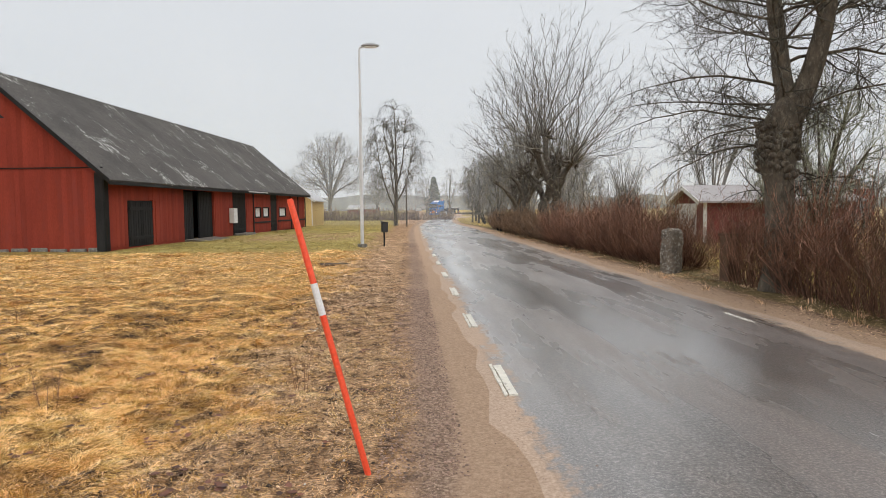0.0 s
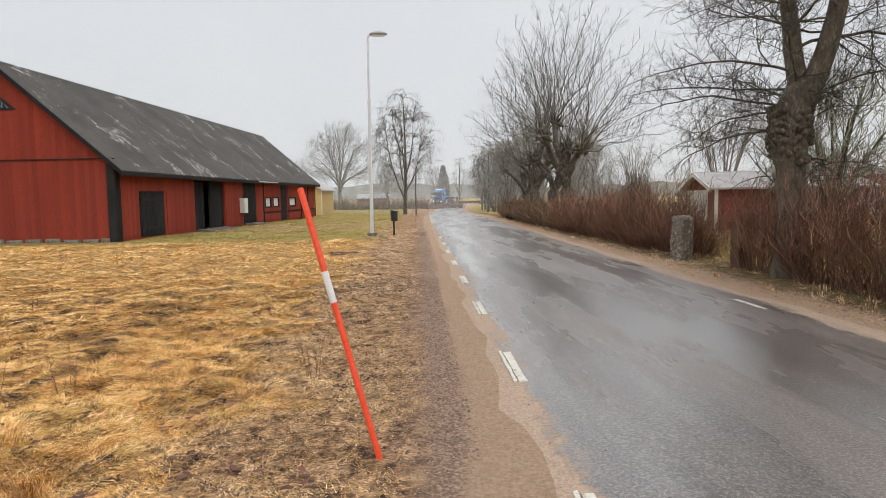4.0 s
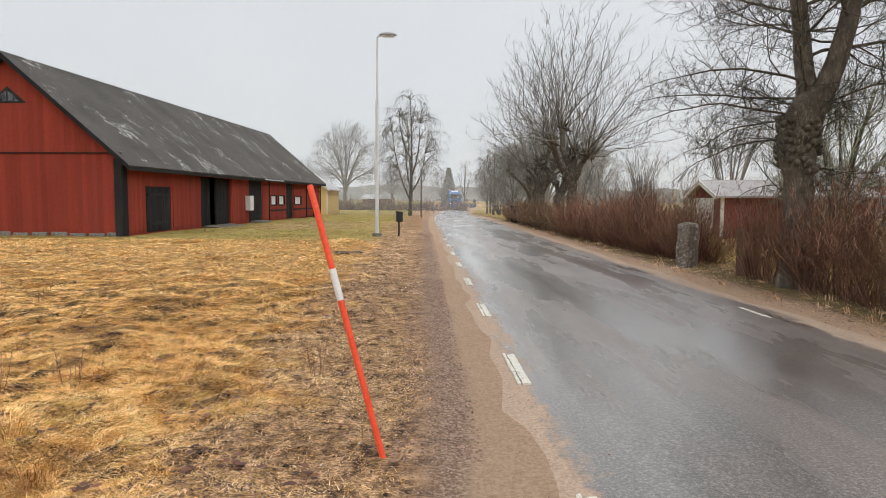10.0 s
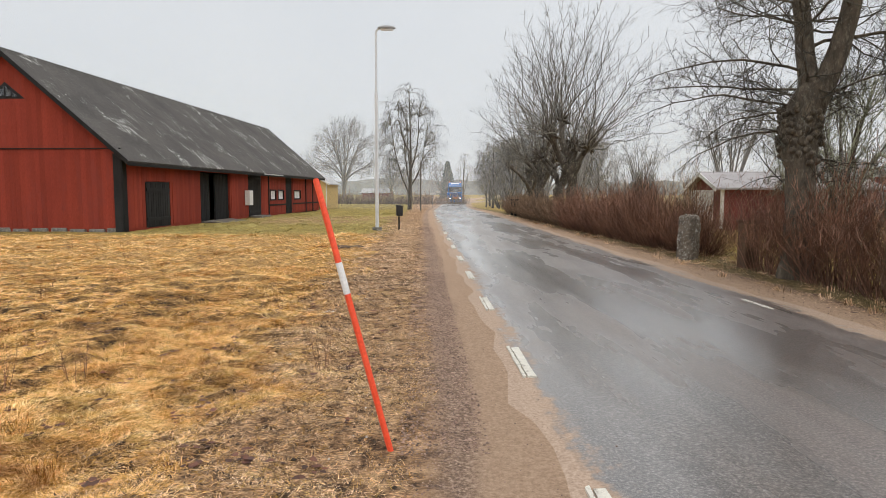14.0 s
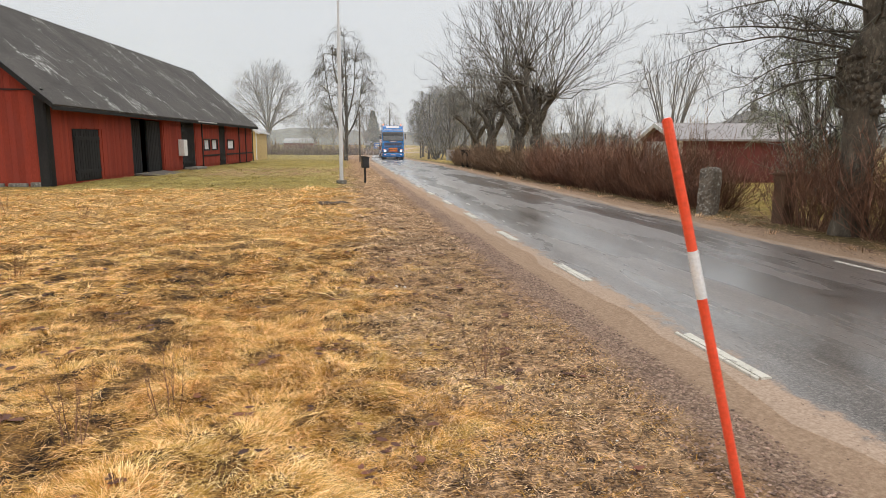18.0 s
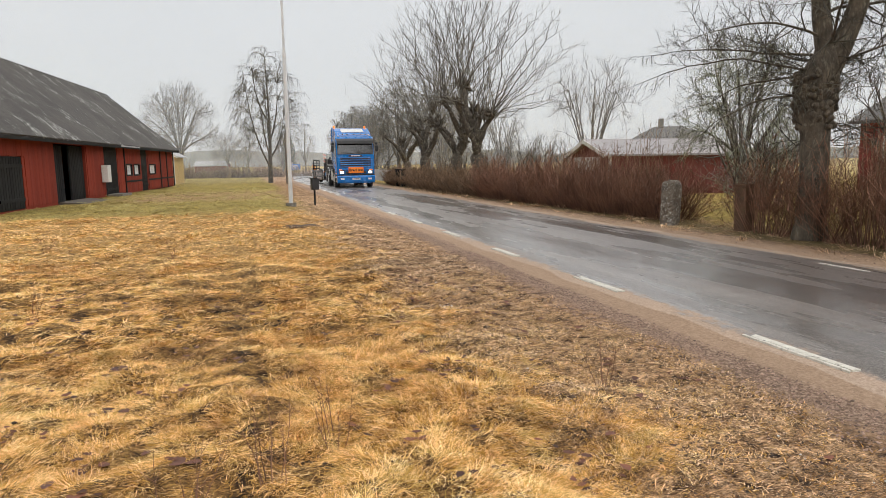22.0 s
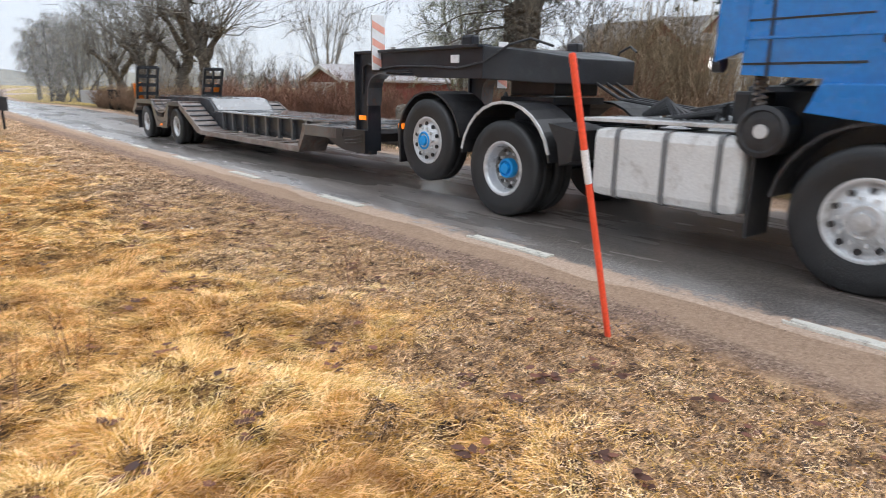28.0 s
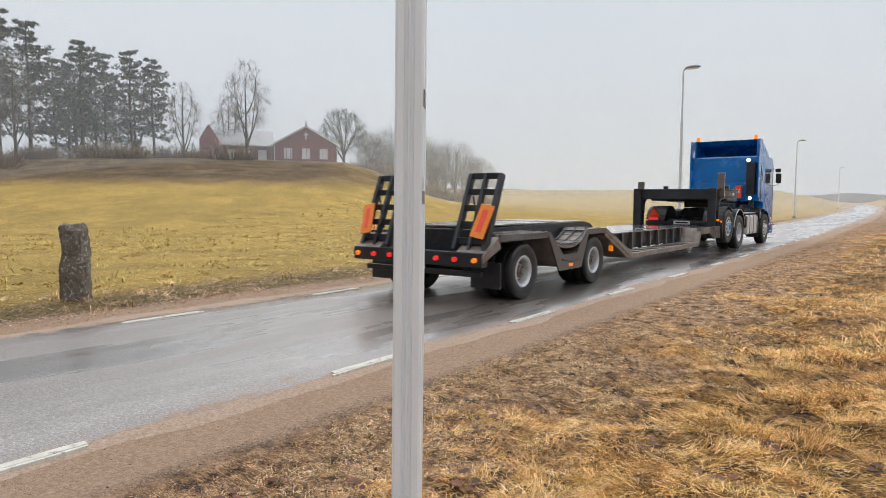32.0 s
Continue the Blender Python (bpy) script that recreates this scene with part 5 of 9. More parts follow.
def old_tree(seed):
    """The great tree in the hedge: a burred trunk that parts above head height into two tall stems, with long gnarled limbs."""
    w = Wood(seed, 0.0038)
    r = w.r
    V = Vector
    w.branch([V((0.0, 0, -0.2)), V((0.01, 0, 0.35)), V((0.02, 0, 1.2)), V((0.0, 0.01, 1.95)), V((-0.04, 0.03, 2.3)), V((-0.04, 0.03, 2.6)), V((0.01, -0.01, 2.95)), V((0.06, -0.045, 3.15)), V((0.09, -0.07, 3.35)), V((0.11, -0.08, 3.5))], [0.36, 0.265, 0.235, 0.24, 0.31, 0.34, 0.30, 0.26, 0.19, 0.06], 14, 0)
    stems = []
    for start, tilt, r0 in (((0.02, 0.06, -0.02, -0.07, -0.14), 0.06, 0.16), ((0.12, 0.31, 0.47, 0.59, 0.66), 0.05, 0.175)):
        pts = [V((0.8 * o, -0.6 * o, 2.9 + 0.5 * i)) for i, o in enumerate(start)]
        d = V((0.8 * (tilt if start[0] > 0.1 else -tilt), -0.6 * (tilt if start[0] > 0.1 else -tilt), 1)).normalized()
        p = pts[-1].copy()
        for i in range(8):
            d = (d + V((r.gauss(0, 0.04), r.gauss(0, 0.04), 0.02))).normalized()
            p = p + d * 0.8
            pts.append(p.copy())
        w.branch(pts, [r0 * (1.1 - 0.078 * i) for i in range(13)], 9, 0)
        stems.append(pts[2:])
    # burrs round the swollen head of the trunk, with stubs of lopped shoots
    for k in range(150):
        a, z = r.uniform(0, 6.28), r.gauss(2.55, 0.24)
        o = V((0.29 * math.cos(a) - 0.03, 0.29 * math.sin(a) + 0.02, z))
        out = V((math.cos(a), math.sin(a), r.uniform(-0.3, 0.6)))
        far = r.uniform(0.05, 0.1)
        w.branch([o - out * 0.06, o + out * far * 0.5, o + out * far * 0.9, o + out * far], [r.uniform(0.05, 0.09), r.uniform(0.045, 0.07), r.uniform(0.03, 0.045), 0.004], 7, 0)
    plan = [(10, 0.16, 0.07, (12, 14), 0.42, 44, 0.12, 5), (6, 0.17, 0.06, (7, 9), 0.46, 46, 0.08, 3), (4, 0.2, 0.05, (5, 6), 0.5, 44, 0.1, 2), (2, 0.2, 0.02, 0, 0, 0, 0, 2)]
    # long limbs, level below and steeper towards the top
    n = 84
    for k in range(n):
        f = k / (n - 1)
        st = stems[k % 2]
        i = min(int(0.6 + f * 8.6), 9)
        q = st[i].lerp(st[i + 1], r.random())
        a = k * 2.39996 + r.uniform(-0.4, 0.4)
        up = 0.1 + 0.7 * f + r.uniform(-0.15, 0.3)
        w.grow(q, V((math.cos(a), math.sin(a), up)).normalized(), (3.8 - 1.9 * f) * r.uniform(0.65, 1.1), (0.031 - 0.011 * f) * r.uniform(0.5, 1.15), 0, plan)
    # low limbs that lean out over the road and droop along the hedge
    droop = [(8, 0.13, -0.02, (11, 13), 0.42, 50, 0.1, 4), (5, 0.15, -0.02, (7, 9), 0.48, 46, 0.08, 3), (4, 0.2, -0.02, (5, 6), 0.5, 44, 0.1, 2), (2, 0.2, 0.0, 0, 0, 0, 0, 2)]
    for a, ln, z in ((2.45, 2.2, 3.3), (2.9, 2.4, 3.0), (2.1, 1.9, 2.9), (3.4, 2.2, 3.6), (1.7, 1.8, 3.2), (0.3, 1.8, 3.0), (5.6, 1.9, 3.1), (4.4, 2.0, 3.4), (2.6, 1.6, 2.6)):
        w.grow(V((0.12 * math.cos(a), 0.12 * math.sin(a), z)), V((math.cos(a), math.sin(a), 0.22)).normalized(), ln, r.uniform(0.02, 0.029), 0, droop)
    for k in range(46):
        a = r.uniform(0, 6.28)
        w.grow(V((0.30 * math.cos(a), 0.30 * math.sin(a), r.uniform(1.7, 3.3))), V((math.cos(a), math.sin(a), r.uniform(-0.4, 0.8))).normalized(), r.uniform(0.5, 1.2), 0.012, 1, droop)
    return w.meshes("old_tree", "old_bark", "old_twig")


def thicket(seed, h=4.0, bark="bark", twig="pale_twig", least=0.005, stems=6):
    """A many-stemmed bush or small fruit tree."""
    w = Wood(seed, least)
    r = w.r
    plan = [(5, 0.12, 0.06, (7, 9), 0.55, 45, 0.15, 4), (4, 0.16, 0.04, (6, 7), 0.5, 45, 0.15, 3), (3, 0.2, 0.03, 3, 0.5, 42, 0.15, 2), (2, 0.2, 0.0, 0, 0, 0, 0, 2)]
    for k in range(stems):
        a = r.uniform(0, 6.28)
        w.grow(Vector((0.15 * math.cos(a), 0.15 * math.sin(a), -0.1)), Vector((0.5 * math.cos(a), 0.5 * math.sin(a), 1)).normalized(), h * r.uniform(0.4, 0.62), 0.05, 0, plan)
    return w.meshes("thicket", bark, twig)


def needle_burst(v, f, p, d, size, r, n):
    for k in range(n):
        nd = (d * 0.8 + Vector((r.gauss(0, 1), r.gauss(0, 1), r.gauss(0, 0.7)))).normalized()
        s = nd.cross(Vector((r.gauss(0, 1), r.gauss(0, 1), r.gauss(0, 1)))).normalized() * size * 0.17
        b = len(v)
        q = p + nd * size * 0.1
        e = p + nd * size * r.uniform(0.7, 1.2)
        v += [q - s, q + s, e]
        f.append((b, b + 1, b + 2))


def pine_tree(seed, h=15.0, bare=0.5, lean=0.17, bole=0.2, bursts=12, size=0.36):
    w = Wood(seed)
    r = w.r
    pts = [Vector((0.06 * math.sin(i), 0.05 * math.cos(i * 1.7), h * i / 9)) for i in range(10)]
    w.branch(pts, [bole * (1 - 0.085 * i) for i in range(10)], 8, 0)
    v, f = [], []
    for k in range(64):
        u = (int(k / 4) + 0.35 * r.random()) / 16
        z = h * (bare + (1 - bare) * u)
        a = r.uniform(0, 6.2832)
        reach = h * lean * (0.35 + 0.75 * math.sin(math.pi * min(1, 0.28 + 0.72 * u))) * r.choice((0.45, 0.7, 0.9, 1.05, 1.3)) * (1.0 if u < 0.85 else 0.7)
        d = Vector((math.cos(a), math.sin(a), r.uniform(-0.25, 0.4)))
        p = Vector((0, 0, z))
        q = [p + d * reach * s + Vector((0, 0, 0.12 * reach * s * s)) for s in (0, 0.35, 0.7, 1)]
        w.branch(q, [0.045, 0.03, 0.02, 0.01], 3, 1)
        for s in range(bursts):
            t = r.uniform(0.25, 1.1)
            c = p + d * reach * t + Vector((r.gauss(0, 0.17), r.gauss(0, 0.17), r.gauss(0.05, 0.09))) * reach
            needle_burst(v, f, c, Vector((d.x, d.y, 0.5)), size, r, 14)
    out = w.meshes("pine", "bark", "bark")
    me = fast_mesh("pine_needles", np.array([tuple(q) for q in v]), np.array(f), "needles")
    return out + [("needles", me)]


def spruce_tree(seed, h=12.0):
    w = Wood(seed)
    r = w.r
    w.branch([Vector((0, 0, 0)), Vector((0, 0, h * 0.5)), Vector((0, 0, h))], [0.22, 0.12, 0.02], 7, 0)
    v, f = [], []
    for k in range(120):
        t = k / 120
        z = h * (0.06 + 0.93 * t)
        a = k * 2.4
        reach = h * 0.25 * (1 - t) ** 0.75 * r.uniform(0.8, 1.1) + 0.1
        d = Vector((math.cos(a), math.sin(a), -0.22))
        for s in range(9):
            u = (s + r.random()) / 9
            c = Vector((0, 0, z)) + d * reach * u + Vector((r.gauss(0, 0.12), r.gauss(0, 0.12), r.gauss(0, 0.08))) * reach
            needle_burst(v, f, c, Vector((d.x, d.y, -0.5)), 0.55, r, 9)
    return w.meshes("spruce", "bark", "bark") + [("needles", fast_mesh("spruce_needles", np.array([tuple(q) for q in v]), np.array(f), "spruce"))]


def hedge_mesh(seed, length, depth, h, stems, twig="hedge", thick=1.0, sprigs=(4, 7), bare=0.15):
    """A stretch of leafless hedge, bush by bush: crooked stems that branch into a fuzz of crossing twigs."""
    out = []
    bushes = max(1, round(length / 1.1))
    for bush in range(bushes):
        w = Wood(seed * 50 + bush)
        r = w.r
        y0, step = length * bush / bushes, length / bushes
        tall, broad = r.uniform(0.82, 1.16), r.uniform(0.8, 1.15)
        for k in range(stems // bushes):
            x, u = r.uniform(-depth / 2, depth / 2) * broad, r.uniform(-0.25, 1.25)
            y = y0 + u * step
            wave = tall * (1.06 - 0.22 * (2 * u - 1) ** 2) + 0.06 * math.sin(y * 4.7) + r.gauss(0, 0.07)
            top = h * wave * r.uniform(0.45, 1.05) * (1 - 0.3 * (abs(x) / (depth / 2)) ** 2)
            dx, dy = r.gauss(0, 0.18) + 0.25 * x, r.gauss(0, 0.22) + 0.25 * (u - 0.5) * step
            a, b, c = Vector((x * 0.5, y0 + (0.5 + (u - 0.5) * 0.7) * step, -0.05)), Vector((x * 0.8 + dx * 0.3 + r.gauss(0, 0.05), y + dy * 0.3 + r.gauss(0, 0.06), top * 0.5)), Vector((x + dx, y + dy, top))
            w.branch([a, b, c], [0.009 * thick, 0.006 * thick, 0.003 * thick], 3, 1)
            for s in range(r.randint(*sprigs)):
                t = r.uniform(bare, 0.98)
                p = a.lerp(b, t * 2) if t < 0.5 else b.lerp(c, t * 2 - 1)
                d = Vector((r.gauss(0, 0.2), r.gauss(0, 0.26), r.uniform(-0.05, 0.34))) * r.uniform(0.5, 1.1)
                e = p + d + Vector((r.gauss(0, 0.04), r.gauss(0, 0.04), 0.06))
                w.branch([p, p + d * 0.5, e], [0.0055 * thick, 0.004 * thick, 0.0025 * thick], 2, 1)
        out += w.meshes("hedge", twig, twig)
    return out


def place_hedge(meshes, x, y, turn, label, scale=(1, 1, 1)):
    t = empty("hedge", Matrix.Translation((x, y, float(ground_at(x, y)))) @ Matrix.Rotation(radians(turn), 4, "Z") @ Matrix.Diagonal((*scale, 1)))
    tagged(t, label, "hedge", "roadside hedge")
    for pn, me in meshes:
        new("bush", me).parent = t


def build_hedges():
    kinds = [hedge_mesh(s, 4.2, 1.3, 1.62, 1100, "hedge", 0.85, (7, 12)) for s in (21, 22)]
    faded = [hedge_mesh(s, 4.2, 1.3, 1.62, 800, "brown_hedge", 1.4) for s in (23, 24)]
    for k, y in enumerate(np.arange(12.6, 44, 4.0)):
        high = (1.0, 1.04, 0.95, 0.88, 0.84, 0.88, 0.8, 0.84)[k % 8]
        place_hedge(kinds[k % 2] if k < 3 else faded[k % 2], 5.75 + road_x(y) + 0.16 * math.sin(y * 1.7), y, 2.5 * math.sin(y * 3.1), "leafless red-brown clipped hedge along the road" if k < 3 else "lower grey-brown leafless hedge along the road", (1.0 + 0.15 * math.sin(y), 1.05, high))
    for k, y in enumerate((5.9, 1.5)):
        place_hedge(hedge_mesh(31 + k, 4.2, 1.1, 1.8 - 0.25 * k, 620, "hedge" if k == 0 else "brown_hedge", 0.8, (9, 14), 0.4), 5.75, y, 0, "leafless brown hedge thinning out, grass showing through", (1, 1.06, 1))
    place_hedge(hedge_mesh(49, 2.2, 0.9, 2.5, 110, "brown_hedge", 1.0, (9, 14)), 6.2, 13.6, 0, "loose tall shoots standing out of the hedge end")
    thin = hedge_mesh(41, 4.4, 1.5, 2.4, 560, "shrub", 0.9, (5, 8))
    place_hedge(thin, 6.2, -2.6, 0, "loose leafless olive-brown shrub hedge", (1, 1, 1.15))
    tall = hedge_mesh(45, 2.2, 1.8, 2.6, 620, "shrub", 1.2)
    place_hedge(tall, 8.7, 6.3, 8, "tall dense yellow-brown garden shrub", (1, 1, 1.1))
    place_hedge(tall, 9.6, 7.3, -12, "tall dense yellow-brown garden shrub", (1, 1, 1.4))
    place_hedge(tall, 10.5, 8.4, 25, "tall dense yellow-brown garden shrub", (1, 1, 1.42))
    place_hedge(tall, 11.7, 9.8, -30, "tall dense yellow-brown garden shrub", (1, 1, 1.5))
    veil = hedge_mesh(47, 4.4, 2.0, 2.7, 330, "shrub", 1.0)
    for x, y, turn in ((8.0, -1.4, 0), (8.3, 2.9, -4)):
        place_hedge(veil, x, y, turn, "thin see-through garden shrubs before the white house", (1, 1, 1.22))
    place_hedge(thin, 7.3, -3.4, -6, "loose leafless olive-brown shrub by the gate pillar", (1, 0.8, 1.15))
    # low dark growth along the far field edge behind the barn
    far = [("crown", me) for pn, me in hedge_mesh(44, 14, 1.6, 2.1, 330, "brown_hedge", 5.0)]
    for k in range(6):
        t = plant("field_hedge", far, -38 + k * 6.4, 92 + k * 2.2, -70, 1.0, "low misty hedge along a field edge", "hedge", "field hedge")


build_hedges()


def build_trees():
    plant("old_tree", old_tree(5), 5.71, 8.80, 0, 1.0, "old dark broadleaf tree, leafless, rising from the hedge")
    p1, p2 = pollard_tree(8), pollard_tree(9)
    for x, y, tn, s, me in ((6.55, 28.4, 20, 1.0, p1), (6.5, 32.0, 130, 0.97, p2), (6.8, 39.8, 250, 1.0, p1), (8.2, 50.0, 300, 0.9, p2)):
        plant("pollard_tree", me, x, y, tn, s, "pollarded lime with knuckled limbs and upright shoots", "tree", "pollarded limes")
    b1 = birch_tree(12, 10.3, 0.009, 0.30, 200, 9, 4, "lime_twig", -0.5)
    plant("birch", b1, -2.05, 63.0, 0, 1.24, "leafless weeping birch beside the road", "birch")
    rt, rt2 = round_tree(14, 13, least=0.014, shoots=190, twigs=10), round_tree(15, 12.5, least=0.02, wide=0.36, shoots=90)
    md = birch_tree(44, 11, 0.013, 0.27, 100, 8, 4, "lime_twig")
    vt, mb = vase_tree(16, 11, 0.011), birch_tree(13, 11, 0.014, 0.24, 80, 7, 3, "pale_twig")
    plant("round_tree", rt, -14.5, 112, 0, 1.2, "broad leafless tree in the mist behind the barn", "tree", "misty trees")
    plant("round_tree", rt2, -23.0, 118, 70, 0.75, "broad leafless tree in the mist behind the barn", "tree", "misty trees")
    for x, y, me, s, tn in ((8.0, 77, md, 0.84, 0), (11.3, 66, md, 1.0, 90), (10.2, 84, rt2, 0.75, 130), (9.2, 92, md, 0.9, 200), (9.6, 72, md, 0.8, 270), (12.5, 78, md, 1.0, 320), (8.2, 86, md, 0.7, 60), (14.5, 62, vt, 0.9, 20), (17.5, 70, md, 1.0, 10), (13.5, 72, vt, 0.85, 0), (23.6, 48.2, vt, 0.98, 0), (22.0, 64, vt, 0.75, 100), (-18.5, 100, vt, 0.6, 40), (-27, 110, rt2, 0.7, 300)):
        plant("misty_tree", me, x, y, tn, s, "leafless grey-brown tree half lost in mist", "tree", "misty trees")
    # misty trees up the road
    far = [(4.2, 168, rt2, 0.8, 0), (14, 100, rt, 0.85, 40), (12.5, 86, rt2, 0.72, 80), (16, 118, rt, 0.95, 120), (21, 108, rt2, 0.9, 200), (18, 74, rt2, 0.6, 20), (26, 96, rt, 0.8, 250), (30, 120, rt2, 1.0, 310), (-4, 150, rt2, 0.7, 140), (-9, 170, rt, 0.8, 10)]
    for x, y, me, s, tn in far:
        plant("round_tree", me, x, y, tn, s, "leafless roadside tree fading in mist", "tree", "misty trees")
    plant("spruce", spruce_tree(3, 11), 6.8, 185, 0, 1.0, "dense dark spruce at the end of the road", "spruce")
    plant("birch", mb, 12.0, 190, 120, 1.3, "tall misty birch behind the spruce", "birch")
    th, th2 = thicket(17, 4.6, least=0.009), thicket(18, 4.2, "bark", "twig", 0.008)
    for x, y, s, tn, me in ((12.6, 17.0, 1.2, 0, th), (20, 40, 1.2, 20, th), (15.5, 44, 1.1, 200, th2), (11.0, 15.6, 1.0, 150, th2), (24, 58, 1.3, 60, th), (14.0, 54, 1.2, 60, th)):
        plant("fruit_tree", me, x, y, tn, s, "leafless lichened fruit tree behind the hedge", "tree", "fruit trees")
    for x, y, s, tn in ((9.0, 27, 0.9, 0), (10.5, 33, 1.0, 70), (10.2, 37, 0.95, 190), (21, 26, 1.1, 300), (22, 33, 1.25, 30), (27, 41, 1.4, 80), (14.5, 48, 1.3, 160), (20, 60, 1.5, 220), (7.9, 21.5, 0.75, 40), (8.4, 72, 1.5, 10), (9.2, 80, 1.7, 130), (10.4, 75, 1.9, 210)):
        plant("fruit_tree", th if tn % 20 else th2, x, y, tn, s, "leafless lichened fruit tree behind the hedge", "tree", "fruit trees")
    lt = thicket(27, 4.4, "bark", "lichen_twig", 0.007, 6)
    plant("lichened_tree", round_tree(29, 6.6, "bark", "lichen_twig", 0.007, 0.37, 130, 9, 5), 13.5, 19.4, 0, 1.0, "spreading fruit tree, its twigs green with lichen", "tree", "lichened fruit trees")
    for x, y, s, tn in ((9.6, 14.4, 1.0, 120),):
        plant("lichened_tree", lt, x, y, tn, s, "small fruit tree, its twigs green with lichen", "tree", "lichened fruit trees")
    # gardens on the far side of the road
    plant("pine", pine_tree(6, 9.5, 0.36, 0.24, 0.25, 60, 0.17), 12.0, 6.1, 0, 1.0, "garden pine with a bare trunk", "pine")
    plant("garden_tree", round_tree(46, 6.0, "bark", "twig", 0.012, 0.42, 80, 8, 4), 19.8, 18.2, 0, 1.0, "dense leafless garden tree beside the red house", "tree")
    sh = thicket(23, 3.6, "bark", "shrub")
    for x, y, s, tn in ((11.0, 2.2, 0.9, 0), (10.0, -0.8, 0.85, 90), (14.5, 11.5, 1.2, 200), (16.0, 14.0, 1.3, 40), (8.6, -3.2, 0.75, 300)):
        plant("shrub", sh, x, y, tn, s, "leafless yellow-brown garden shrub", "shrub", "garden shrubs")
    plant("round_tree", rt2, 24.5, 2.5, 30, 0.62, "slender leafless garden tree", "tree")
    plant("round_tree", rt, 29, -2, 150, 0.7, "slender leafless garden tree", "tree")
    # the wooded hill by the chapel
    pm = [pine_tree(31, 14, 0.14, 0.19), pine_tree(32, 14, 0.26, 0.17), pine_tree(33, 14, 0.18, 0.21)]
    rng = random.Random(9)
    k = 0
    for az, dist, s in ((106, 84, 1.05), (108.3, 78, 1.0), (110.2, 80, 1.05), (111.8, 88, 1.0), (113.6, 80, 0.92), (115.2, 84, 0.95), (117.0, 80, 0.92), (118.6, 82, 0.96), (104, 90, 1.0), (101.5, 86, 1.0), (99, 92, 1.05), (96, 95, 1.0), (112.7, 94, 1.0), (107.2, 95, 1.1)):
        a = radians(az)
        plant("pine", pm[k % 3], -4 + dist * math.sin(a), -1.3 + dist * math.cos(a), rng.uniform(0, 360), s * rng.uniform(0.86, 1.1), "tall dark pine on the misty hill", "pine", "hill pines")
        k += 1
    b2 = birch_tree(19, 12, 0.014, 0.25, 110, 9, 4, "lime_twig", 0.05)
    for az, dist, s in ((107.6, 90, 1.3), (113.3, 92, 1.18), (117.3, 92, 1.05), (120.9, 82, 0.82), (125.8, 72, 0.92), (124.4, 88, 0.8), (109.3, 72, 0.85), (114.6, 90, 0.95)):
        a = radians(az)
        plant("birch", b2, -4 + dist * math.sin(a), -1.3 + dist * math.cos(a), rng.uniform(0, 360), s, "leafless birch on the misty hill", "birch", "hill birches")
    a = radians(134.0)
    plant("oak", round_tree(25, 9.5, "bark", "spruce", 0.022, 0.44, 150, 10, 5), -4 + 95 * math.sin(a), -1.3 + 95 * math.cos(a), 0, 0.95, "round-crowned oak beside the chapel", "oak")
    for az, dist, s in ((137, 100, 0.5), (138.5, 104, 0.62), (140, 108, 0.68), (141.6, 104, 0.72), (143, 110, 0.78), (144.4, 112, 0.74), (146, 116, 0.66), (139.2, 96, 0.5), (142.2, 98, 0.55), (136.4, 92, 0.5), (138, 108, 0.8), (140.8, 112, 0.85), (143.8, 106, 0.8), (141, 100, 0.75), (145.2, 108, 0.7)):
        a = radians(az)
        plant("round_tree", (rt2, md, rt)[k % 3], -4 + dist * math.sin(a), -1.3 + dist * math.cos(a), rng.uniform(0, 360), s, "leafless tree in a misty copse", "tree", "misty copse")
        k += 1


build_trees()


def build_scrub():
    """Undergrowth under the pines and along the foot of the hill, and tall garden shrubs before the red house."""
    sc, sh = hedge_mesh(51, 3.4, 2.6, 1.5, 150, "scrub", 3.0), thicket(52, 3.4, "bark", "shrub", 0.008, 5)
    rng = random.Random(12)
    for k in range(26):
        az = 97 + k * 1.05 + rng.uniform(-0.4, 0.4)
        dist = rng.uniform(62, 80)
        a = radians(az)
        plant("scrub_bush", sc, -4 + dist * math.sin(a), -1.3 + dist * math.cos(a), rng.uniform(0, 360), rng.uniform(0.7, 1.25), "leafless brown scrub below the pines", "bush", "hill scrub")
    for k in range(14):
        a = radians(134.6 + k * 0.95 + rng.uniform(-0.3, 0.3))
        dist = rng.uniform(84, 96)
        plant("scrub_bush", sc, -4 + dist * math.sin(a), -1.3 + dist * math.cos(a), rng.uniform(0, 360), rng.uniform(0.7, 1.3), "leafless misty bush beyond the chapel", "bush", "hill scrub")
    for x, y, s in ((9.3, 3.6, 0.72), (10.4, 2.6, 0.8), (11.0, 0.4, 1.0), (10.4, -2.0, 1.0), (9.6, -3.4, 0.85), (13.2, 8.6, 0.9), (12.2, 10.6, 0.95)):
        plant("garden_shrub", sh, x, y, rng.uniform(0, 360), s, "tall leafless yellow-brown garden shrub", "shrub", "garden shrubs")


build_scrub()


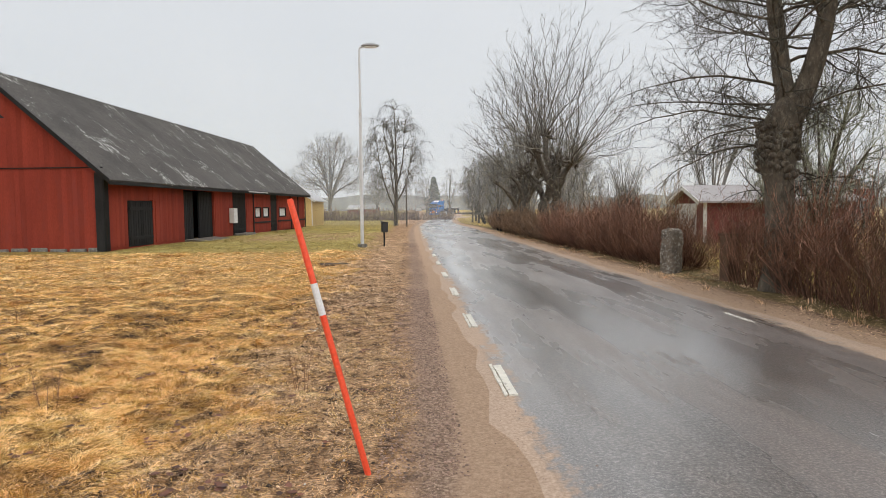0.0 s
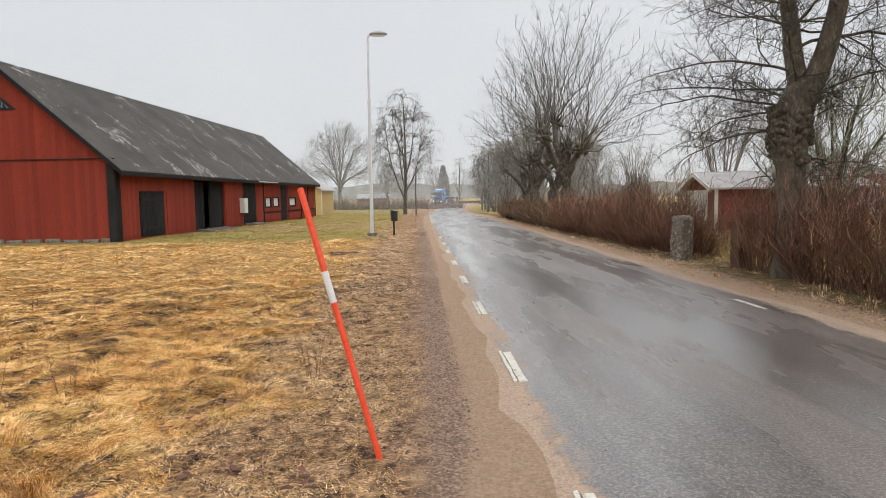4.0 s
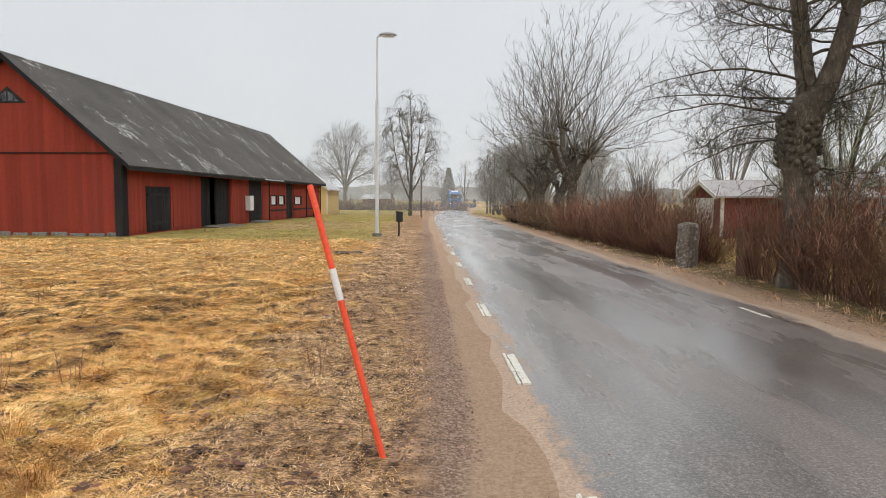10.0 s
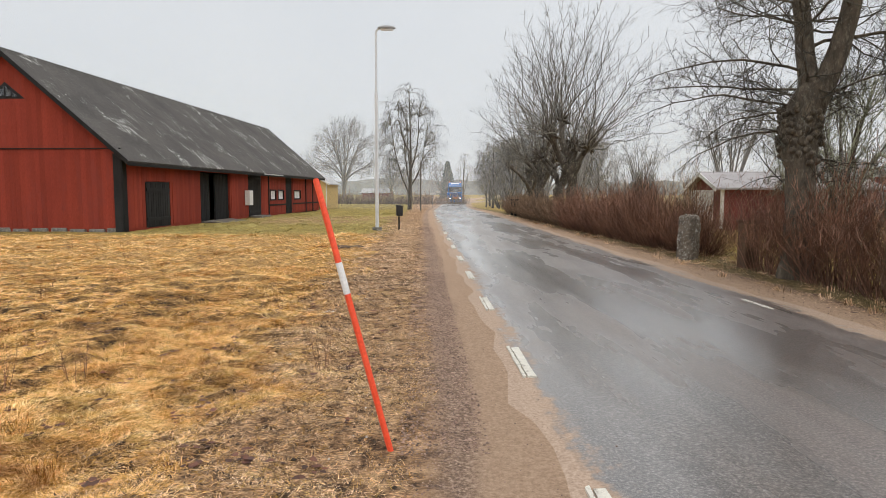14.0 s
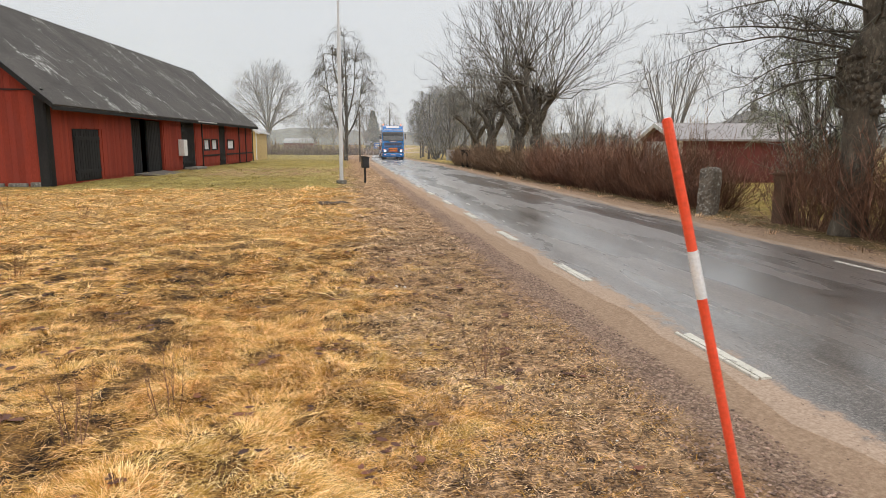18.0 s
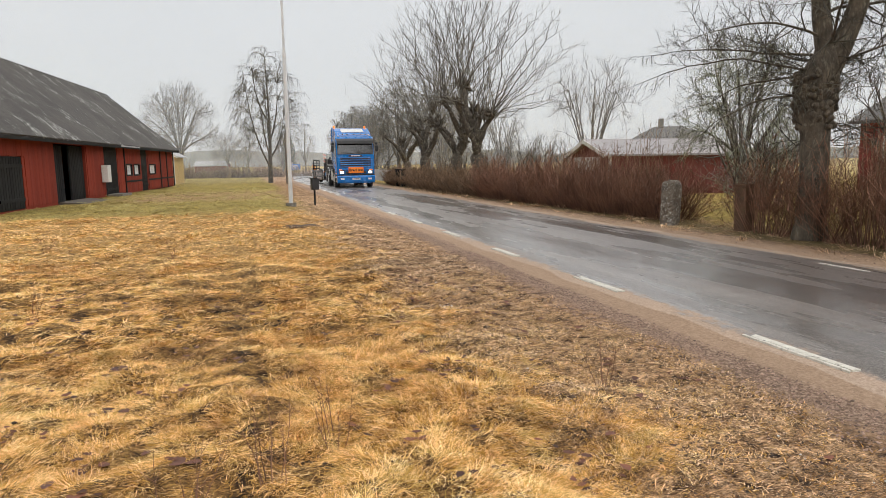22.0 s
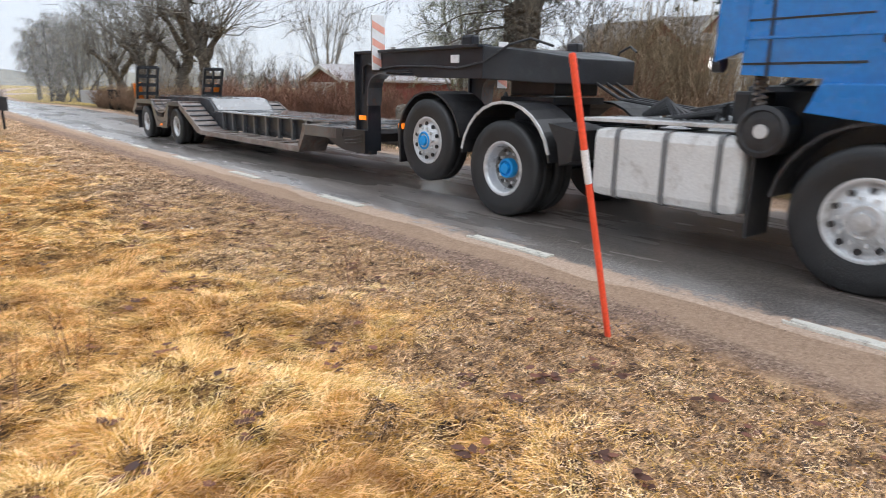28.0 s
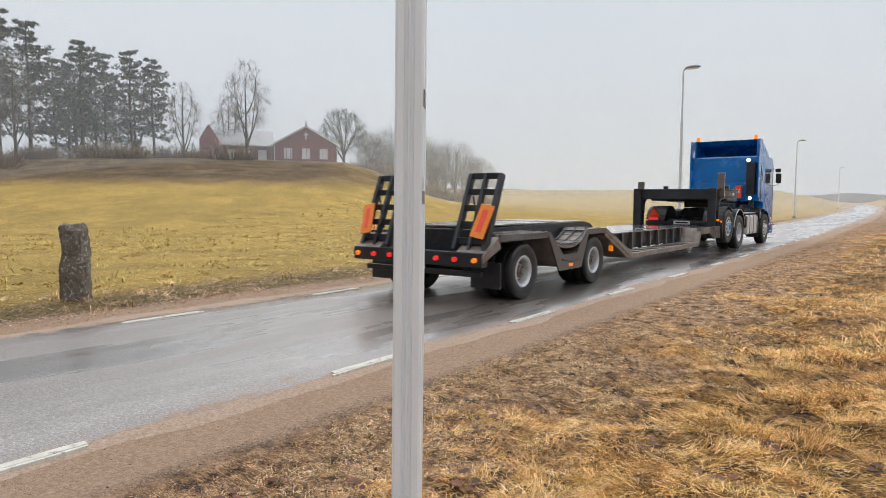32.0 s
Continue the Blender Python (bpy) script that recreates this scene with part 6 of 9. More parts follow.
def blades(rng, x, y, length, height, width, turn):
    """Bent grass blades: flat strips that rise and fall over to a point."""
    n = len(x)
    z = ground_at(x, y)
    dx, dy = np.cos(turn), np.sin(turn)
    verts = np.zeros((n, 5, 3))
    curve = rng.uniform(-0.75, 0.75, n)
    droop = rng.uniform(0.45, 0.95, n)
    tilt = width * rng.uniform(-0.6, 0.6, n)
    for i, f, w in ((0, 0.0, 0.8), (1, 0.5, 1.0), (2, 1.0, 0.0)):
        px = x + length * f * (dx - dy * curve * f)
        py = y + length * f * (dy + dx * curve * f)
        pz = z - 0.008 + height * np.sin(math.pi * f * droop)
        for k, sg in ((0, -0.5), (1, 0.5)):
            if i < 2 or k == 0:
                verts[:, 2 * i + k, 0] = px - sg * dy * width * w
                verts[:, 2 * i + k, 1] = py + sg * dx * width * w
                verts[:, 2 * i + k, 2] = pz + (tilt if k else 0)
    base = 5 * np.arange(n)[:, None]
    tris = np.concatenate([base + np.array([[0, 1, 2]]), base + np.array([[1, 3, 2]]), base + np.array([[2, 3, 4]])])
    return verts.reshape(-1, 3), tris


def flow(x, y):
    """The way in which the dead grass has been laid, in swirls."""
    return 2.6 * np.sin(0.9 * x + 0.5 * np.sin(1.3 * y)) + 2.2 * np.sin(0.7 * y + 1.1 * np.sin(0.8 * x)) + 1.2 * np.sin(2.9 * x - 2.1 * y)


def patch_noise(x, y):
    return 0.5 + 0.25 * np.sin(2.3 * x + 1.7 * np.sin(1.9 * y)) + 0.25 * np.sin(2.9 * y + 1.4 * np.sin(2.2 * x + 1))


def tussocks(name, label, seed, x0, x1, y0, y1, tufts, per, length, height, width, material, size=0.10, upright=0.25, fade=0.0):
    """Tufts of grass, each combed its own way, close together but for bare gaps."""
    rng = np.random.RandomState(seed)
    cx, cy = rng.uniform(x0, x1, tufts), rng.uniform(y0, y1, tufts)
    gap = 0.5 * patch_noise(cx * 2.1 + 3, cy * 2.1) + 0.5 * patch_noise(cx * 5.3, cy * 5.3 + 2)
    ok = rng.rand(tufts) < np.clip(gap * 4.0 - 1.05, 0.03, 1)
    ok &= (np.abs(cx + 4.05 + 0.08 * np.sin(cy * 1.3)) > 0.13) | (rng.rand(tufts) < 0.2)
    if fade:
        ok &= rng.rand(tufts) < ss(x1, x1 - fade, cx + 0.35 * np.sin(cy * 1.7) + 0.25 * np.sin(cy * 4.3))
    cx, cy = cx[ok], cy[ok]
    k = len(cx)
    way = flow(cx, cy) + rng.normal(0, 0.9, k)
    rad = rng.uniform(0.5, 1.4, k) * size
    tall = rng.uniform(0.45, 1.25, k) + (rng.rand(k) < 0.12) * rng.uniform(0.4, 0.9, k)
    tall = tall * (1 + 0.45 * ss(-3.95, -3.7, cx) * ss(-2.5, -2.8, cx))
    stand = rng.rand(k) < upright
    which = np.repeat(np.arange(k), per)
    n = len(which)
    ox, oy = rng.normal(0, 0.6, n) * rad[which], rng.normal(0, 0.6, n) * rad[which]
    x, y = cx[which] + ox, cy[which] + oy
    x = x + road_x(y)
    vx = np.cos(way)[which] * 0.9 + 0.7 * ox / rad[which] + rng.normal(0, 0.22, n)
    vy = np.sin(way)[which] * 0.9 + 0.7 * oy / rad[which] + rng.normal(0, 0.22, n)
    ln = rng.uniform(0.5, 1.2, n) * length * np.where(stand, 0.6, 1.0)[which] * (0.6 + 0.4 * tall[which])
    ht = rng.uniform(0.3, 1.2, n) * height * tall[which] * np.where(stand, 1.7, 1.0)[which]
    v, f = blades(rng, x, y, ln, ht, rng.uniform(0.6, 1.4, n) * width, np.arctan2(vy, vx))
    tagged(new(name, fast_mesh(name, v, f, material)), label, "grass", kind="stuff")


def litter_bits(name, label, seed, x0, x1, y0, y1, count, length, width, material, fade0=0.3, fade1=0.3):
    """Trodden scraps of dead grass that lie every way, thinning out at both sides."""
    rng = np.random.RandomState(seed)
    x, y = rng.uniform(x0, x1, count), rng.uniform(y0, y1, count)
    wob = 0.16 * np.sin(y * 1.3) + 0.1 * np.sin(y * 3.7 + 1) + 0.06 * np.sin(y * 9.1)
    ok = rng.rand(count) < ss(x0, x0 + fade0, x + wob) * ss(x1, x1 - fade1, x + wob) * np.clip(0.35 + patch_noise(x * 3, y * 3), 0, 1)
    x, y = x[ok], y[ok]
    n = len(x)
    z = ground_at(x + road_x(y), y) + rng.uniform(-0.004, 0.012, n)
    a, ln, w = rng.uniform(0, 6.2832, n), rng.uniform(0.4, 1.3, n) * length, rng.uniform(0.6, 1.5, n) * width
    dx, dy = np.cos(a), np.sin(a)
    v = np.zeros((n, 3, 3))
    v[:, 0] = np.stack([x + road_x(y) - dy * w, y + dx * w, z], -1)
    v[:, 1] = np.stack([x + road_x(y) + dy * w, y - dx * w, z + rng.uniform(-0.5, 0.5, n) * w], -1)
    v[:, 2] = np.stack([x + road_x(y) + dx * ln, y + dy * ln, z + rng.uniform(-0.3, 0.45, n) * ln], -1)
    tagged(new(name, fast_mesh(name, v.reshape(-1, 3), np.arange(3 * n).reshape(n, 3), material)), label, "grass", kind="stuff")


def build_grass():
    tussocks("dry_grass", "matted straw-coloured tussocks of last year's grass", 1, -6.2, -1.6, -1.6, 5.4, 4200, 140, 0.105, 0.024, 0.0023, "straw", 0.10, 0.12, 1.3)
    tussocks("dry_grass", "matted straw-coloured tussocks on the meadow", 2, -9.5, -1.7, 5.4, 11, 3200, 44, 0.16, 0.028, 0.0048, "straw", 0.125, 0.12, 1.3)
    tussocks("dry_grass", "matted straw-coloured tussocks on the meadow", 3, -17, -1.9, 11, 21, 3700, 22, 0.20, 0.032, 0.011, "straw", 0.18, 0.12, 0.6)
    tussocks("dry_grass", "matted straw-coloured tussocks on the meadow", 12, -14, -6.2, -1, 11, 2400, 24, 0.19, 0.032, 0.009, "straw", 0.16, 0.12)
    tussocks("dry_grass", "tufted straw-coloured grass along the verge", 4, -5.2, -1.35, -8, -1.6, 2300, 90, 0.105, 0.025, 0.0026, "straw", 0.10, 0.14, 1.3)
    tussocks("dry_grass", "tufted straw-coloured grass along the verge", 5, -7.0, -1.3, -40, -15, 1700, 14, 0.2, 0.035, 0.011, "straw", 0.18, 0.15, 0.7)
    tussocks("dry_grass", "tufted straw-coloured grass along the verge", 16, -6.0, -1.25, -15, -8, 1700, 36, 0.12, 0.03, 0.0055, "straw", 0.12, 0.12, 1.2)
    tussocks("dry_grass", "matted straw-coloured tussocks on the meadow", 18, -11.5, -4.9, -15, -1.0, 3000, 26, 0.16, 0.03, 0.007, "straw", 0.14, 0.12, 1.2)
    tussocks("verge_tufts", "scattered small tufts of dead grass on trodden ground", 13, -2.5, -0.85, -8, 12, 900, 34, 0.06, 0.016, 0.0028, "short", 0.06, 0.3, 0.3)
    litter_bits("trodden_grass", "trodden scraps of brown dead grass", 6, -3.1, -0.72, -9, 8, 215000, 0.04, 0.0016, "short", 0.9, 0.3)
    litter_bits("straw_scraps", "pale broken straw on the trodden ground", 61, -2.9, -0.72, -9, 8, 60000, 0.05, 0.002, "straw", 0.6, 0.3)
    litter_bits("dark_scraps", "dark rotted scraps on the trodden ground", 62, -3.1, -0.72, -9, 10, 70000, 0.035, 0.0035, "soil_crumb", 0.6, 0.3)
    litter_bits("trodden_grass", "trodden scraps of brown dead grass", 7, -3.1, -0.75, 8, 30, 60000, 0.08, 0.0055, "short", 0.9, 0.35)
    litter_bits("trodden_grass", "trodden scraps of brown dead grass", 17, -4.5, -0.75, -26, -9, 40000, 0.07, 0.004, "short", 1.5, 0.35)
    litter_bits("grass_scraps", "loose dry scraps between the tussocks", 14, -7.2, -1.2, -4, 6, 110000, 0.06, 0.0016, "straw", 0.3, 0.9)
    litter_bits("verge_litter", "dead grass and leaf scraps under the hedge", 15, 4.5, 6.8, -16, 34, 60000, 0.07, 0.004, "short", 0.25, 0.4)
    tussocks("verge_grass", "thin dead grass along the far road edge", 8, 4.6, 6.6, -26, 40, 900, 26, 0.14, 0.055, 0.007, "short", 0.1, 0.4)
    tussocks("meadow_grass", "yellow-green winter grass on the open field", 9, 6.2, 26, -34, 0, 2600, 12, 0.2, 0.06, 0.016, "meadow", 0.2, 0.4)
    tussocks("lawn_grass", "yellow-green lawn behind the hedge", 10, 6.4, 17, 0, 34, 1100, 12, 0.16, 0.05, 0.016, "lawn", 0.2, 0.4)
    tussocks("lawn_grass", "greenish short grass in front of the barn", 11, -13, -2.6, 20.5, 45, 1500, 12, 0.16, 0.04, 0.018, "lawn", 0.22, 0.4)


build_grass()


def scatter_stones(name, label, seed, zones, material):
    """Pebbles as little uneven lumps."""
    rng = np.random.RandomState(seed)
    base = np.array([(1, 0, 0), (-1, 0, 0), (0, 1, 0), (0, -1, 0), (0, 0, 1), (0, 0, -1)], float)
    tri = np.array([(0, 2, 4), (2, 1, 4), (1, 3, 4), (3, 0, 4), (2, 0, 5), (1, 2, 5), (3, 1, 5), (0, 3, 5)])
    vs, fs, off = [], [], 0
    for x0, x1, y0, y1, n, r0, r1 in zones:
        x, y = rng.uniform(x0, x1, n), rng.uniform(y0, y1, n)
        x = x + road_x(y)
        r = rng.uniform(r0, r1, n) * rng.uniform(0.5, 1.4, n)
        z = np.maximum(ground_at(x, y), np.where((x > -0.15) & (x < 4.2), 0.0, -9)) + r * 0.25
        a = rng.uniform(0, 6.28, n)
        v = base[None] * (rng.uniform(0.7, 1.2, (n, 6, 1)) * r[:, None, None] * np.array([1, 0.85, 0.6]))
        c, s = np.cos(a)[:, None], np.sin(a)[:, None]
        v = np.stack([v[..., 0] * c - v[..., 1] * s, v[..., 0] * s + v[..., 1] * c, v[..., 2]], -1) + np.stack([x, y, z], -1)[:, None]
        vs.append(v.reshape(-1, 3))
        fs.append((tri[None] + (off + 6 * np.arange(n))[:, None, None]).reshape(-1, 3))
        off += 6 * n
    tagged(new(name, fast_mesh(name, np.concatenate(vs), np.concatenate(fs), material)), label, "gravel", kind="stuff")


scatter_stones("gravel", "reddish-brown gravel on the road shoulder", 31, [(-0.98, -0.42, 1.5, 10, 9000, 0.004, 0.012), (-0.98, -0.62, -10, 1.5, 3800, 0.003, 0.009), (-1.0, -0.35, 10, 26, 3000, 0.007, 0.014), (-0.45, 0.12, -10, 10, 2600, 0.002, 0.006), (-2.3, -0.9, -8, 10, 1500, 0.003, 0.009), (4.3, 5.0, -14, 20, 3000, 0.006, 0.014), (0.1, 4.2, -3, 9, 500, 0.003, 0.008)], "pebble")


def scatter_leaves():
    """Withered leaves lying in the grass."""
    rng = np.random.RandomState(77)
    n = 1300
    k = rng.randint(0, 300, n)
    x, y = rng.uniform(-6.5, -1.1, 300)[k] + rng.normal(0, 0.04, n), rng.uniform(-6, 8, 300)[k] + rng.normal(0, 0.04, n)
    more = 360
    x, y = np.concatenate([x, rng.uniform(4.5, 6.6, more)]), np.concatenate([y, rng.uniform(-8, 20, more)])
    n += more
    z = ground_at(x, y) + rng.uniform(0.005, 0.05, n)
    s, a = rng.uniform(0.015, 0.042, n), rng.uniform(0, 6.28, n)
    out = [(-1, 0, 0.25), (-0.35, -0.6, 0.0), (0.5, -0.55, 0.15), (1.1, 0.05, 0.3), (0.45, 0.6, 0.05), (-0.4, 0.55, 0.2)]
    v = np.array(out)[None] * s[:, None, None] * np.concatenate([np.ones((n, 1, 2)), rng.uniform(-1, 1.5, (n, 1, 1))], -1)
    c, sn = np.cos(a)[:, None], np.sin(a)[:, None]
    v = np.stack([v[..., 0] * c - v[..., 1] * sn, v[..., 0] * sn + v[..., 1] * c, v[..., 2]], -1) + np.stack([x, y, z], -1)[:, None]
    f = np.arange(6 * n).reshape(n, 6)
    tagged(new("fallen_leaves", fast_mesh("fallen_leaves", v.reshape(-1, 3), f, "leaf")), "dark withered leaves lying in the grass", "leaves", kind="stuff")


scatter_leaves()

scatter_stones("soil_crumbs", "dark crumbs of turned soil and matted turf", 32, [(-2.6, -0.9, -9, 12, 1500, 0.005, 0.014), (-7.0, -1.5, -3, 9, 700, 0.008, 0.022), (-4.5, -1.2, -9, -2, 400, 0.01, 0.026)], "soil_crumb")

tussocks("green_weed", "small fresh green weed on the road shoulder", 21, -1.12, -1.02, -2.64, -2.55, 14, 12, 0.05, 0.03, 0.008, "sprout", 0.035, 0.5)
scatter_stones("pale_pebbles", "a few pale stones in the trodden grass", 33, [(-2.12, -1.95, 5.95, 6.25, 9, 0.012, 0.024), (-1.5, -1.1, -2.0, 3.0, 14, 0.006, 0.013), (-2.4, -1.2, 3.0, 8.0, 16, 0.006, 0.014)], "plate_white")


# ---- houses and distance ----
def window_at(owner, m, w, h, bars=1, frame_mat="white", pane="screen"):
    """A framed window in the plane y = 0 of the pose m, looking along -y."""
    win = part("window", ring_frame(B(), -w / 2 - 0.08, w / 2 + 0.08, -h / 2 - 0.08, h / 2 + 0.08, 0.11, -0.05, 0.02), frame_mat, owner)
    win.matrix_basis = m
    for k in range(bars):
        x = -w / 2 + w * (k + 1) / (bars + 1)
        part("mullion", bx(B(), x - 0.03, x + 0.03, -0.035, 0.0, -h / 2, h / 2), frame_mat, win)
    part("transom", bx(B(), -w / 2, w / 2, -0.03, 0.0, h * 0.16, h * 0.16 + 0.04), frame_mat, win)
    part("pane", bx(B(), -w / 2 + 0.03, w / 2 - 0.03, -0.012, -0.004, -h / 2 + 0.03, h / 2 - 0.03), pane, win)
    return win


def gabled(name, label, category, m, w, d, eave, ridge, wall, roof, trim="white", over=0.35, boards=0.0):
    """A house with its gable in the plane y = 0, looking along -y; it runs d metres along +y."""
    o = tagged(empty(name, m), label, category)
    body = [(-w / 2, -0.4), (w / 2, -0.4), (w / 2, eave), (0, ridge), (-w / 2, eave)]
    part("front_gable", prism(B(), body, 0, 0.15, "y"), wall, o)
    part("rear_gable", prism(B(), body, d - 0.15, d, "y"), wall, o)
    slope = (ridge - eave) / (w / 2)
    for s in (1, -1):
        part("side_wall", bx(B(), min(s * w / 2, s * (w / 2 - 0.15)), max(s * w / 2, s * (w / 2 - 0.15)), 0.15, d - 0.15, -0.4, eave), wall, o)
        poly = [(s * (w / 2 + over), eave - slope * over), (s * (w / 2 + over), eave - slope * over + 0.1), (0, ridge + 0.12), (0, ridge + 0.02)]
        part("roof_slope", prism(B(), poly, -over, d + over, "y"), roof, o)
        part("barge_board", prism(B(), [(s * (w / 2 + over), eave - slope * over - 0.1), (s * (w / 2 + over), eave - slope * over + 0.12), (0, ridge + 0.15), (0, ridge - 0.08)], -over - 0.04, -over, "y"), trim, o)
        part("corner_board", bx(B(), s * w / 2 - 0.07, s * w / 2 + 0.02 if s > 0 else s * w / 2 + 0.07, -0.025, 0.0, 0, eave) if s > 0 else bx(B(), -w / 2 - 0.02, -w / 2 + 0.07, -0.025, 0.0, 0, eave), trim, o)
    part("ridge_cap", prism(B(), [(-0.2, ridge + 0.02), (0, ridge + 0.17), (0.2, ridge + 0.02)], -over, d + over, "y"), roof, o)
    if boards:
        strip = None
        x = -w / 2 + boards
        while x < w / 2 - 0.05:
            top = eave + slope * (w / 2 - abs(x)) - 0.15
            mm = Matrix.Translation((x, 0, 0)) @ Matrix.Diagonal((1, 1, top, 1))
            if strip is None:
                strip = part("cover_strip", bx(B(), -0.03, 0.03, -0.022, 0.0, 0, 1), wall, o)
                strip.matrix_basis = mm
            else:
                sharing("cover_strip", strip, mm, o)
            x += boards
    return o


def at_ground(x, y, turn, lift=0.0):
    return pose(x, y, float(ground_at(x, y)) + lift, 0, 0, turn)


def build_houses():
    # red outbuilding with white doors in its gable, ridge away from the road
    o = gabled("outbuilding", "low red timber outbuilding with white gable doors and tin roof", "outbuilding", at_ground(14.9, 33.0, -100.2), 6.3, 7.2, 2.15, 2.9, "shed_red", "dull_tin")
    for k in range(3):
        x = -2.7 + 1.5 * k
        dr = part("gable_door", bx(B(), x, x + 1.46, -0.04, 0.0, 0.0, 2.05, 0.01), "white", o)
        for j in range(6):
            part("door_strip", bx(B(), x + 0.12 + 0.24 * j, x + 0.14 + 0.24 * j, -0.048, -0.04, 0.05, 2.0), "tin", dr)
    part("side_corner_board", bx(B(), 3.15, 3.175, 0.0, 0.14, 0, 2.1), "white", o)
    strip = None
    for k in range(17):
        mm = pose(3.15, 0.4 + 0.42 * k, 0)
        if strip is None:
            strip = part("cover_strip", bx(B(), 0, 0.022, -0.03, 0.03, 0, 2.1), "shed_red", o)
            strip.matrix_basis = mm
        else:
            sharing("cover_strip", strip, mm, o)
    for yy in np.arange(0.0, 7.4, 0.6):
        part("roof_seam", bar(B(), (3.48, yy, 2.16), (0.02, yy, 3.0), 0.03, 0.04), "dull_tin", o)
    # hipped house behind it
    h = tagged(empty("hipped_house", at_ground(41, 61.5, -35)), "house with a dark hipped tile roof and a chimney", "house")
    part("wall", bx(B(), -5, 5, 0, 8, -0.4, 3.2), "red", h)
    roof = bmesh.new()
    a = [(-5.4, -0.4, 3.15), (5.4, -0.4, 3.15), (5.4, 8.4, 3.15), (-5.4, 8.4, 3.15), (-1.6, 4, 5.3), (1.6, 4, 5.3)]
    vs = [roof.verts.new(q) for q in a]
    for f in ((0, 1, 5, 4), (1, 2, 5), (2, 3, 4, 5), (3, 0, 4), (3, 2, 1, 0)):
        roof.faces.new([vs[i] for i in f])
    part("roof", roof, "tile", h)
    part("chimney", bx(B(), -1.2, -0.6, 3.6, 4.3, 4.6, 6.2, 0.02), "stone", h)
    # red house with a small gabled bay
    rh = tagged(empty("red_house", at_ground(29, 18.2, 90)), "red timber house with white window frames and dark tile roof", "house")
    # local x runs along the road side (+y of the world), local -y looks away from the road
    part("wall", bx(B(), 0, 9.6, -7.5, 0, -0.4, 3.7), "church_red", rh)
    part("roof_slope", prism(B(), [(0.45, 3.45), (0.45, 3.6), (-3.75, 5.9), (-3.75, 5.75)], -0.4, 10.0, "x"), "tile", rh)
    part("roof_slope", prism(B(), [(-7.95, 3.45), (-7.95, 3.6), (-3.75, 5.9), (-3.75, 5.75)], -0.4, 10.0, "x"), "tile", rh)
    for x in (0.0, 9.5):
        part("gable", prism(B(), [(0, 3.7), (-7.5, 3.7), (-3.75, 5.75)], x, x + 0.1, "x"), "church_red", rh)
    bay = part("bay", prism(B(), [(0.3, -0.4), (2.9, -0.4), (2.9, 4.0), (1.6, 5.25), (0.3, 4.0)], 0.0, 1.0, "y"), "church_red", rh)
    for s in (1, -1):
        part("bay_roof", prism(B(), [(1.6 + s * 1.75, 3.85), (1.6 + s * 1.75, 3.98), (1.6, 5.48), (1.6, 5.35)], -2.5, 1.3, "y"), "tile", bay)
        part("bay_barge_board", prism(B(), [(1.6 + s * 1.75, 3.78), (1.6 + s * 1.75, 4.0), (1.6, 5.5), (1.6, 5.28)], 1.3, 1.36, "y"), "white", bay)
    window_at(rh, pose(1.6, 1.0, 3.9, 0, 0, 180), 0.7, 0.9)
    window_at(rh, pose(1.6, 1.0, 1.7, 0, 0, 180), 1.1, 1.3, 2)
    for x in (5.0, 7.6):
        window_at(rh, pose(x, 0.0, 2.1, 0, 0, 180), 1.0, 1.3, 1)
    # white house with a faded red tin roof
    wh = gabled("white_house", "white rendered house with a faded red tin roof", "house", at_ground(20.0, 8.5, -90), 8.2, 9.0, 3.9, 7.6, "render", "pink_tin", "white")
    ver = part("veranda", bx(B(), -0.6, 3.5, -1.7, 0, -0.4, 3.6, 0.01), "render", wh)
    part("veranda_roof", prism(B(), [(-2.0, 3.75), (-2.0, 3.85), (0.05, 6.0), (0.05, 5.85)], -0.9, 3.8, "x"), "pink_tin", ver)
    for k in range(10):
        part("roof_seam", bar(B(), (-0.85 + 0.5 * k, -2.0, 3.87), (-0.85 + 0.5 * k, 0.03, 6.02), 0.03, 0.05), "pink_tin", ver)
    part("gutter", rod(B(), (-0.9, -2.05, 3.72), (3.8, -2.05, 3.72), 0.06, 8), "white", ver)
    window_at(wh, pose(-2.0, 0, 2.3), 1.3, 1.7, 2, "white", "grey_pane")
    window_at(wh, pose(-3.3, 0, 2.3), 0.6, 1.7, 0, "white", "grey_pane")
    window_at(wh, pose(0.7, -1.7, 2.2), 1.5, 1.7, 2, "tin", "grey_pane")
    window_at(wh, pose(2.6, -1.7, 2.2), 1.2, 1.7, 2, "tin", "grey_pane")
    window_at(wh, pose(-1.4, 0, 5.0), 0.9, 1.1, 1)
    # garden shed beyond
    gabled("garden_shed", "small red garden shed with a pale gable", "shed", at_ground(27.0, 3.6, -90), 2.4, 4.0, 2.4, 3.2, "white", "tin")
    gabled("garden_shed", "low red shed behind the shrubs", "shed", at_ground(24.6, -1.4, 0), 3.0, 4.2, 1.5, 2.0, "red", "tin")
    # yellow building behind the barn
    yb = gabled("yellow_house", "yellow timber house with grey roof behind the barn", "house", at_ground(-14.2, 64.5, 0), 7.2, 9.0, 2.7, 4.9, "yellow", "tin", boards=0.4)
    window_at(yb, pose(1.8, 0, 1.4), 0.9, 1.1)
    # far red roofs in the mist
    gabled("far_house", "distant red house in the mist", "house", at_ground(-9.0, 172, 80), 5, 7.5, 1.7, 2.7, "church_red", "tin")
    # chapel on its knoll
    a = radians(130.75)
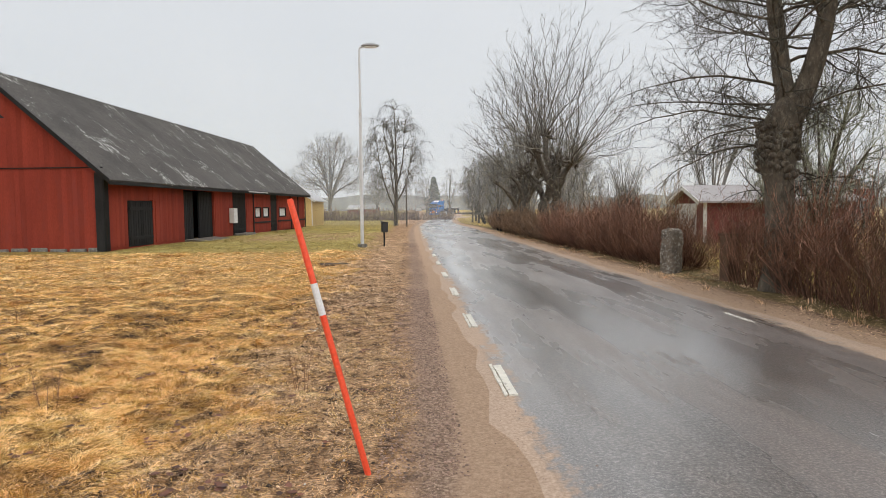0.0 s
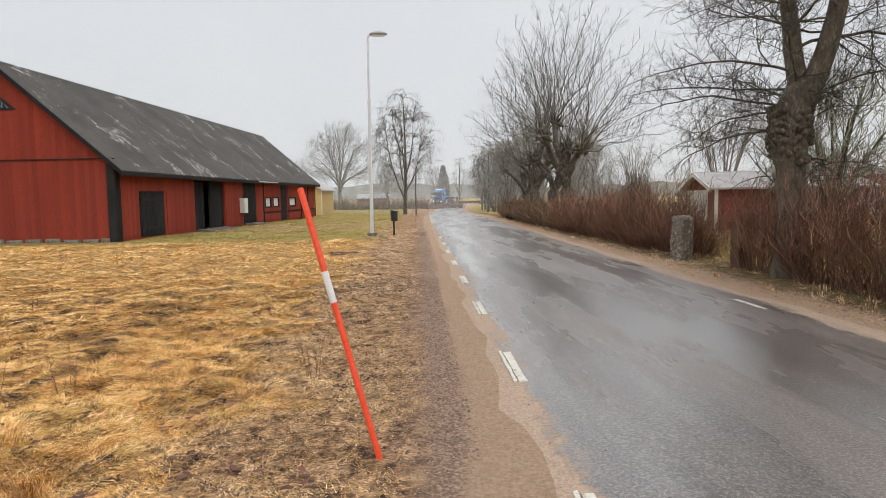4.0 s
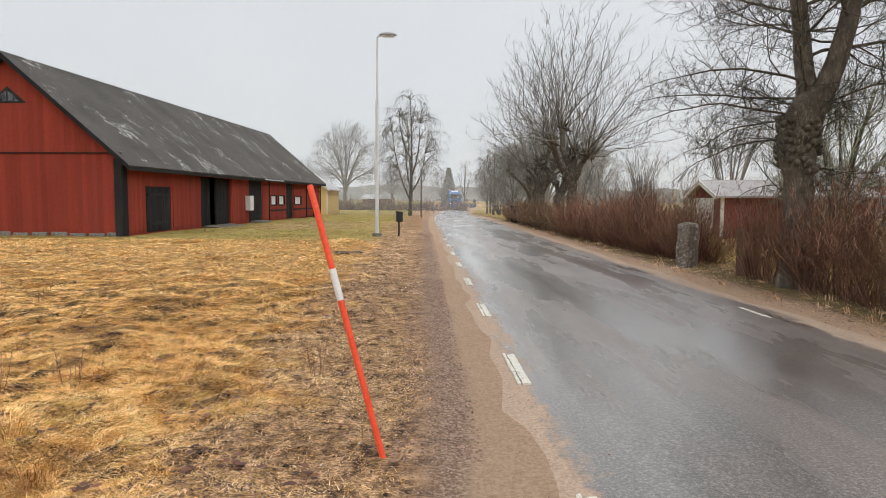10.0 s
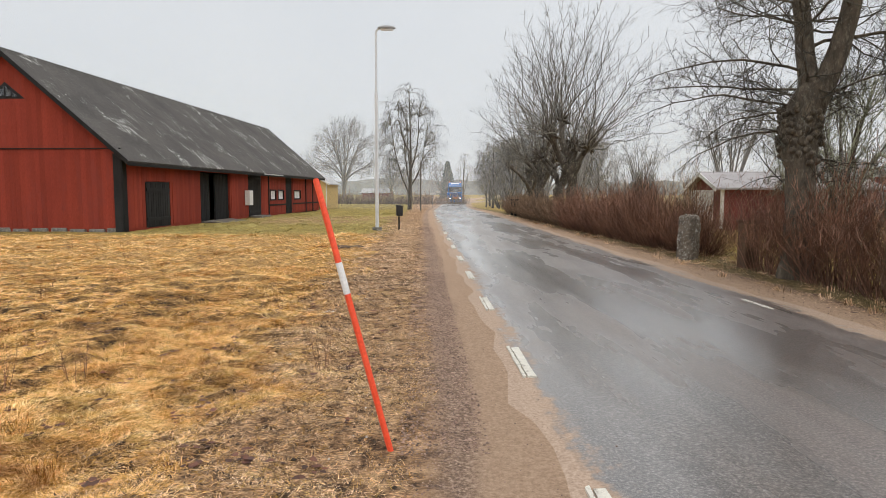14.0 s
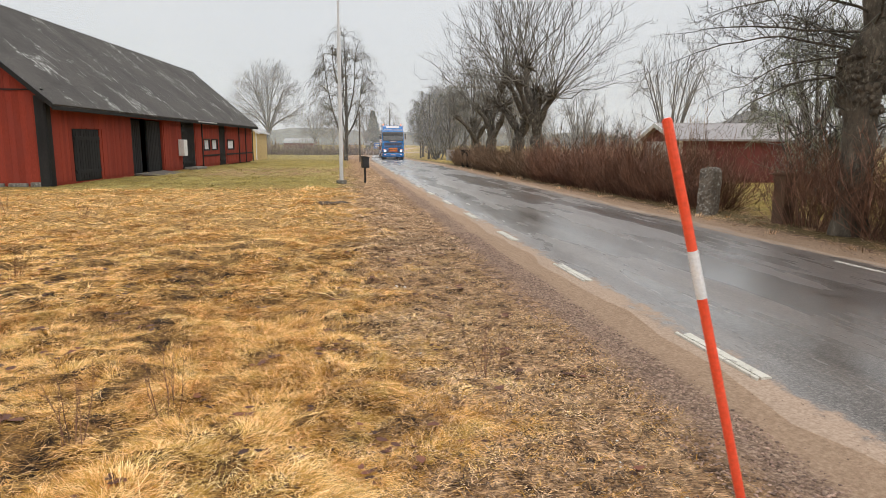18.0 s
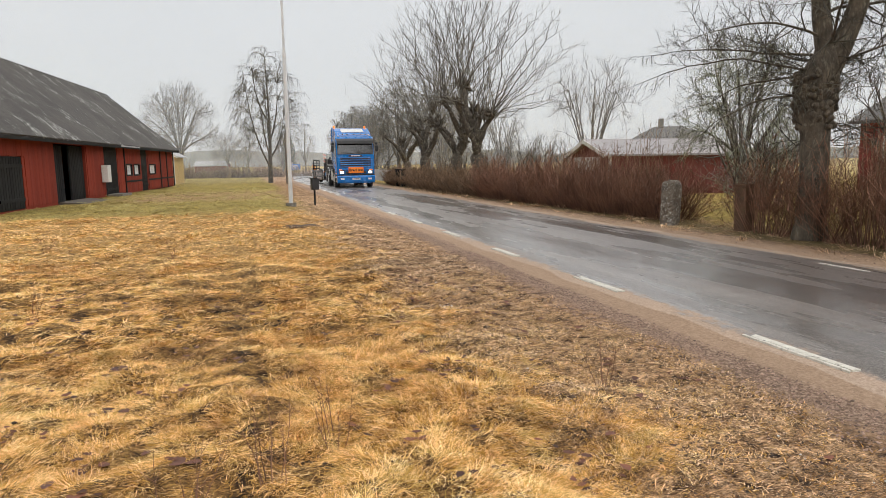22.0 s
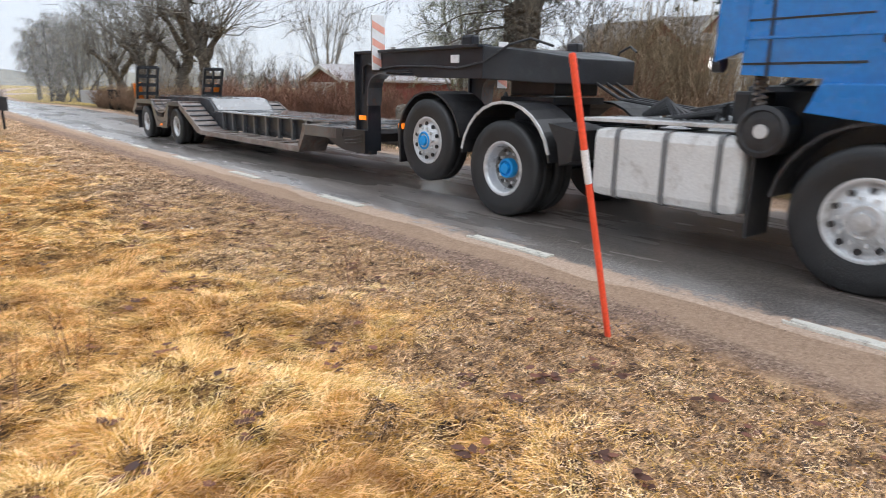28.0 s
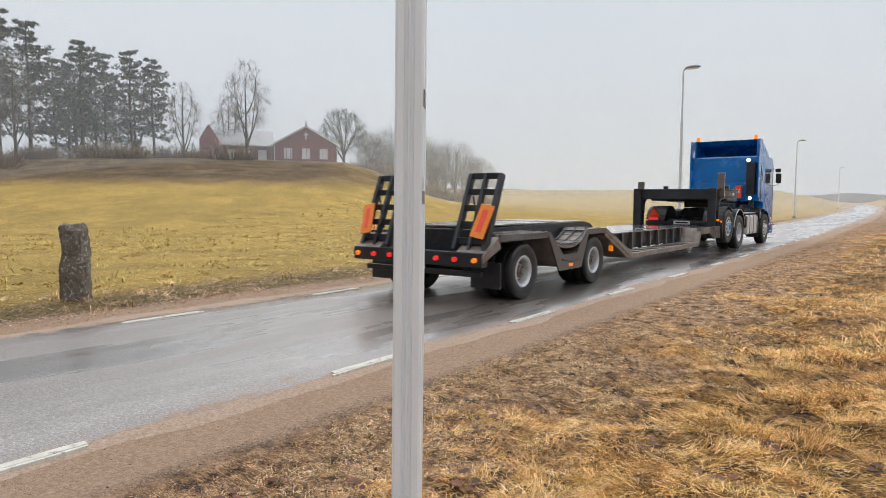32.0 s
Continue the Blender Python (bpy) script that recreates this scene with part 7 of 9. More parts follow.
    cx, cy = -4 + 83 * math.sin(a), -1.3 + 83 * math.cos(a)
    ch = gabled("chapel", "dark red timber chapel with a white cross on its gable", "chapel", at_ground(cx, cy, -130.75 + 6, 0.1), 7.8, 13.0, 2.75, 4.95, "church_red", "tin", boards=0.5)
    part("cross_upright", bx(B(), -0.07, 0.07, -0.06, -0.01, 3.35, 4.35), "white", ch)
    part("cross_arm", bx(B(), -0.3, 0.3, -0.065, -0.012, 3.9, 4.04), "white", ch)
    part("gable_finial", bx(B(), -0.06, 0.06, -0.45, -0.35, 4.9, 5.6), "church_red", ch)
    # white panes imitate sky reflected in the chapel's glass
    for x in (-2.2, 0.0, 2.2):
        window_at(ch, pose(x, 0, 1.6), 0.85, 1.15, 1, "white", "reflex")
    part("porch_step", bx(B(), -0.9, 0.9, -1.2, 0, -0.3, 0.1, 0.02), "white", ch)
    for s in (-1, 1):
        part("porch_rail", bar(B(), (s * 0.85, -1.1, 0.55), (s * 0.85, 0, 0.65), 0.05, 0.05), "white", ch)
    part("wing_wall", bx(B(), -12.2, -3.95, 2.4, 8.4, -0.4, 2.6), "church_red", ch)
    for s, yy in ((0, (2.0, 5.4)), (1, (8.8, 5.4))):
        part("wing_roof", prism(B(), [(yy[0], 2.5), (yy[0], 2.62), (yy[1], 4.75), (yy[1], 4.6)], -12.5, -3.7, "x"), "tin", ch)
    part("wing_gable", prism(B(), [(2.4, 2.6), (8.4, 2.6), (5.4, 4.6)], -12.2, -12.0, "x"), "church_red", ch)
    part("wing_bay", prism(B(), [(-12.6, -0.4), (-10.4, -0.4), (-10.4, 3.2), (-11.5, 5.0), (-12.6, 3.2)], 1.2, 5.0, "y"), "church_red", ch)
    # the wing's panes carry the same painted reflection
    for x in (-9.0, -7.0, -5.2):
        window_at(ch, pose(x, 2.4, 1.4), 0.9, 1.2, 1, "white", "reflex")


M["render"] = surf("grey_white_render", (0.72, 0.70, 0.67), (0.82, 0.80, 0.77), 0.7, 40, 0.9, bump=0.15, dirt=(0.5, 0.47, 0.42), dirt_amount=0.4)
# mid-grey panes, lighter than the other window glass
M["grey_pane"] = surf("grey_window_glass", (0.16, 0.155, 0.145), (0.30, 0.29, 0.275), 1.2, 20, 0.12, bump=0, coat=0.8)
# red darkened and dulled to imitate shade on the outbuilding
M["shed_red"] = surf("shade_darkened_red_boards", (0.135, 0.036, 0.03), (0.195, 0.05, 0.042), 1.0, 30, 0.85, bump=0.1)
M["dull_tin"] = surf("dull_pinkish_tin_roof", (0.27, 0.25, 0.25), (0.38, 0.355, 0.355), 1.0, 30, 0.55, metal=0.1, bump=0.05, dirt=(0.2, 0.17, 0.16), dirt_amount=0.5)
M["church_red"] = surf("dark_red_boards", (0.20, 0.04, 0.035), (0.27, 0.058, 0.05), 1.0, 30, 0.85, bump=0.1)
build_houses()


def direction_sign(x, y, w, h, foot):
    """A blue direction sign on two posts, facing down the road."""
    g = float(ground_at(x, y))
    o = tagged(empty("direction_sign", pose(x, y, g, 0, 0, -4)), "blue direction sign with a white edge on two posts", "road sign")
    part("panel", bx(B(), -w / 2, w / 2, -0.02, 0.02, foot, foot + h, 0.01), "sign_blue", o)
    part("border", ring_frame(B(), -w / 2, w / 2, foot, foot + h, 0.05, -0.028, -0.018), "white", o)
    for s in (-1, 1):
        part("post", rod(B(), (s * w * 0.36, 0.05, -0.1), (s * w * 0.36, 0.05, foot + h), 0.035, 8), "galv_dark", o)
    part("lettering_bar", bx(B(), -w * 0.36, w * 0.22, -0.03, -0.021, foot + h * 0.58, foot + h * 0.74), "white", o)
    part("lettering_bar", bx(B(), -w * 0.36, w * 0.05, -0.03, -0.021, foot + h * 0.26, foot + h * 0.42), "white", o)


M["sign_blue"] = surf("blue_road_sign_film", (0.02, 0.16, 0.55), (0.03, 0.19, 0.62), 3, 40, 0.45, bump=0.02)
direction_sign(7.2, 165, 2.6, 1.5, 0.55)


def build_far_fence():
    f = tagged(empty("picket_fence", pose(6.5, 47.0, float(ground_at(6.5, 47)))), "weathered pale picket fence beyond the hedge", "fence")
    pick = None
    for k in range(60):
        y = 0.17 * k
        mm = pose(float(road_x(47 + y)) * 1.0 + 0.05, y, 0)
        if pick is None:
            pick = part("picket", bx(B(), -0.012, 0.012, -0.05, 0.05, 0, 0.95, 0.004), "tin", f)
            pick.matrix_basis = mm
        else:
            sharing("picket", pick, mm @ pose(0, 0, 0.02 * math.sin(k * 2.1), 0, 0, 4 * math.sin(k)), f)
    for z in (0.3, 0.72):
        part("rail", bar(B(), (float(road_x(47)) + 0.08, 0, z), (float(road_x(57)) + 0.08, 10.2, z), 0.04, 0.07), "tin", f)
    # thin dark pole and small signs beside the birch
    p = tagged(empty("utility_pole", at_ground(-0.9, 56, 0)), "thin dark wooden pole beside the birch", "pole")
    part("shaft", rod(B(), (0, 0, -0.1), (0, 0, 4.3), 0.07, 10, 0.055), "wood", p)
    for x, y, h in ((0.6, 78, 1.9), (1.6, 92, 2.3)):
        s = tagged(empty("road_sign", at_ground(x, y, 10)), "small road sign on a thin post", "road sign", "road signs")
        part("post", rod(B(), (0, 0, -0.1), (0, 0, h), 0.03, 8), "galv_dark", s)
        part("plate", bx(B(), -0.35, 0.35, -0.05, -0.035, h - 0.3, h, 0.006), "tin", s)


build_far_fence()


def build_soil_heap():
    bm = B()
    bmesh.ops.create_icosphere(bm, subdivisions=4, radius=1)
    for v in bm.verts:
        q = v.co.copy()
        k = 1 + 0.35 * noise.noise(q * 2.3) + 0.2 * noise.noise(q * 6)
        v.co = Vector((q.x * 0.7 * k, q.y * 0.26 * k, q.z * 0.08 * k))
    ob = part("turned_soil", bm, "soil", smooth=True)
    ob.matrix_basis = at_ground(-2.95, 15.6, 8)
    tagged(ob, "low heap of dark turned soil in the grass", "soil")


M["soil"] = surf("dark_wet_soil", (0.06, 0.04, 0.027), (0.14, 0.098, 0.068), 9, 60, 0.95, bump=0.6)
build_soil_heap()


def weed(x, y, seed):
    w = Wood(seed, 0.0015)
    r = w.r
    plan = [(5, 0.07, 0.05, (4, 6), 0.4, 40, 0.4, 4), (3, 0.12, 0.1, 0, 0, 0, 0, 3)]
    for k in range(7):
        a = r.uniform(0, 6.28)
        w.grow(Vector((0.06 * math.cos(a), 0.06 * math.sin(a), -0.02)), Vector((0.3 * math.cos(a), 0.3 * math.sin(a), 1)).normalized(), r.uniform(0.2, 0.42), 0.003, 0, plan)
    t = empty("dead_weed", at_ground(x, y, 0))
    tagged(t, "dry brown weed stalks standing in the grass", "weed", "dead weeds")
    for pn, me in w.meshes("weed", "bark", "hedge"):
        new("stem", me).parent = t


for q in ((-3.95, 2.6, 1), (-4.35, 2.35, 2), (-3.6, 3.05, 3), (-6.2, 7.0, 4), (-5.2, 11.0, 5), (-7.5, 12.5, 6), (-9.5, 14, 7), (-1.7, 3.4, 8)):
    weed(*q)


def build_haze_sheets():
    """Rings of translucent sheet that imitate distance haze, denser towards the ground."""
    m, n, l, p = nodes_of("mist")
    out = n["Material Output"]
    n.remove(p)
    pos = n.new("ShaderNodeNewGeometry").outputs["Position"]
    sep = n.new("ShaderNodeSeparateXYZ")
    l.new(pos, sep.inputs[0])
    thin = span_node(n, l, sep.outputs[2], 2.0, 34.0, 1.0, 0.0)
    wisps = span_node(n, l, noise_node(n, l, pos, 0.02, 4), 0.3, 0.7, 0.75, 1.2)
    # more opaque southwards, so the hill looks hazier than the road
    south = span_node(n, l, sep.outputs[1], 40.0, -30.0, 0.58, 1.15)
    dens = math_node(n, l, "MULTIPLY", math_node(n, l, "MULTIPLY", math_node(n, l, "MULTIPLY", thin, wisps), south), HAZE)
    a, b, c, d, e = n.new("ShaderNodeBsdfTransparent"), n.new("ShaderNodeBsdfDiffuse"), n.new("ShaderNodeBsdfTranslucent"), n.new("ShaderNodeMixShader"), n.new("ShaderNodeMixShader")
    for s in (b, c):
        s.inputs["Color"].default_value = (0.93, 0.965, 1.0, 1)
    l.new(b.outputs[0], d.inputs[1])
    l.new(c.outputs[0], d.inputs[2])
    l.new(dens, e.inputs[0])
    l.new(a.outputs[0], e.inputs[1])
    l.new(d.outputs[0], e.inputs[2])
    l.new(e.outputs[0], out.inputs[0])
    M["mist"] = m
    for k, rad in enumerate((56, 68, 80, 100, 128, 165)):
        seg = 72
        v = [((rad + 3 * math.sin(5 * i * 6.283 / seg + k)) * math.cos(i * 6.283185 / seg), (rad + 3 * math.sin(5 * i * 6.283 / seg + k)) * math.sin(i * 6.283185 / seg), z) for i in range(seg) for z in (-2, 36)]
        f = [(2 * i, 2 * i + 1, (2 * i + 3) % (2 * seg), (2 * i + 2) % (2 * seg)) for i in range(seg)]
        tagged(new("mist_bank", mesh_of("mist_bank", v, f, "mist", True)), "translucent ring sheet that imitates distance haze", "mist", "mist banks", "structure")


# opacity of each added haze sheet
HAZE = 0.09
build_haze_sheets()


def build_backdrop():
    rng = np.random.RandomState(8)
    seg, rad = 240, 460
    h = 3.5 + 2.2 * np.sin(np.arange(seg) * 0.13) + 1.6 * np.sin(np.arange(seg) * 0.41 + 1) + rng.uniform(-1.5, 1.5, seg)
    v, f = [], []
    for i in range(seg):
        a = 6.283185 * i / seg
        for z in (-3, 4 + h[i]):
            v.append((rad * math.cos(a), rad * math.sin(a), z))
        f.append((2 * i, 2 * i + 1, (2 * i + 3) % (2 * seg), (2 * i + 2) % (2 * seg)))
    tagged(new("backdrop", mesh_of("backdrop", v, f, "hazed_wood", False)), "distant wooded skyline with haze in its colour", "backdrop", kind="structure")


# haze is put into this pale blue-grey colour
M["hazed_wood"] = surf("haze_tinted_woods", (0.32, 0.34, 0.35), (0.40, 0.42, 0.43), 0.02, 0.3, 1.0, bump=0)
build_backdrop()


# ---- the lorry ----
# seconds, x and y of the steered axle on the road
LORRY = [(0, 5.9, 145.5), (3, 3.9, 142.3), (6, 4.5, 138.0), (8, 5.4, 132.5), (10, 5.7, 127.0), (13, 5.35, 116.0), (14.5, 4.8, 105.0), (16, 4.0, 91.5), (17, 3.4, 79.0), (19, 2.75, 61.5), (21, 2.35, 47.0), (23, 2.2, 33.0), (25, 2.22, 20.4), (27.5, 2.12, 4.38), (28, 2.10, 0.95), (29, 2.08, -5.87), (30, 2.10, -13.0), (31, 2.10, -20.0), (32, 1.95, -26.9)]
KINGPIN = 3.9
WHEELS = []


def lathe(bm, prof, seg=28, x0=0.0):
    """Turns a profile of (radius, x) about the x axis."""
    rings = []
    for k in range(seg):
        a = 6.283185 * k / seg
        rings.append([bm.verts.new((x0 + px, r * math.sin(a), r * math.cos(a))) for r, px in prof])
    for k in range(seg):
        p, q = rings[k], rings[(k + 1) % seg]
        for i in range(len(prof) - 1):
            bm.faces.new((p[i], p[i + 1], q[i + 1], q[i]))
    bmesh.ops.recalc_face_normals(bm, faces=bm.faces[:])
    return bm


def wheel(owner, x, y, z, r, width, style, side, dual=False, lifted=False):
    """A wheel whose outer face looks along x times side."""
    w = width
    rr = r * 0.56
    tyre = B()
    for off in ((0,) if not dual else (0, -(w + 0.05) * side)):
        lathe(tyre, [(rr, -w * 0.42), (r * 0.78, -w * 0.5), (r * 0.95, -w * 0.49), (r, -w * 0.40), (r - 0.012, -w * 0.2), (r, -w * 0.16), (r, w * 0.02), (r - 0.012, w * 0.05), (r, w * 0.08), (r, w * 0.40), (r * 0.95, w * 0.49), (r * 0.78, w * 0.5), (rr, w * 0.42)], 36, off)
    t = part("wheel", tyre, "rubber", owner, smooth=True)
    t.matrix_basis = pose(x, y, z)
    s = side
    o = w * 0.42 * s
    rim = B()
    if style in ("steer", "lift"):
        lathe(rim, [(rr + 0.012, o), (rr - 0.02, o + 0.012 * s), (rr - 0.03, o - 0.02 * s), (rr * 0.80, o - 0.03 * s), (rr * 0.70, o + 0.005 * s), (rr * 0.52, o + 0.035 * s), (rr * 0.46, o + 0.05 * s), (0.001, o + 0.05 * s)], 30)
    else:
        lathe(rim, [(rr + 0.012, o), (rr - 0.02, o + 0.012 * s), (rr - 0.035, o - 0.04 * s), (rr - 0.045, o - 0.11 * s), (rr * 0.80, o - 0.13 * s)], 30)
        part("wheel_disc", lathe(B(), [(rr * 0.80, o - 0.13 * s), (rr * 0.74, o - 0.165 * s), (rr * 0.62, o - 0.16 * s), (rr * 0.5, o - 0.135 * s), (0.001, o - 0.135 * s)], 30), "rim_grey", t, smooth=True)
    part("rim", rim, "alu", t, "dull aluminium rim", smooth=True)
    face = 0.012 if style in ("steer", "lift") else -0.15
    # black studs imitate the darkness in the rim's holes
    hole = nut = None
    for k in range(10):
        for kind, ring, a, f2, rad, ln in (("hand_hole", 0.74, k * 0.62832, face - 0.004, 0.025, 0.02), ("wheel_nut", 0.56, k * 0.62832 + 0.3, 0.035 if style in ("steer", "lift") else -0.13, 0.016, 0.04)):
            m = pose(o + f2 * s, rr * ring * math.sin(a), rr * ring * math.cos(a))
            first = hole if kind == "hand_hole" else nut
            if first is None:
                first = part(kind, rod(B(), (-ln / 2, 0, 0), (ln / 2, 0, 0), rad, 8), "plastic" if kind == "hand_hole" else "alu", t)
                first.matrix_basis = m
                if kind == "hand_hole":
                    hole = first
                else:
                    nut = first
            else:
                sharing(kind, first, m, t)
    hub_r = rr * {"steer": 0.44, "lift": 0.42, "drive": 0.38, "trailer": 0.40}[style]
    colour = {"steer": "alu", "lift": "hub_blue", "drive": "hub_blue", "trailer": "rusty"}[style]
    reach = {"steer": 0.062, "lift": 0.06, "drive": -0.05, "trailer": -0.03}[style]
    part("hub", lathe(B(), [(hub_r, -0.15 * s), (hub_r * 0.97, (reach - 0.015) * s), (hub_r * 0.9, reach * s), (hub_r * 0.74, reach * s), (hub_r * 0.7, (reach - 0.025) * s), (hub_r * 0.56, (reach - 0.025) * s), (hub_r * 0.5, (reach + 0.02) * s), (0.001, (reach + 0.024) * s)], 24, o), colour, t)
    WHEELS.append((t, (x, y, z), r, lifted))
    return t


def words(name, text, size, m, parent, material="ink"):
    """Raised lettering in the built-in font, as a mesh."""
    cu = bpy.data.curves.new(name, "FONT")
    cu.body, cu.size, cu.align_x, cu.align_y, cu.extrude, cu.offset = text, size, "CENTER", "CENTER", 0.002, 0.006
    tmp = bpy.data.objects.new(name, cu)
    me = bpy.data.meshes.new_from_object(tmp)
    bpy.data.objects.remove(tmp)
    me.materials.clear()
    me.materials.append(M[material])
    ob = new(name, me)
    ob.parent, ob.matrix_basis = parent, m
    return ob


def mudguard(name, owner, x0, x1, y, z, r, a0, a1, material="plastic", thick=0.025):
    poly = []
    for k in range(13):
        a = radians(a0 + (a1 - a0) * k / 12)
        poly.append((y + r * math.cos(a), z + r * math.sin(a)))
    for k in range(13):
        a = radians(a1 + (a0 - a1) * k / 12)
        poly.append((y + (r - thick) * math.cos(a), z + (r - thick) * math.sin(a)))
    return part(name, prism(B(), poly, x0, x1, "x"), material, owner)


def build_lorry():
    L = tagged(empty("lorry"), "blue heavy tractor lorry with a wide-load board, wet and road-grimed", "lorry")
    W = 1.24
    # cab shell, with the wheel arch cut out of its lower edge
    prof = [(1.30, 0.80), (1.36, 1.10), (1.33, 2.06), (1.17, 2.92), (1.06, 3.20), (0.86, 3.34), (-0.98, 3.34), (-1.02, 3.28), (-1.02, 1.52), (-0.42, 1.49), (-0.51, 1.25), (0.02, 1.19), (0.36, 1.09), (0.56, 0.92), (0.64, 0.80)]
    shell = prism(B(), prof, -W, W, "x")
    corner = [e for e in shell.edges if all(v.co.y > 1.0 and v.co.z > 0.78 for v in e.verts) and abs(e.verts[0].co.x - e.verts[1].co.x) < 0.01]
    bmesh.ops.bevel(shell, geom=corner, offset=0.09, segments=4, affect="EDGES", profile=0.5)
    cab = part("cab", shell, "blue", L)
    # windscreen, set into the sloped front
    def front(y0, z0, y1, z1, x0, x1, out, thick=0.02):
        bm = B()
        prism(bm, [(y0 + out, z0), (y1 + out, z1), (y1 + out - thick, z1), (y0 + out - thick, z0)], x0, x1, "x")
        return bm
    ws = part("windscreen", front(1.322, 2.10, 1.18, 2.86, -1.12, 1.12, 0.012), "screen", cab, "dark windscreen reflecting the sky")
    part("windscreen_seal", front(1.33, 2.04, 1.172, 2.90, -1.17, 1.17, 0.006), "plastic", cab)
    for x0, x1 in ((-0.9, -0.05), (0.1, 0.95)):
        part("wiper", bar(B(), (x0, 1.345, 2.10), (x1, 1.33, 2.19), 0.015, 0.02), "plastic", ws)
    visor = B()
    prism(visor, [(1.15, 3.17), (1.34, 3.02), (1.40, 2.80), (1.37, 2.80), (1.31, 3.0), (1.12, 3.13)], -1.2, 1.2, "x", 0.006)
    part("sun_visor", visor, "plastic", cab, "black sun visor across the windscreen")
    for s in (1, -1):
        # doors with windows
        door = part("door", prism(B(), [(1.05, 1.5), (1.12, 2.1), (0.98, 2.86), (-0.15, 2.86), (-0.15, 1.5)], s * W - 0.006, s * (W + 0.006) if s > 0 else s * W + 0.0, "x") if s > 0 else prism(B(), [(1.05, 1.5), (1.12, 2.1), (0.98, 2.86), (-0.15, 2.86), (-0.15, 1.5)], -W - 0.006, -W + 0.006, "x"), "blue", cab)
        xo = s * (W + 0.01)
        part("side_window", prism(B(), [(1.05, 2.12), (0.93, 2.78), (-0.02, 2.78), (-0.02, 2.12)], min(xo, xo - 0.01 * s), max(xo, xo - 0.01 * s), "x"), "screen", door)
        part("door_handle", bx(B(), s * (W + 0.005) - 0.02, s * (W + 0.005) + 0.02, -0.08, 0.1, 1.72, 1.77, 0.008), "plastic", door)
        part("rear_quarter_window", prism(B(), [(-0.3, 2.25), (-0.3, 2.7), (-0.62, 2.7), (-0.62, 2.25)], min(xo, xo - 0.02 * s), max(xo, xo - 0.02 * s), "x"), "screen", cab)
        # mirrors
        arm = part("mirror_bracket", hose(B(), [(s * 1.2, 1.05, 2.9), (s * 1.42, 1.12, 2.86), (s * 1.45, 1.12, 2.2), (s * 1.22, 1.08, 2.12)], 0.014, 6), "plastic", cab)
        part("mirror", bx(B(), s * 1.45 - 0.10, s * 1.45 + 0.10, 1.06, 1.15, 2.25, 2.68, 0.03), "plastic", arm)
        part("wide_mirror", bx(B(), s * 1.43 - 0.10, s * 1.43 + 0.10, 1.06, 1.15, 2.73, 2.9, 0.03), "plastic", arm)
        # side wing behind the cab and wheel-arch trim
        part("side_fairing", prism(B(), [(-1.0, 1.7), (-1.0, 3.45), (-0.75, 3.86), (-1.18, 3.86), (-1.24, 3.7), (-1.24, 1.62)], s * W - 0.03, s * W + 0.012, "x"), "blue", L)
        mudguard("wheel_arch_trim", cab, min(s * (W + 0.02), s * (W - 0.3)), max(s * (W + 0.02), s * (W - 0.3)), 0.0, 0.52, 0.69, 20, 172)
        part("arch_lip", prism(B(), [(-0.51, 1.25), (-0.41, 1.46), (0.50, 1.45), (0.84, 1.05), (0.72, 0.80), (0.64, 0.80), (0.56, 0.92), (0.36, 1.09), (0.02, 1.19)], s * W - 0.02, s * W + 0.035, "x", 0.012), "blue", cab, "blue wheel-arch panel")
        for z, y0, y1 in ((1.92, -1.02, 1.30), (1.60, -1.02, 1.30)):
            part("panel_seam", bx(B(), s * W - 0.004, s * W + 0.004, y0, y1, z - 0.009, z + 0.009), "ink", cab)
        for y in (-0.82, 1.12):
            part("panel_seam", bx(B(), s * W - 0.004, s * W + 0.009, y - 0.011, y + 0.011, 1.5, 2.95), "ink", cab)
        part("swage_line", bx(B(), s * W - 0.006, s * W + 0.012, -1.0, 1.28, 1.775, 1.80, 0.004), "blue", cab)
        # lamps
        bez = part("headlamp_bezel", bx(B(), s * 0.93 - 0.17, s * 0.93 + 0.17, 1.34, 1.375, 0.845, 1.05, 0.015), "plastic", cab)
        part("headlamp_glass", bx(B(), s * 0.93 - 0.14, s * 0.93 + 0.14, 1.375, 1.382, 0.865, 1.03, 0.01), "alu", bez)
        part("headlamp", bx(B(), s * 0.93 - 0.085, s * 0.93 + 0.085, 1.382, 1.39, 0.885, 1.015, 0.02), "lamp_white", bez, "lit rectangular headlamp")
        part("indicator", bx(B(), s * 1.0 - 0.10, s * 1.0 + 0.12, 1.335, 1.372, 1.075, 1.125, 0.01), "lamp_amber", cab)
        part("fog_lamp", bx(B(), s * 0.90 - 0.12, s * 0.90 + 0.12, 1.40, 1.43, 0.50, 0.60, 0.01), "reflex", cab)
        part("side_marker", bx(B(), s * W - 0.02, s * W + 0.02, 0.82, 0.95, 0.86, 0.92, 0.005), "lamp_amber", cab)
        part("step", bx(B(), s * 1.08 - 0.14, s * 1.08 + 0.14, 0.72, 1.2, 0.42, 0.46, 0.01), "steel", L)
        end = part("bumper_end", prism(B(), [(1.30, 0.30), (1.40, 0.40), (1.42, 0.70), (1.36, 0.76), (0.70, 0.76), (0.74, 0.34)], s * W - (0.28 if s > 0 else 0.0), s * W + (0.0 if s > 0 else 0.28), "x", 0.02), "blue", L)
        # flat dark plate imitates the shaded step recess
        part("step_well", bx(B(), s * W - 0.01, s * W + 0.006, 0.80, 1.12, 0.44, 0.62, 0.01), "plastic", end)
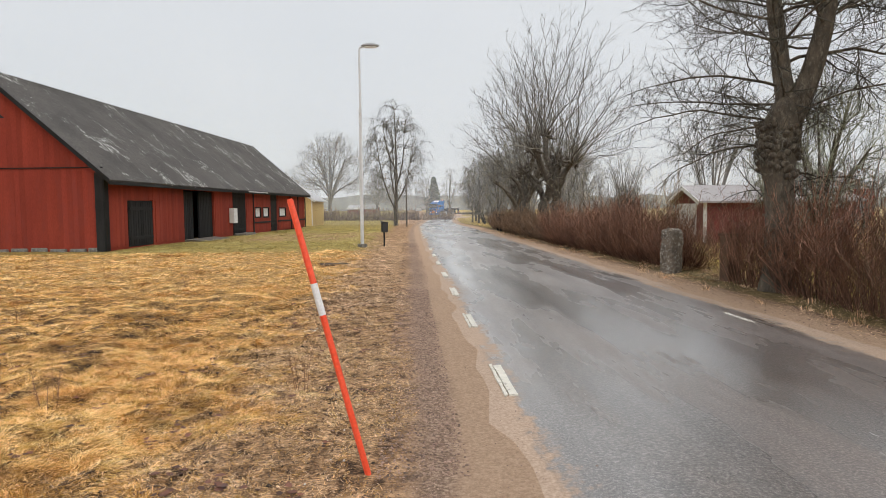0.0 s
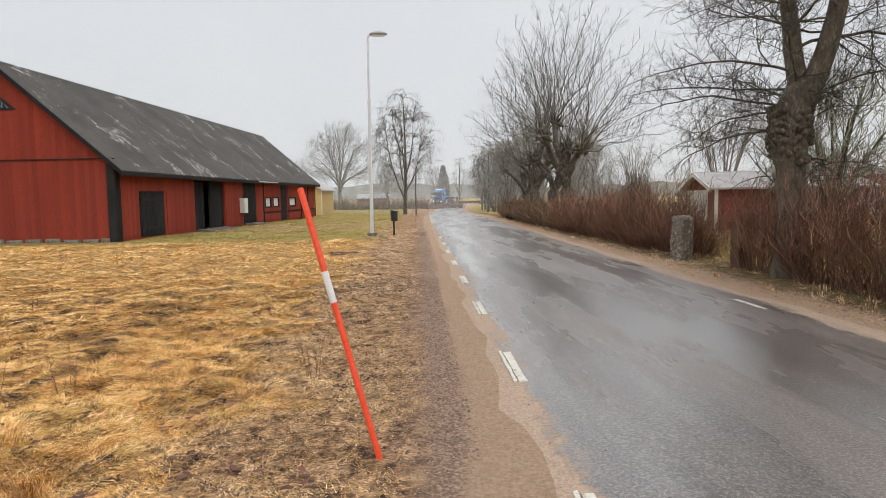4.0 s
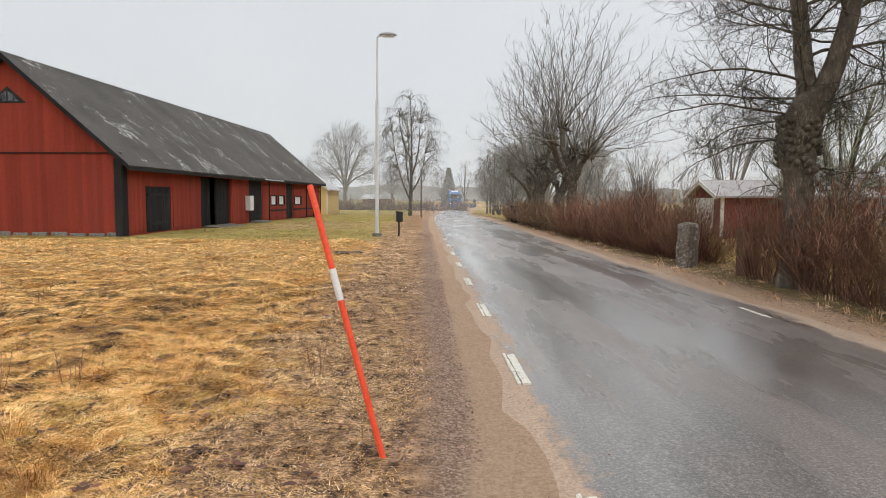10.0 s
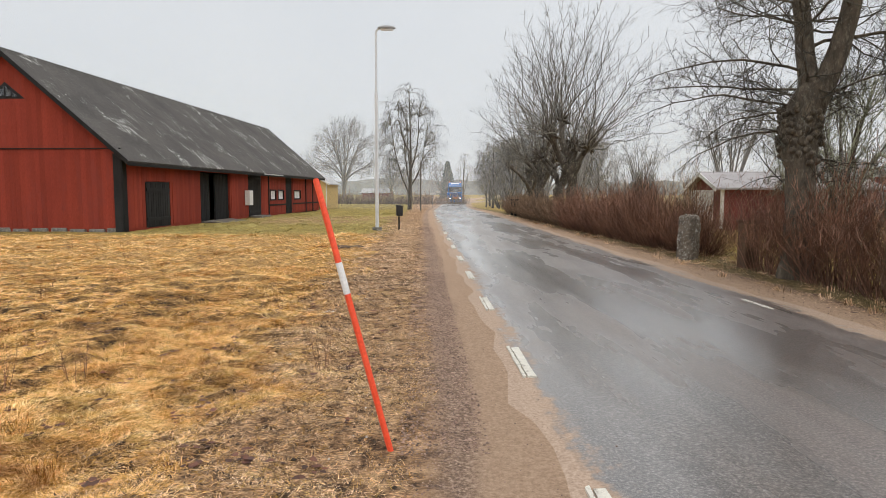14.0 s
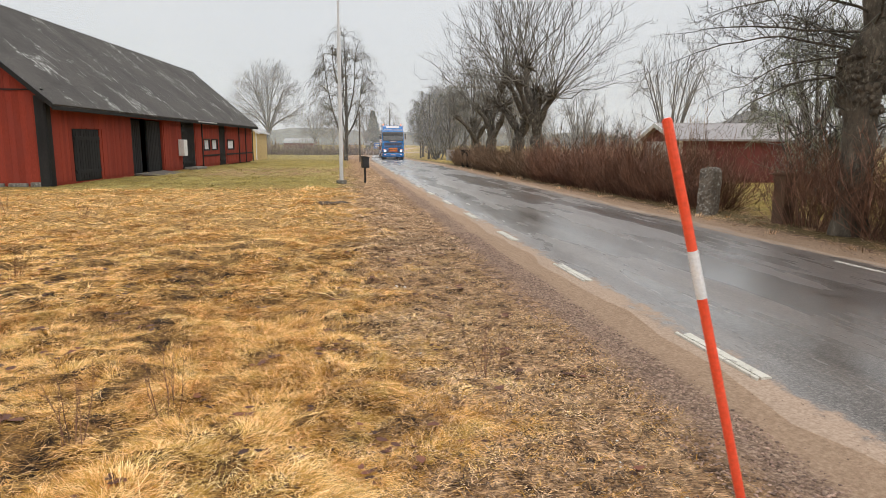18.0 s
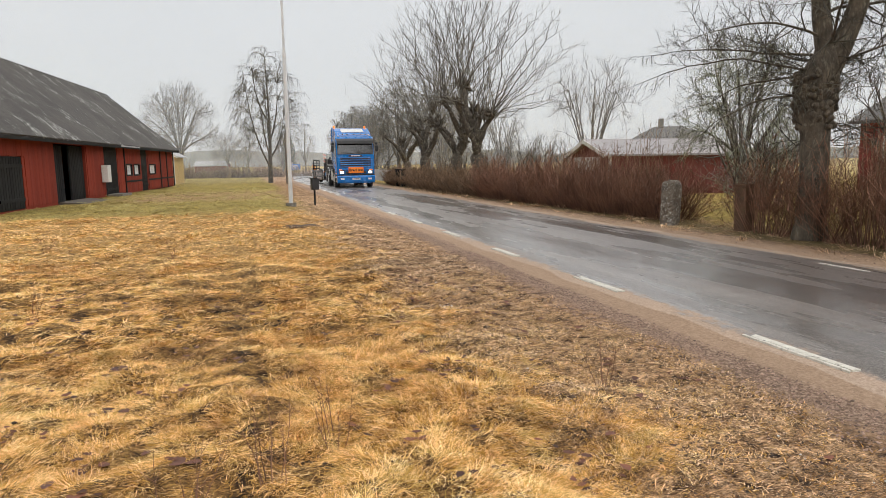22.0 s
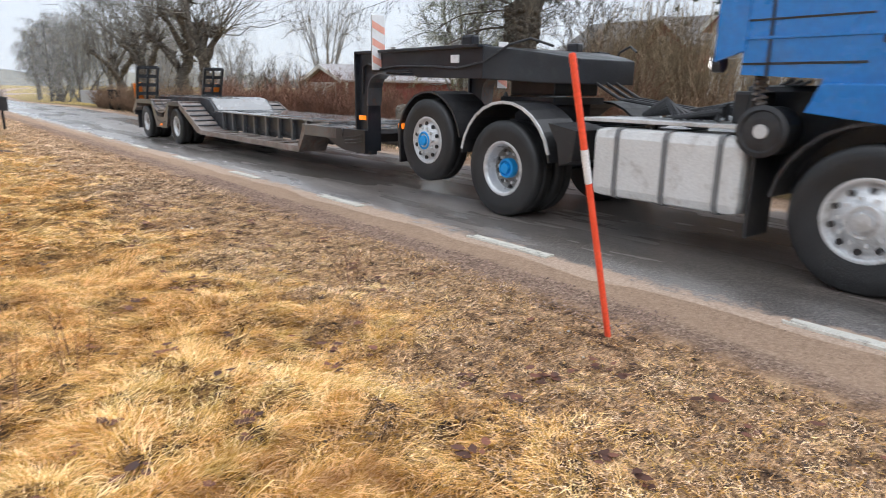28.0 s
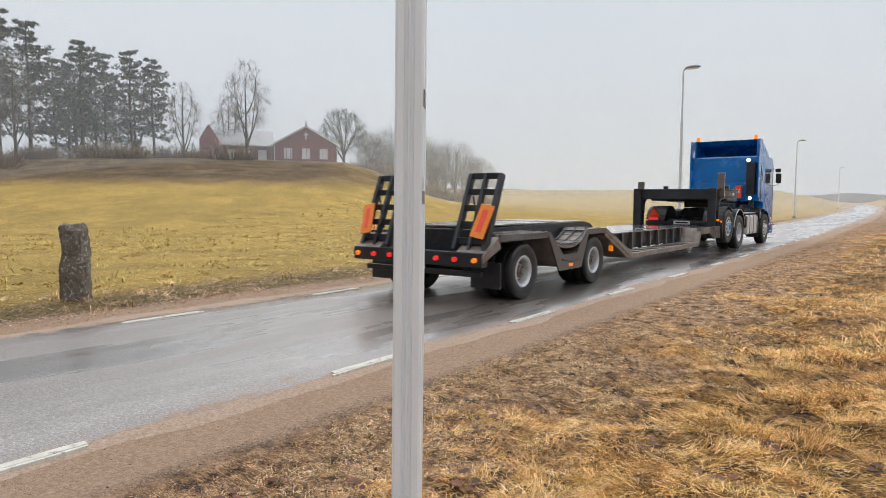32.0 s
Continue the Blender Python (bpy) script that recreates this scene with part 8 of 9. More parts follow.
        part("step_tread", bx(B(), s * W - 0.03, s * W + 0.02, 0.80, 1.12, 0.41, 0.45, 0.006), "alu", end)
        for y in (0.83, 1.12):
            part("side_indicator", bx(B(), s * W - 0.01, s * W + 0.012, y - 0.06, y + 0.06, 0.655, 0.705, 0.004), "lamp_amber", end)
        part("corner_lamp", rod(B(), (s * (W + 0.0), 1.26, 0.66), (s * (W + 0.1), 1.26, 0.66), 0.02, 10, 0.035), "reflex", end)
    bump = part("bumper", prism(B(), [(1.20, 0.28), (1.34, 0.29), (1.42, 0.40), (1.43, 0.66), (1.38, 0.75), (1.20, 0.75)], -W + 0.28, W - 0.28, "x", 0.015), "blue", L)
    part("number_plate", bx(B(), -0.26, 0.26, 1.43, 1.438, 0.50, 0.60), "plate_white", bump)
    part("plate_bars", bx(B(), -0.2, 0.2, 1.438, 1.441, 0.53, 0.57), "ink", bump)
    # grille
    grille = part("grille", bx(B(), -1.0, 1.0, 1.33, 1.356, 1.05, 1.86, 0.01), "plastic", cab)
    slat = None
    for k in range(6):
        mm = pose(0, 1.356, 1.14 + 0.135 * k)
        if slat is None:
            slat = part("grille_slat", prism(B(), [(0.0, -0.026), (0.04, -0.018), (0.03, 0.024), (0.0, 0.024)], -1.02, 1.02, "x"), "blue", grille)
            slat.matrix_basis = mm
        else:
            sharing("grille_slat", slat, mm, grille)
    part("badge_panel", bx(B(), -0.45, 0.45, 1.345, 1.372, 1.88, 2.0, 0.01), "plastic", cab)
    part("badge_bar", bx(B(), -0.3, 0.3, 1.372, 1.378, 1.915, 1.965, 0.004), "reflex", cab, "plain bright badge bar")
    part("headlamp_panel", bx(B(), -1.12, 1.12, 1.30, 1.345, 0.82, 1.06, 0.01), "blue", cab)
    part("lower_grille", bx(B(), -0.68, 0.68, 1.34, 1.36, 0.86, 1.0, 0.008), "plastic", cab)
    # black bar stands for shade in the gap above the bumper
    part("bumper_gap", bx(B(), -1.15, 1.15, 1.20, 1.36, 0.755, 0.815), "ink", cab)
    sign = part("wide_load_board", bx(B(), -0.48, 0.48, 1.40, 1.425, 0.91, 1.24, 0.01), "sign", cab, "orange board lettered Bred last")
    words("lettering", "Bred last", 0.235, pose(0, 1.428, 1.075, 90, 0, 180), sign)
    part("board_edge", bx(B(), -0.495, 0.495, 1.395, 1.41, 0.895, 1.255, 0.006), "sign_red", sign)
    # roof deflector, lamps and beacons
    defl = part("roof_deflector", prism(B(), [(0.75, 3.36), (0.55, 3.52), (-0.25, 3.78), (-0.8, 3.86), (-1.02, 3.86), (-0.7, 3.72), (-0.2, 3.62), (0.3, 3.36)], -1.16, 1.16, "x", 0.02), "blue", L)
    part("white_panel", prism(B(), [(0.40, 3.592), (-0.18, 3.775), (-0.18, 3.767), (0.40, 3.582)], -0.75, 0.75, "x"), "white", defl, "white panel on the deflector")
    for s in (1, -1):
        part("deflector_cheek", prism(B(), [(0.7, 3.34), (0.5, 3.52), (-0.8, 3.86), (-1.08, 3.86), (-1.08, 3.34)], s * 1.14 - 0.03, s * 1.14 + 0.03, "x", 0.008), "blue", defl)
        part("beacon", rod(B(), (s * 1.05, -1.0, 3.86), (s * 1.05, -1.0, 4.0), 0.07, 14, 0.055), "lamp_amber", L, "amber flashing beacon")
        part("roof_marker", bx(B(), s * 1.05 - 0.04, s * 1.05 + 0.04, 0.86, 0.92, 3.36, 3.42, 0.01), "reflex", cab)
    part("lamp_bar", rod(B(), (-1.0, 0.9, 3.42), (1.0, 0.9, 3.42), 0.018, 8), "alu", cab)
    for x in (-0.75, -0.45, 0.0, 0.45, 0.75):
        part("horn", rod(B(), (x, 0.82, 3.45), (x, 0.98, 3.45), 0.03, 10, 0.045), "plastic", cab)
    # back of the cab
    part("rear_panel_rib", bx(B(), -0.9, 0.9, -1.045, -1.015, 2.3, 3.1, 0.02), "blue", cab)
    part("rear_panel_rib", bx(B(), -0.9, 0.9, -1.045, -1.015, 1.65, 2.2, 0.02), "blue", cab)
    intake = part("air_intake", bx(B(), 0.82, 1.12, -1.27, -1.02, 1.75, 3.05, 0.03), "plastic", L)
    for k in range(12):
        part("intake_louvre", bx(B(), 0.84, 1.1, -1.288, -1.27, 1.85 + 0.095 * k, 1.88 + 0.095 * k), "steel", intake)
    part("work_lamp", rod(B(), (0.9, -1.32, 3.14), (0.9, -1.24, 3.14), 0.085, 14), "plastic", L)
    part("work_lamp_lens", rod(B(), (0.9, -1.332, 3.14), (0.9, -1.321, 3.14), 0.07, 14), "lamp_white", L)
    part("work_lamp", rod(B(), (1.0, -1.36, 1.62), (1.0, -1.28, 1.62), 0.075, 14), "plastic", L)
    part("work_lamp_lens", rod(B(), (1.0, -1.372, 1.62), (1.0, -1.361, 1.62), 0.06, 14), "lamp_white", L)
    fe = part("extinguisher_box", bx(B(), 0.42, 0.66, -1.2, -1.05, 1.62, 2.1, 0.02), "sign_red", L, "red locker behind the cab")
    for k in range(2):
        part("locker_mark", bx(B(), 0.47 + 0.08 * k, 0.51 + 0.08 * k, -1.206, -1.2, 1.8, 1.96), "plate_white", fe)
    # frame
    for s in (1, -1):
        part("frame_rail", bx(B(), s * 0.42 - 0.045, s * 0.42 + 0.045, -5.6, 1.1, 0.72, 0.98, 0.008), "steel", L)
    for y in (-1.4, -2.4, -4.2, -5.55):
        part("cross_member", bx(B(), -0.42, 0.42, y - 0.06, y + 0.06, 0.76, 0.94), "steel", L)
    part("engine", bx(B(), -0.5, 0.5, -1.3, 1.0, 0.55, 1.45, 0.05), "steel", L)
    part("gearbox", bx(B(), -0.3, 0.3, -2.2, -1.3, 0.5, 0.95, 0.06), "steel", L)
    part("catwalk", bx(B(), -0.44, 0.44, -2.6, -1.4, 0.98, 1.02, 0.005), "alu", L)
    for y in (0.0, -3.60, -4.95):
        part("axle", rod(B(), (-0.95, y, 0.52 if y > -4 else 0.70), (0.95, y, 0.52 if y > -4 else 0.70), 0.08, 10), "steel", L)
    # fuel tank with straps on the kerb side, battery box on the other
    for s in (1, -1):
        a, b = (0.62, 1.22) if s > 0 else (-1.22, -0.62)
        tank = part("fuel_tank", bx(B(), a, b, -2.40, -0.92, 0.40, 1.05, 0.09), "tank", L, "ribbed dusty aluminium fuel tank")
        for y in (-2.12, -1.62, -1.12):
            part("tank_strap", prism(B(), [(a - 0.01 + (b - a + 0.02) * u, 0.39 + 0.67 * v) for u, v in ((0.13, 0), (0.87, 0), (0.97, 0.03), (1, 0.12), (1, 0.88), (0.97, 0.97), (0.87, 1), (0.13, 1), (0.03, 0.97), (0, 0.88), (0, 0.12), (0.03, 0.03))], y - 0.024, y + 0.024, "y"), "strap", tank, "dark grey tank strap")
        part("tank_cap", rod(B(), (s * 1.0, -1.9, 1.04), (s * 1.0, -1.9, 1.09), 0.06, 12), "plastic", tank)
    for s in (1, -1):
        flt = part("air_filter", rod(B(), (s * 0.95, -0.80, 1.10), (s * 1.24, -0.80, 1.10), 0.19, 20), "plastic", L, "round black air filter housing")
        part("filter_rim", lathe(B(), [(0.19, 0.0), (0.2, 0.02 * s), (0.165, 0.035 * s), (0.15, 0.01 * s), (0.1, 0.02 * s), (0.001, 0.02 * s)], 22), "plastic", flt).matrix_basis = pose(s * 1.235, -0.80, 1.10)
        part("filter_cap", rod(B(), (s * 1.24, -0.80, 1.10), (s * 1.275, -0.80, 1.10), 0.055, 14), "alu", flt)
        part("side_catwalk", bx(B(), s * 0.80 - 0.34, s * 0.80 + 0.34, -2.6, -0.98, 1.10, 1.135, 0.006), "alu", L)
        for k in range(7):
            part("catwalk_clutter", hose(B(), [(s * (0.5 + 0.08 * k), -1.0 - 0.05 * k, 1.15), (s * (0.55 + 0.07 * k), -1.25, 1.26 + 0.03 * math.sin(3 * k)), (s * (0.6 + 0.05 * k), -1.5 - 0.04 * k, 1.16), (s * (0.62 + 0.04 * k), -1.85, 1.2 + 0.02 * k), (s * 0.5, -2.3, 1.16)], 0.024, 6), "plastic", L)
        part("pump_block", bx(B(), s * 0.75 - 0.14, s * 0.75 + 0.14, -1.22, -0.98, 1.12, 1.40, 0.03), "plastic", L)
        part("cab_mount", rod(B(), (s * 0.9, -1.05, 1.15), (s * 0.9, -1.0, 1.54), 0.05, 10), "steel", L)
        part("coil_spring", hose(B(), [(s * 1.0 + 0.05 * math.cos(1.57 * j), -0.95 + 0.05 * math.sin(1.57 * j), 1.3 + 0.011 * j) for j in range(20)], 0.012, 5), "rusty", L)
    part("mudflap", bx(B(), 0.80, 1.22, -0.86, -0.83, 0.25, 1.0, 0.005), "plastic", L)
    part("mudflap", bx(B(), -1.22, -0.80, -0.86, -0.83, 0.25, 1.0, 0.005), "plastic", L)
    # mudguards
    for s in (1, -1):
        x0, x1 = (0.62, 1.25) if s > 0 else (-1.25, -0.62)
        g = mudguard("mudguard", L, x0, x1, -3.60, 0.56, 0.70, 8, 172)
        mudguard("bright_rim_strip", L, s * 1.25 - 0.012, s * 1.25 + 0.012, -3.60, 0.56, 0.708, 15, 168, "alu", 0.03)
        part("guard_panel", prism(B(), [(-2.78, 0.64), (-2.62, 0.70), (-2.58, 1.0), (-2.95, 1.06), (-2.82, 0.86)], x0, x1, "x"), "plastic", L)
        mudguard("mudguard", L, x0, x1, -4.95, 0.72, 0.64, 10, 190)
        part("mudflap", bx(B(), x0, x1, -5.56, -5.53, 0.42, 0.9, 0.004), "plastic", L)
        part("rear_lamp", bx(B(), s * 0.95 - 0.16, s * 0.95 + 0.16, -5.68, -5.65, 0.92, 1.0, 0.008), "lamp_red", L, "lit red tail lamp")
        if s < 0:
            part("triangle_plate", prism(B(), [(s * 0.95 - 0.25, 1.0), (s * 0.95 + 0.25, 1.0), (s * 0.95, 1.35)], -5.64, -5.61, "y"), "plastic", L)
            tri = part("reflector_triangle", prism(B(), [(s * 0.95 - 0.22, 1.02), (s * 0.95 + 0.22, 1.02), (s * 0.95, 1.32)], -5.65, -5.64, "y"), "sign_red", L)
            part("triangle_centre", prism(B(), [(s * 0.95 - 0.11, 1.07), (s * 0.95 + 0.11, 1.07), (s * 0.95, 1.23)], -5.658, -5.65, "y"), "orange", tri)
        part("guard_lamp", bx(B(), s * 1.2 - 0.03, s * 1.2 + 0.03, -5.6, -5.5, 0.86, 0.93, 0.01), "lamp_amber", L)
    part("rear_crossbar", bx(B(), -1.2, 1.2, -5.66, -5.58, 0.80, 0.90, 0.01), "steel", L)
    rp = part("rear_plate", bx(B(), -0.26, 0.26, -5.69, -5.66, 0.80, 0.91), "plate_white", L)
    part("plate_bars", bx(B(), -0.2, 0.2, -5.694, -5.69, 0.83, 0.88), "ink", rp)
    # fifth wheel and hoses
    part("fifth_wheel", prism(B(), [(-0.5, -3.5), (0.5, -3.5), (0.5, -3.9), (0.35, -4.5), (0.12, -4.5), (0.0, -4.1), (-0.12, -4.5), (-0.35, -4.5), (-0.5, -3.9)], 1.22, 1.30, "z"), "steel", L)
    part("fifth_wheel_mount", bx(B(), -0.45, 0.45, -4.15, -3.65, 0.98, 1.22, 0.02), "steel", L)
    for k, x in enumerate((-0.2, 0.0, 0.2)):
        part("air_hose", hose(B(), [(x, -1.02, 1.5), (x + 0.05, -1.4, 1.3), (x, -2.0, 1.2), (x, -2.8, 1.3), (x, -3.2, 1.5)], 0.018, 6), "plastic", L)
    part("cable", hose(B(), [(0.3, -1.7, 1.06), (0.42, -2.0, 1.12), (0.3, -2.3, 1.06), (0.42, -2.5, 1.1)], 0.05, 8), "plastic", L)
    # body narrowed and its roof lowered to fit the camera's view
    def squeeze_to_view(ob):
        for c in ob.children:
            m = c.matrix_basis.copy()
            if abs(m[0][0] - 1) < 1e-4 and abs(m[2][2] - 1) < 1e-4:
                m.translation.x *= 0.925
                c.matrix_basis = m
                lift = m.translation.z
                if not c.data.get("settled"):
                    c.data["settled"] = 1
                    for v in c.data.vertices:
                        z = v.co.z + lift
                        v.co.x *= 0.925
                        v.co.z = (z if z < 1.9 else 1.9 + (z - 1.9) * 0.84 if z < 3.34 else 3.11 + (z - 3.34) * 1.1) - lift
            squeeze_to_view(c)

    bpy.context.view_layer.update()
    squeeze_to_view(L)
    wheel(L, 1.03, 0.0, 0.53, 0.53, 0.30, "steer", 1)
    wheel(L, -1.03, 0.0, 0.53, 0.53, 0.30, "steer", -1)
    wheel(L, 1.03, -3.60, 0.53, 0.53, 0.28, "drive", 1, True)
    wheel(L, -1.03, -3.60, 0.53, 0.53, 0.28, "drive", -1, True)
    wheel(L, 1.03, -4.95, 0.75, 0.51, 0.30, "lift", 1, False, True)
    wheel(L, -1.03, -4.95, 0.75, 0.51, 0.30, "lift", -1, False, True)
    return L


def build_trailer():
    T = tagged(empty("low_loader_trailer"), "empty dark steel low-loader trailer with raised rear ramps", "trailer")
    # gooseneck: a flat nose, two deep side beams and a portal
    nose = B()
    ends = [[nose.verts.new((x * wide, y, z)) for x, z in ((-1, lo), (1, lo), (1, hi), (-1, hi))] for y, wide, lo, hi in ((-0.1, 1.13, 1.50, 1.86), (0.45, 0.78, 1.46, 1.78), (0.78, 0.50, 1.45, 1.72))]
    for p, q in zip(ends, ends[1:]):
        for k in range(4):
            nose.faces.new((p[k], p[(k + 1) % 4], q[(k + 1) % 4], q[k]))
    nose.faces.new(ends[0][::-1])
    nose.faces.new(ends[-1])
    bmesh.ops.recalc_face_normals(nose, faces=nose.faces[:])
    bmesh.ops.bevel(nose, geom=nose.edges[:], offset=0.012, segments=2, affect="EDGES", profile=0.6)
    part("nose", nose, "steel", T)
    part("neck_deck", bx(B(), -0.85, 0.85, -1.4, -0.1, 1.66, 1.74, 0.01), "steel", T)
    for s in (1, -1):
        inner = [(-2.67, 1.86), (-0.08, 1.86), (-0.08, 1.50), (-1.30, 1.52), (-1.42, 1.59), (-2.08, 1.59), (-2.26, 1.54), (-2.36, 1.40), (-2.38, 1.15), (-2.38, 0.45), (-2.67, 0.45)]
        beam = part("neck_beam", prism(B(), inner, s * 1.08 - 0.05, s * 1.08 + 0.05, "x", 0.008), "steel", T)
        for args in ((-2.69, -0.1, 1.84, 1.875), (-2.3, -1.4, 1.585, 1.605)):
            part("beam_flange", bx(B(), s * 1.08 - 0.11, s * 1.08 + 0.11, args[0], args[1], args[2], args[3], 0.004), "steel", beam)
        part("leg_flange", bx(B(), s * 1.08 - 0.11, s * 1.08 + 0.11, -2.70, -2.665, 0.45, 1.87, 0.004), "steel", beam)
        part("leg_flange", bx(B(), s * 1.08 - 0.11, s * 1.08 + 0.11, -2.395, -2.365, 0.5, 1.22, 0.004), "steel", beam)
        part("arch_flange", prism(B(), [(-1.9, 1.585), (-2.07, 1.585), (-2.18, 1.562), (-2.26, 1.525), (-2.32, 1.470), (-2.355, 1.390), (-2.375, 1.140), (-2.355, 1.140), (-2.335, 1.385), (-2.30, 1.455), (-2.25, 1.505), (-2.17, 1.540), (-2.07, 1.565), (-1.9, 1.565)], s * 1.08 - 0.115, s * 1.08 + 0.115, "x"), "steel_grey", beam)
        part("marker_lamp", bx(B(), s * 1.2 - 0.03, s * 1.2 + 0.03, -2.54, -2.43, 0.94, 1.0, 0.008), "lamp_amber" if s > 0 else "lamp_red", beam)
        part("beam_reflector", bx(B(), s * 1.14 - 0.01, s * 1.14 + 0.01, -0.62, -0.48, 1.68, 1.77, 0.005), "reflex", beam)
        part("lifting_lug", bx(B(), s * 0.95 - 0.06, s * 0.95 + 0.06, -0.6, -0.4, 1.86, 2.0, 0.03), "steel", beam)
        low = 0.22 if s < 0 else 0.0
        bpost = part("hazard_board", bx(B(), s * 1.17 - 0.1, s * 1.17 + 0.1, -2.12, -2.10, 1.62 - low, 2.32 - low, 0.004), "reflex", T, "upright white board with faded orange stripes")
        part("board_back", bx(B(), s * 1.17 - 0.095, s * 1.17 + 0.095, -2.14, -2.12, 1.60 - low, 2.31 - low, 0.004), "wood", bpost)
        for k in range(3):
            part("board_stripe", prism(B(), [(s * 1.17 - 0.1, 1.63 - low + 0.22 * k), (s * 1.17 + 0.1, 1.72 - low + 0.22 * k), (s * 1.17 + 0.1, 1.81 - low + 0.22 * k), (s * 1.17 - 0.1, 1.72 - low + 0.22 * k)], -2.10, -2.097, "y"), "faded", bpost)
        part("hose", hose(B(), [(s * 0.75, 0.62, 1.84), (s * 0.9, 0.42, 1.92), (s * 1.0, 0.2, 1.86), (s * 1.15, -0.05, 1.68), (s * 1.15, -0.5, 1.62), (s * 1.15, -1.0, 1.65), (s * 1.15, -1.7, 1.66), (s * 1.15, -2.1, 1.63), (s * 1.15, -2.4, 1.71), (s * 1.15, -2.52, 1.66), (s * 1.15, -2.55, 1.3)], 0.014, 6), "plastic", T)
        # lower front side box with hoses
        part("side_box", prism(B(), [(-2.36, 0.47), (-2.36, 0.80), (-3.4, 0.80), (-3.4, 0.62), (-3.15, 0.53), (-2.9, 0.48)], s * 1.22 - 0.03, s * 1.22 + 0.03, "x", 0.004), "steel", T)
        part("side_rail", bx(B(), s * 1.2 - 0.05, s * 1.2 + 0.05, -4.25, -3.15, 0.63, 0.80, 0.008), "steel_grey", T)
        part("box_ring", rod(B(), (s * 1.24, -3.0, 0.74), (s * 1.262, -3.0, 0.74), 0.06, 14), "plastic", T)
        for k in range(3):
            part("hose", hose(B(), [(s * 1.255, -2.42, 0.74 - 0.05 * k), (s * 1.258, -2.55, 0.71 - 0.05 * k), (s * 1.255, -2.9, 0.67 - 0.04 * k)], 0.01, 6), "plastic", T)
        # low outriggers with open pockets
        x0, x1 = (0.74, 1.25) if s > 0 else (-1.25, -0.74)
        xe = (1.19, 1.25) if s > 0 else (-1.25, -1.19)
        xi = (0.74, 0.80) if s > 0 else (-0.80, -0.74)
        part("outrigger_edge", bx(B(), *xe, -9.1, -4.4, 0.33, 0.43, 0.008), "rusty", T)
        part("outrigger_inner", bx(B(), *xi, -9.1, -4.4, 0.35, 0.43, 0.006), "rusty", T)
        for k in range(8):
            y = -4.75 - 0.585 * k
            wdt = 0.2 if 0 < k < 7 else 0.46
            part("outrigger_plate", bx(B(), s * 0.995 - 0.2, s * 0.995 + 0.2, y - wdt / 2, y + wdt / 2, 0.38, 0.432, 0.004), "rusty", T)
        part("front_slope", prism(B(), [(-4.2, 0.80), (-4.48, 0.36), (-4.40, 0.33), (-4.12, 0.74)], x0, x1, "x", 0.006), "rusty", T)
        # ramps up over the bogie
        rp = part("bogie_ramp", prism(B(), [(-9.02, 0.33), (-9.1, 0.43), (-10.4, 0.97), (-10.42, 0.86), (-9.3, 0.36)], x0, x1, "x", 0.006), "rusty", T)
        for k in range(5):
            f = (k + 0.5) / 5
            y, z = -9.15 - 1.2 * f, 0.455 + 0.50 * f
            part("grip_bar", bx(B(), s * 0.995 - 0.24, s * 0.995 + 0.24, -0.02, 0.02, 0, 0.02, 0, pose(0, y, z, -22)), "steel", rp)
        part("ramp_edge", prism(B(), [(-9.0, 0.33), (-9.05, 0.45), (-10.40, 1.0), (-10.40, 0.92)], s * 1.25 - 0.012, s * 1.25 + 0.012, "x"), "rusty", rp)
        for y0, y1 in ((-11.12, -10.4), (-14.05, -12.62)):
            fl = part("wheel_cover", bx(B(), x0, x1, y0, y1, 0.93, 0.955, 0.006), "rusty", T)
            for k in range(3):
                part("cover_bar", bx(B(), s * 0.995 - 0.25, s * 0.995 + 0.25, y0 + (y1 - y0) * (k + 0.5) / 3 - 0.02, y0 + (y1 - y0) * (k + 0.5) / 3 + 0.02, 0.955, 1.0, 0.004), "rusty", fl)
            for xx in (0.16, -0.16):
                part("cover_bar", bx(B(), s * 0.995 + xx - 0.015, s * 0.995 + xx + 0.015, y0 + 0.03, y1 - 0.03, 0.955, 1.005, 0.003), "rusty", fl)
            part("cover_edge", bx(B(), s * 1.25 - 0.015, s * 1.25 + 0.015, y0, y1, 0.90, 1.0, 0.004), "steel_grey", fl)
            part("cover_rim", bx(B(), s * 0.995 - 0.255, s * 0.995 - 0.225, y0 + 0.02, y1 - 0.02, 0.955, 1.004, 0.003), "rusty", fl)
        dip = part("bogie_dip", prism(B(), [(-11.12, 0.97), (-11.5, 0.62), (-11.72, 0.58), (-12.1, 0.60), (-12.62, 0.97), (-12.62, 0.93), (-12.2, 0.40), (-11.5, 0.38), (-11.12, 0.90)], x0, x1, "x", 0.006), "rusty", T)
        part("dip_side", prism(B(), [(-11.10, 0.99), (-11.42, 0.34), (-12.24, 0.34), (-12.64, 0.99), (-12.55, 0.99), (-12.1, 0.60), (-11.6, 0.60), (-11.22, 0.99)], s * 1.25 - 0.014, s * 1.25 + 0.014, "x"), "steel_grey", dip)
        sag = lambda f: (-11.08 - 1.6 * f, 1.0 - 0.27 * math.sin(math.pi * f) ** 0.8)
        fs = [j / 16 for j in range(17)]
        mat_part = part("slung_mat", prism(B(), [sag(f) for f in fs] + [(sag(f)[0], sag(f)[1] - 0.035) for f in fs[::-1]], x0 - 0.0, x1, "x"), "rusty", T, "rusty slatted mat slung over the bogie dip")
        for j in range(15):
            f = (j + 0.5) / 15
            q = sag(f)
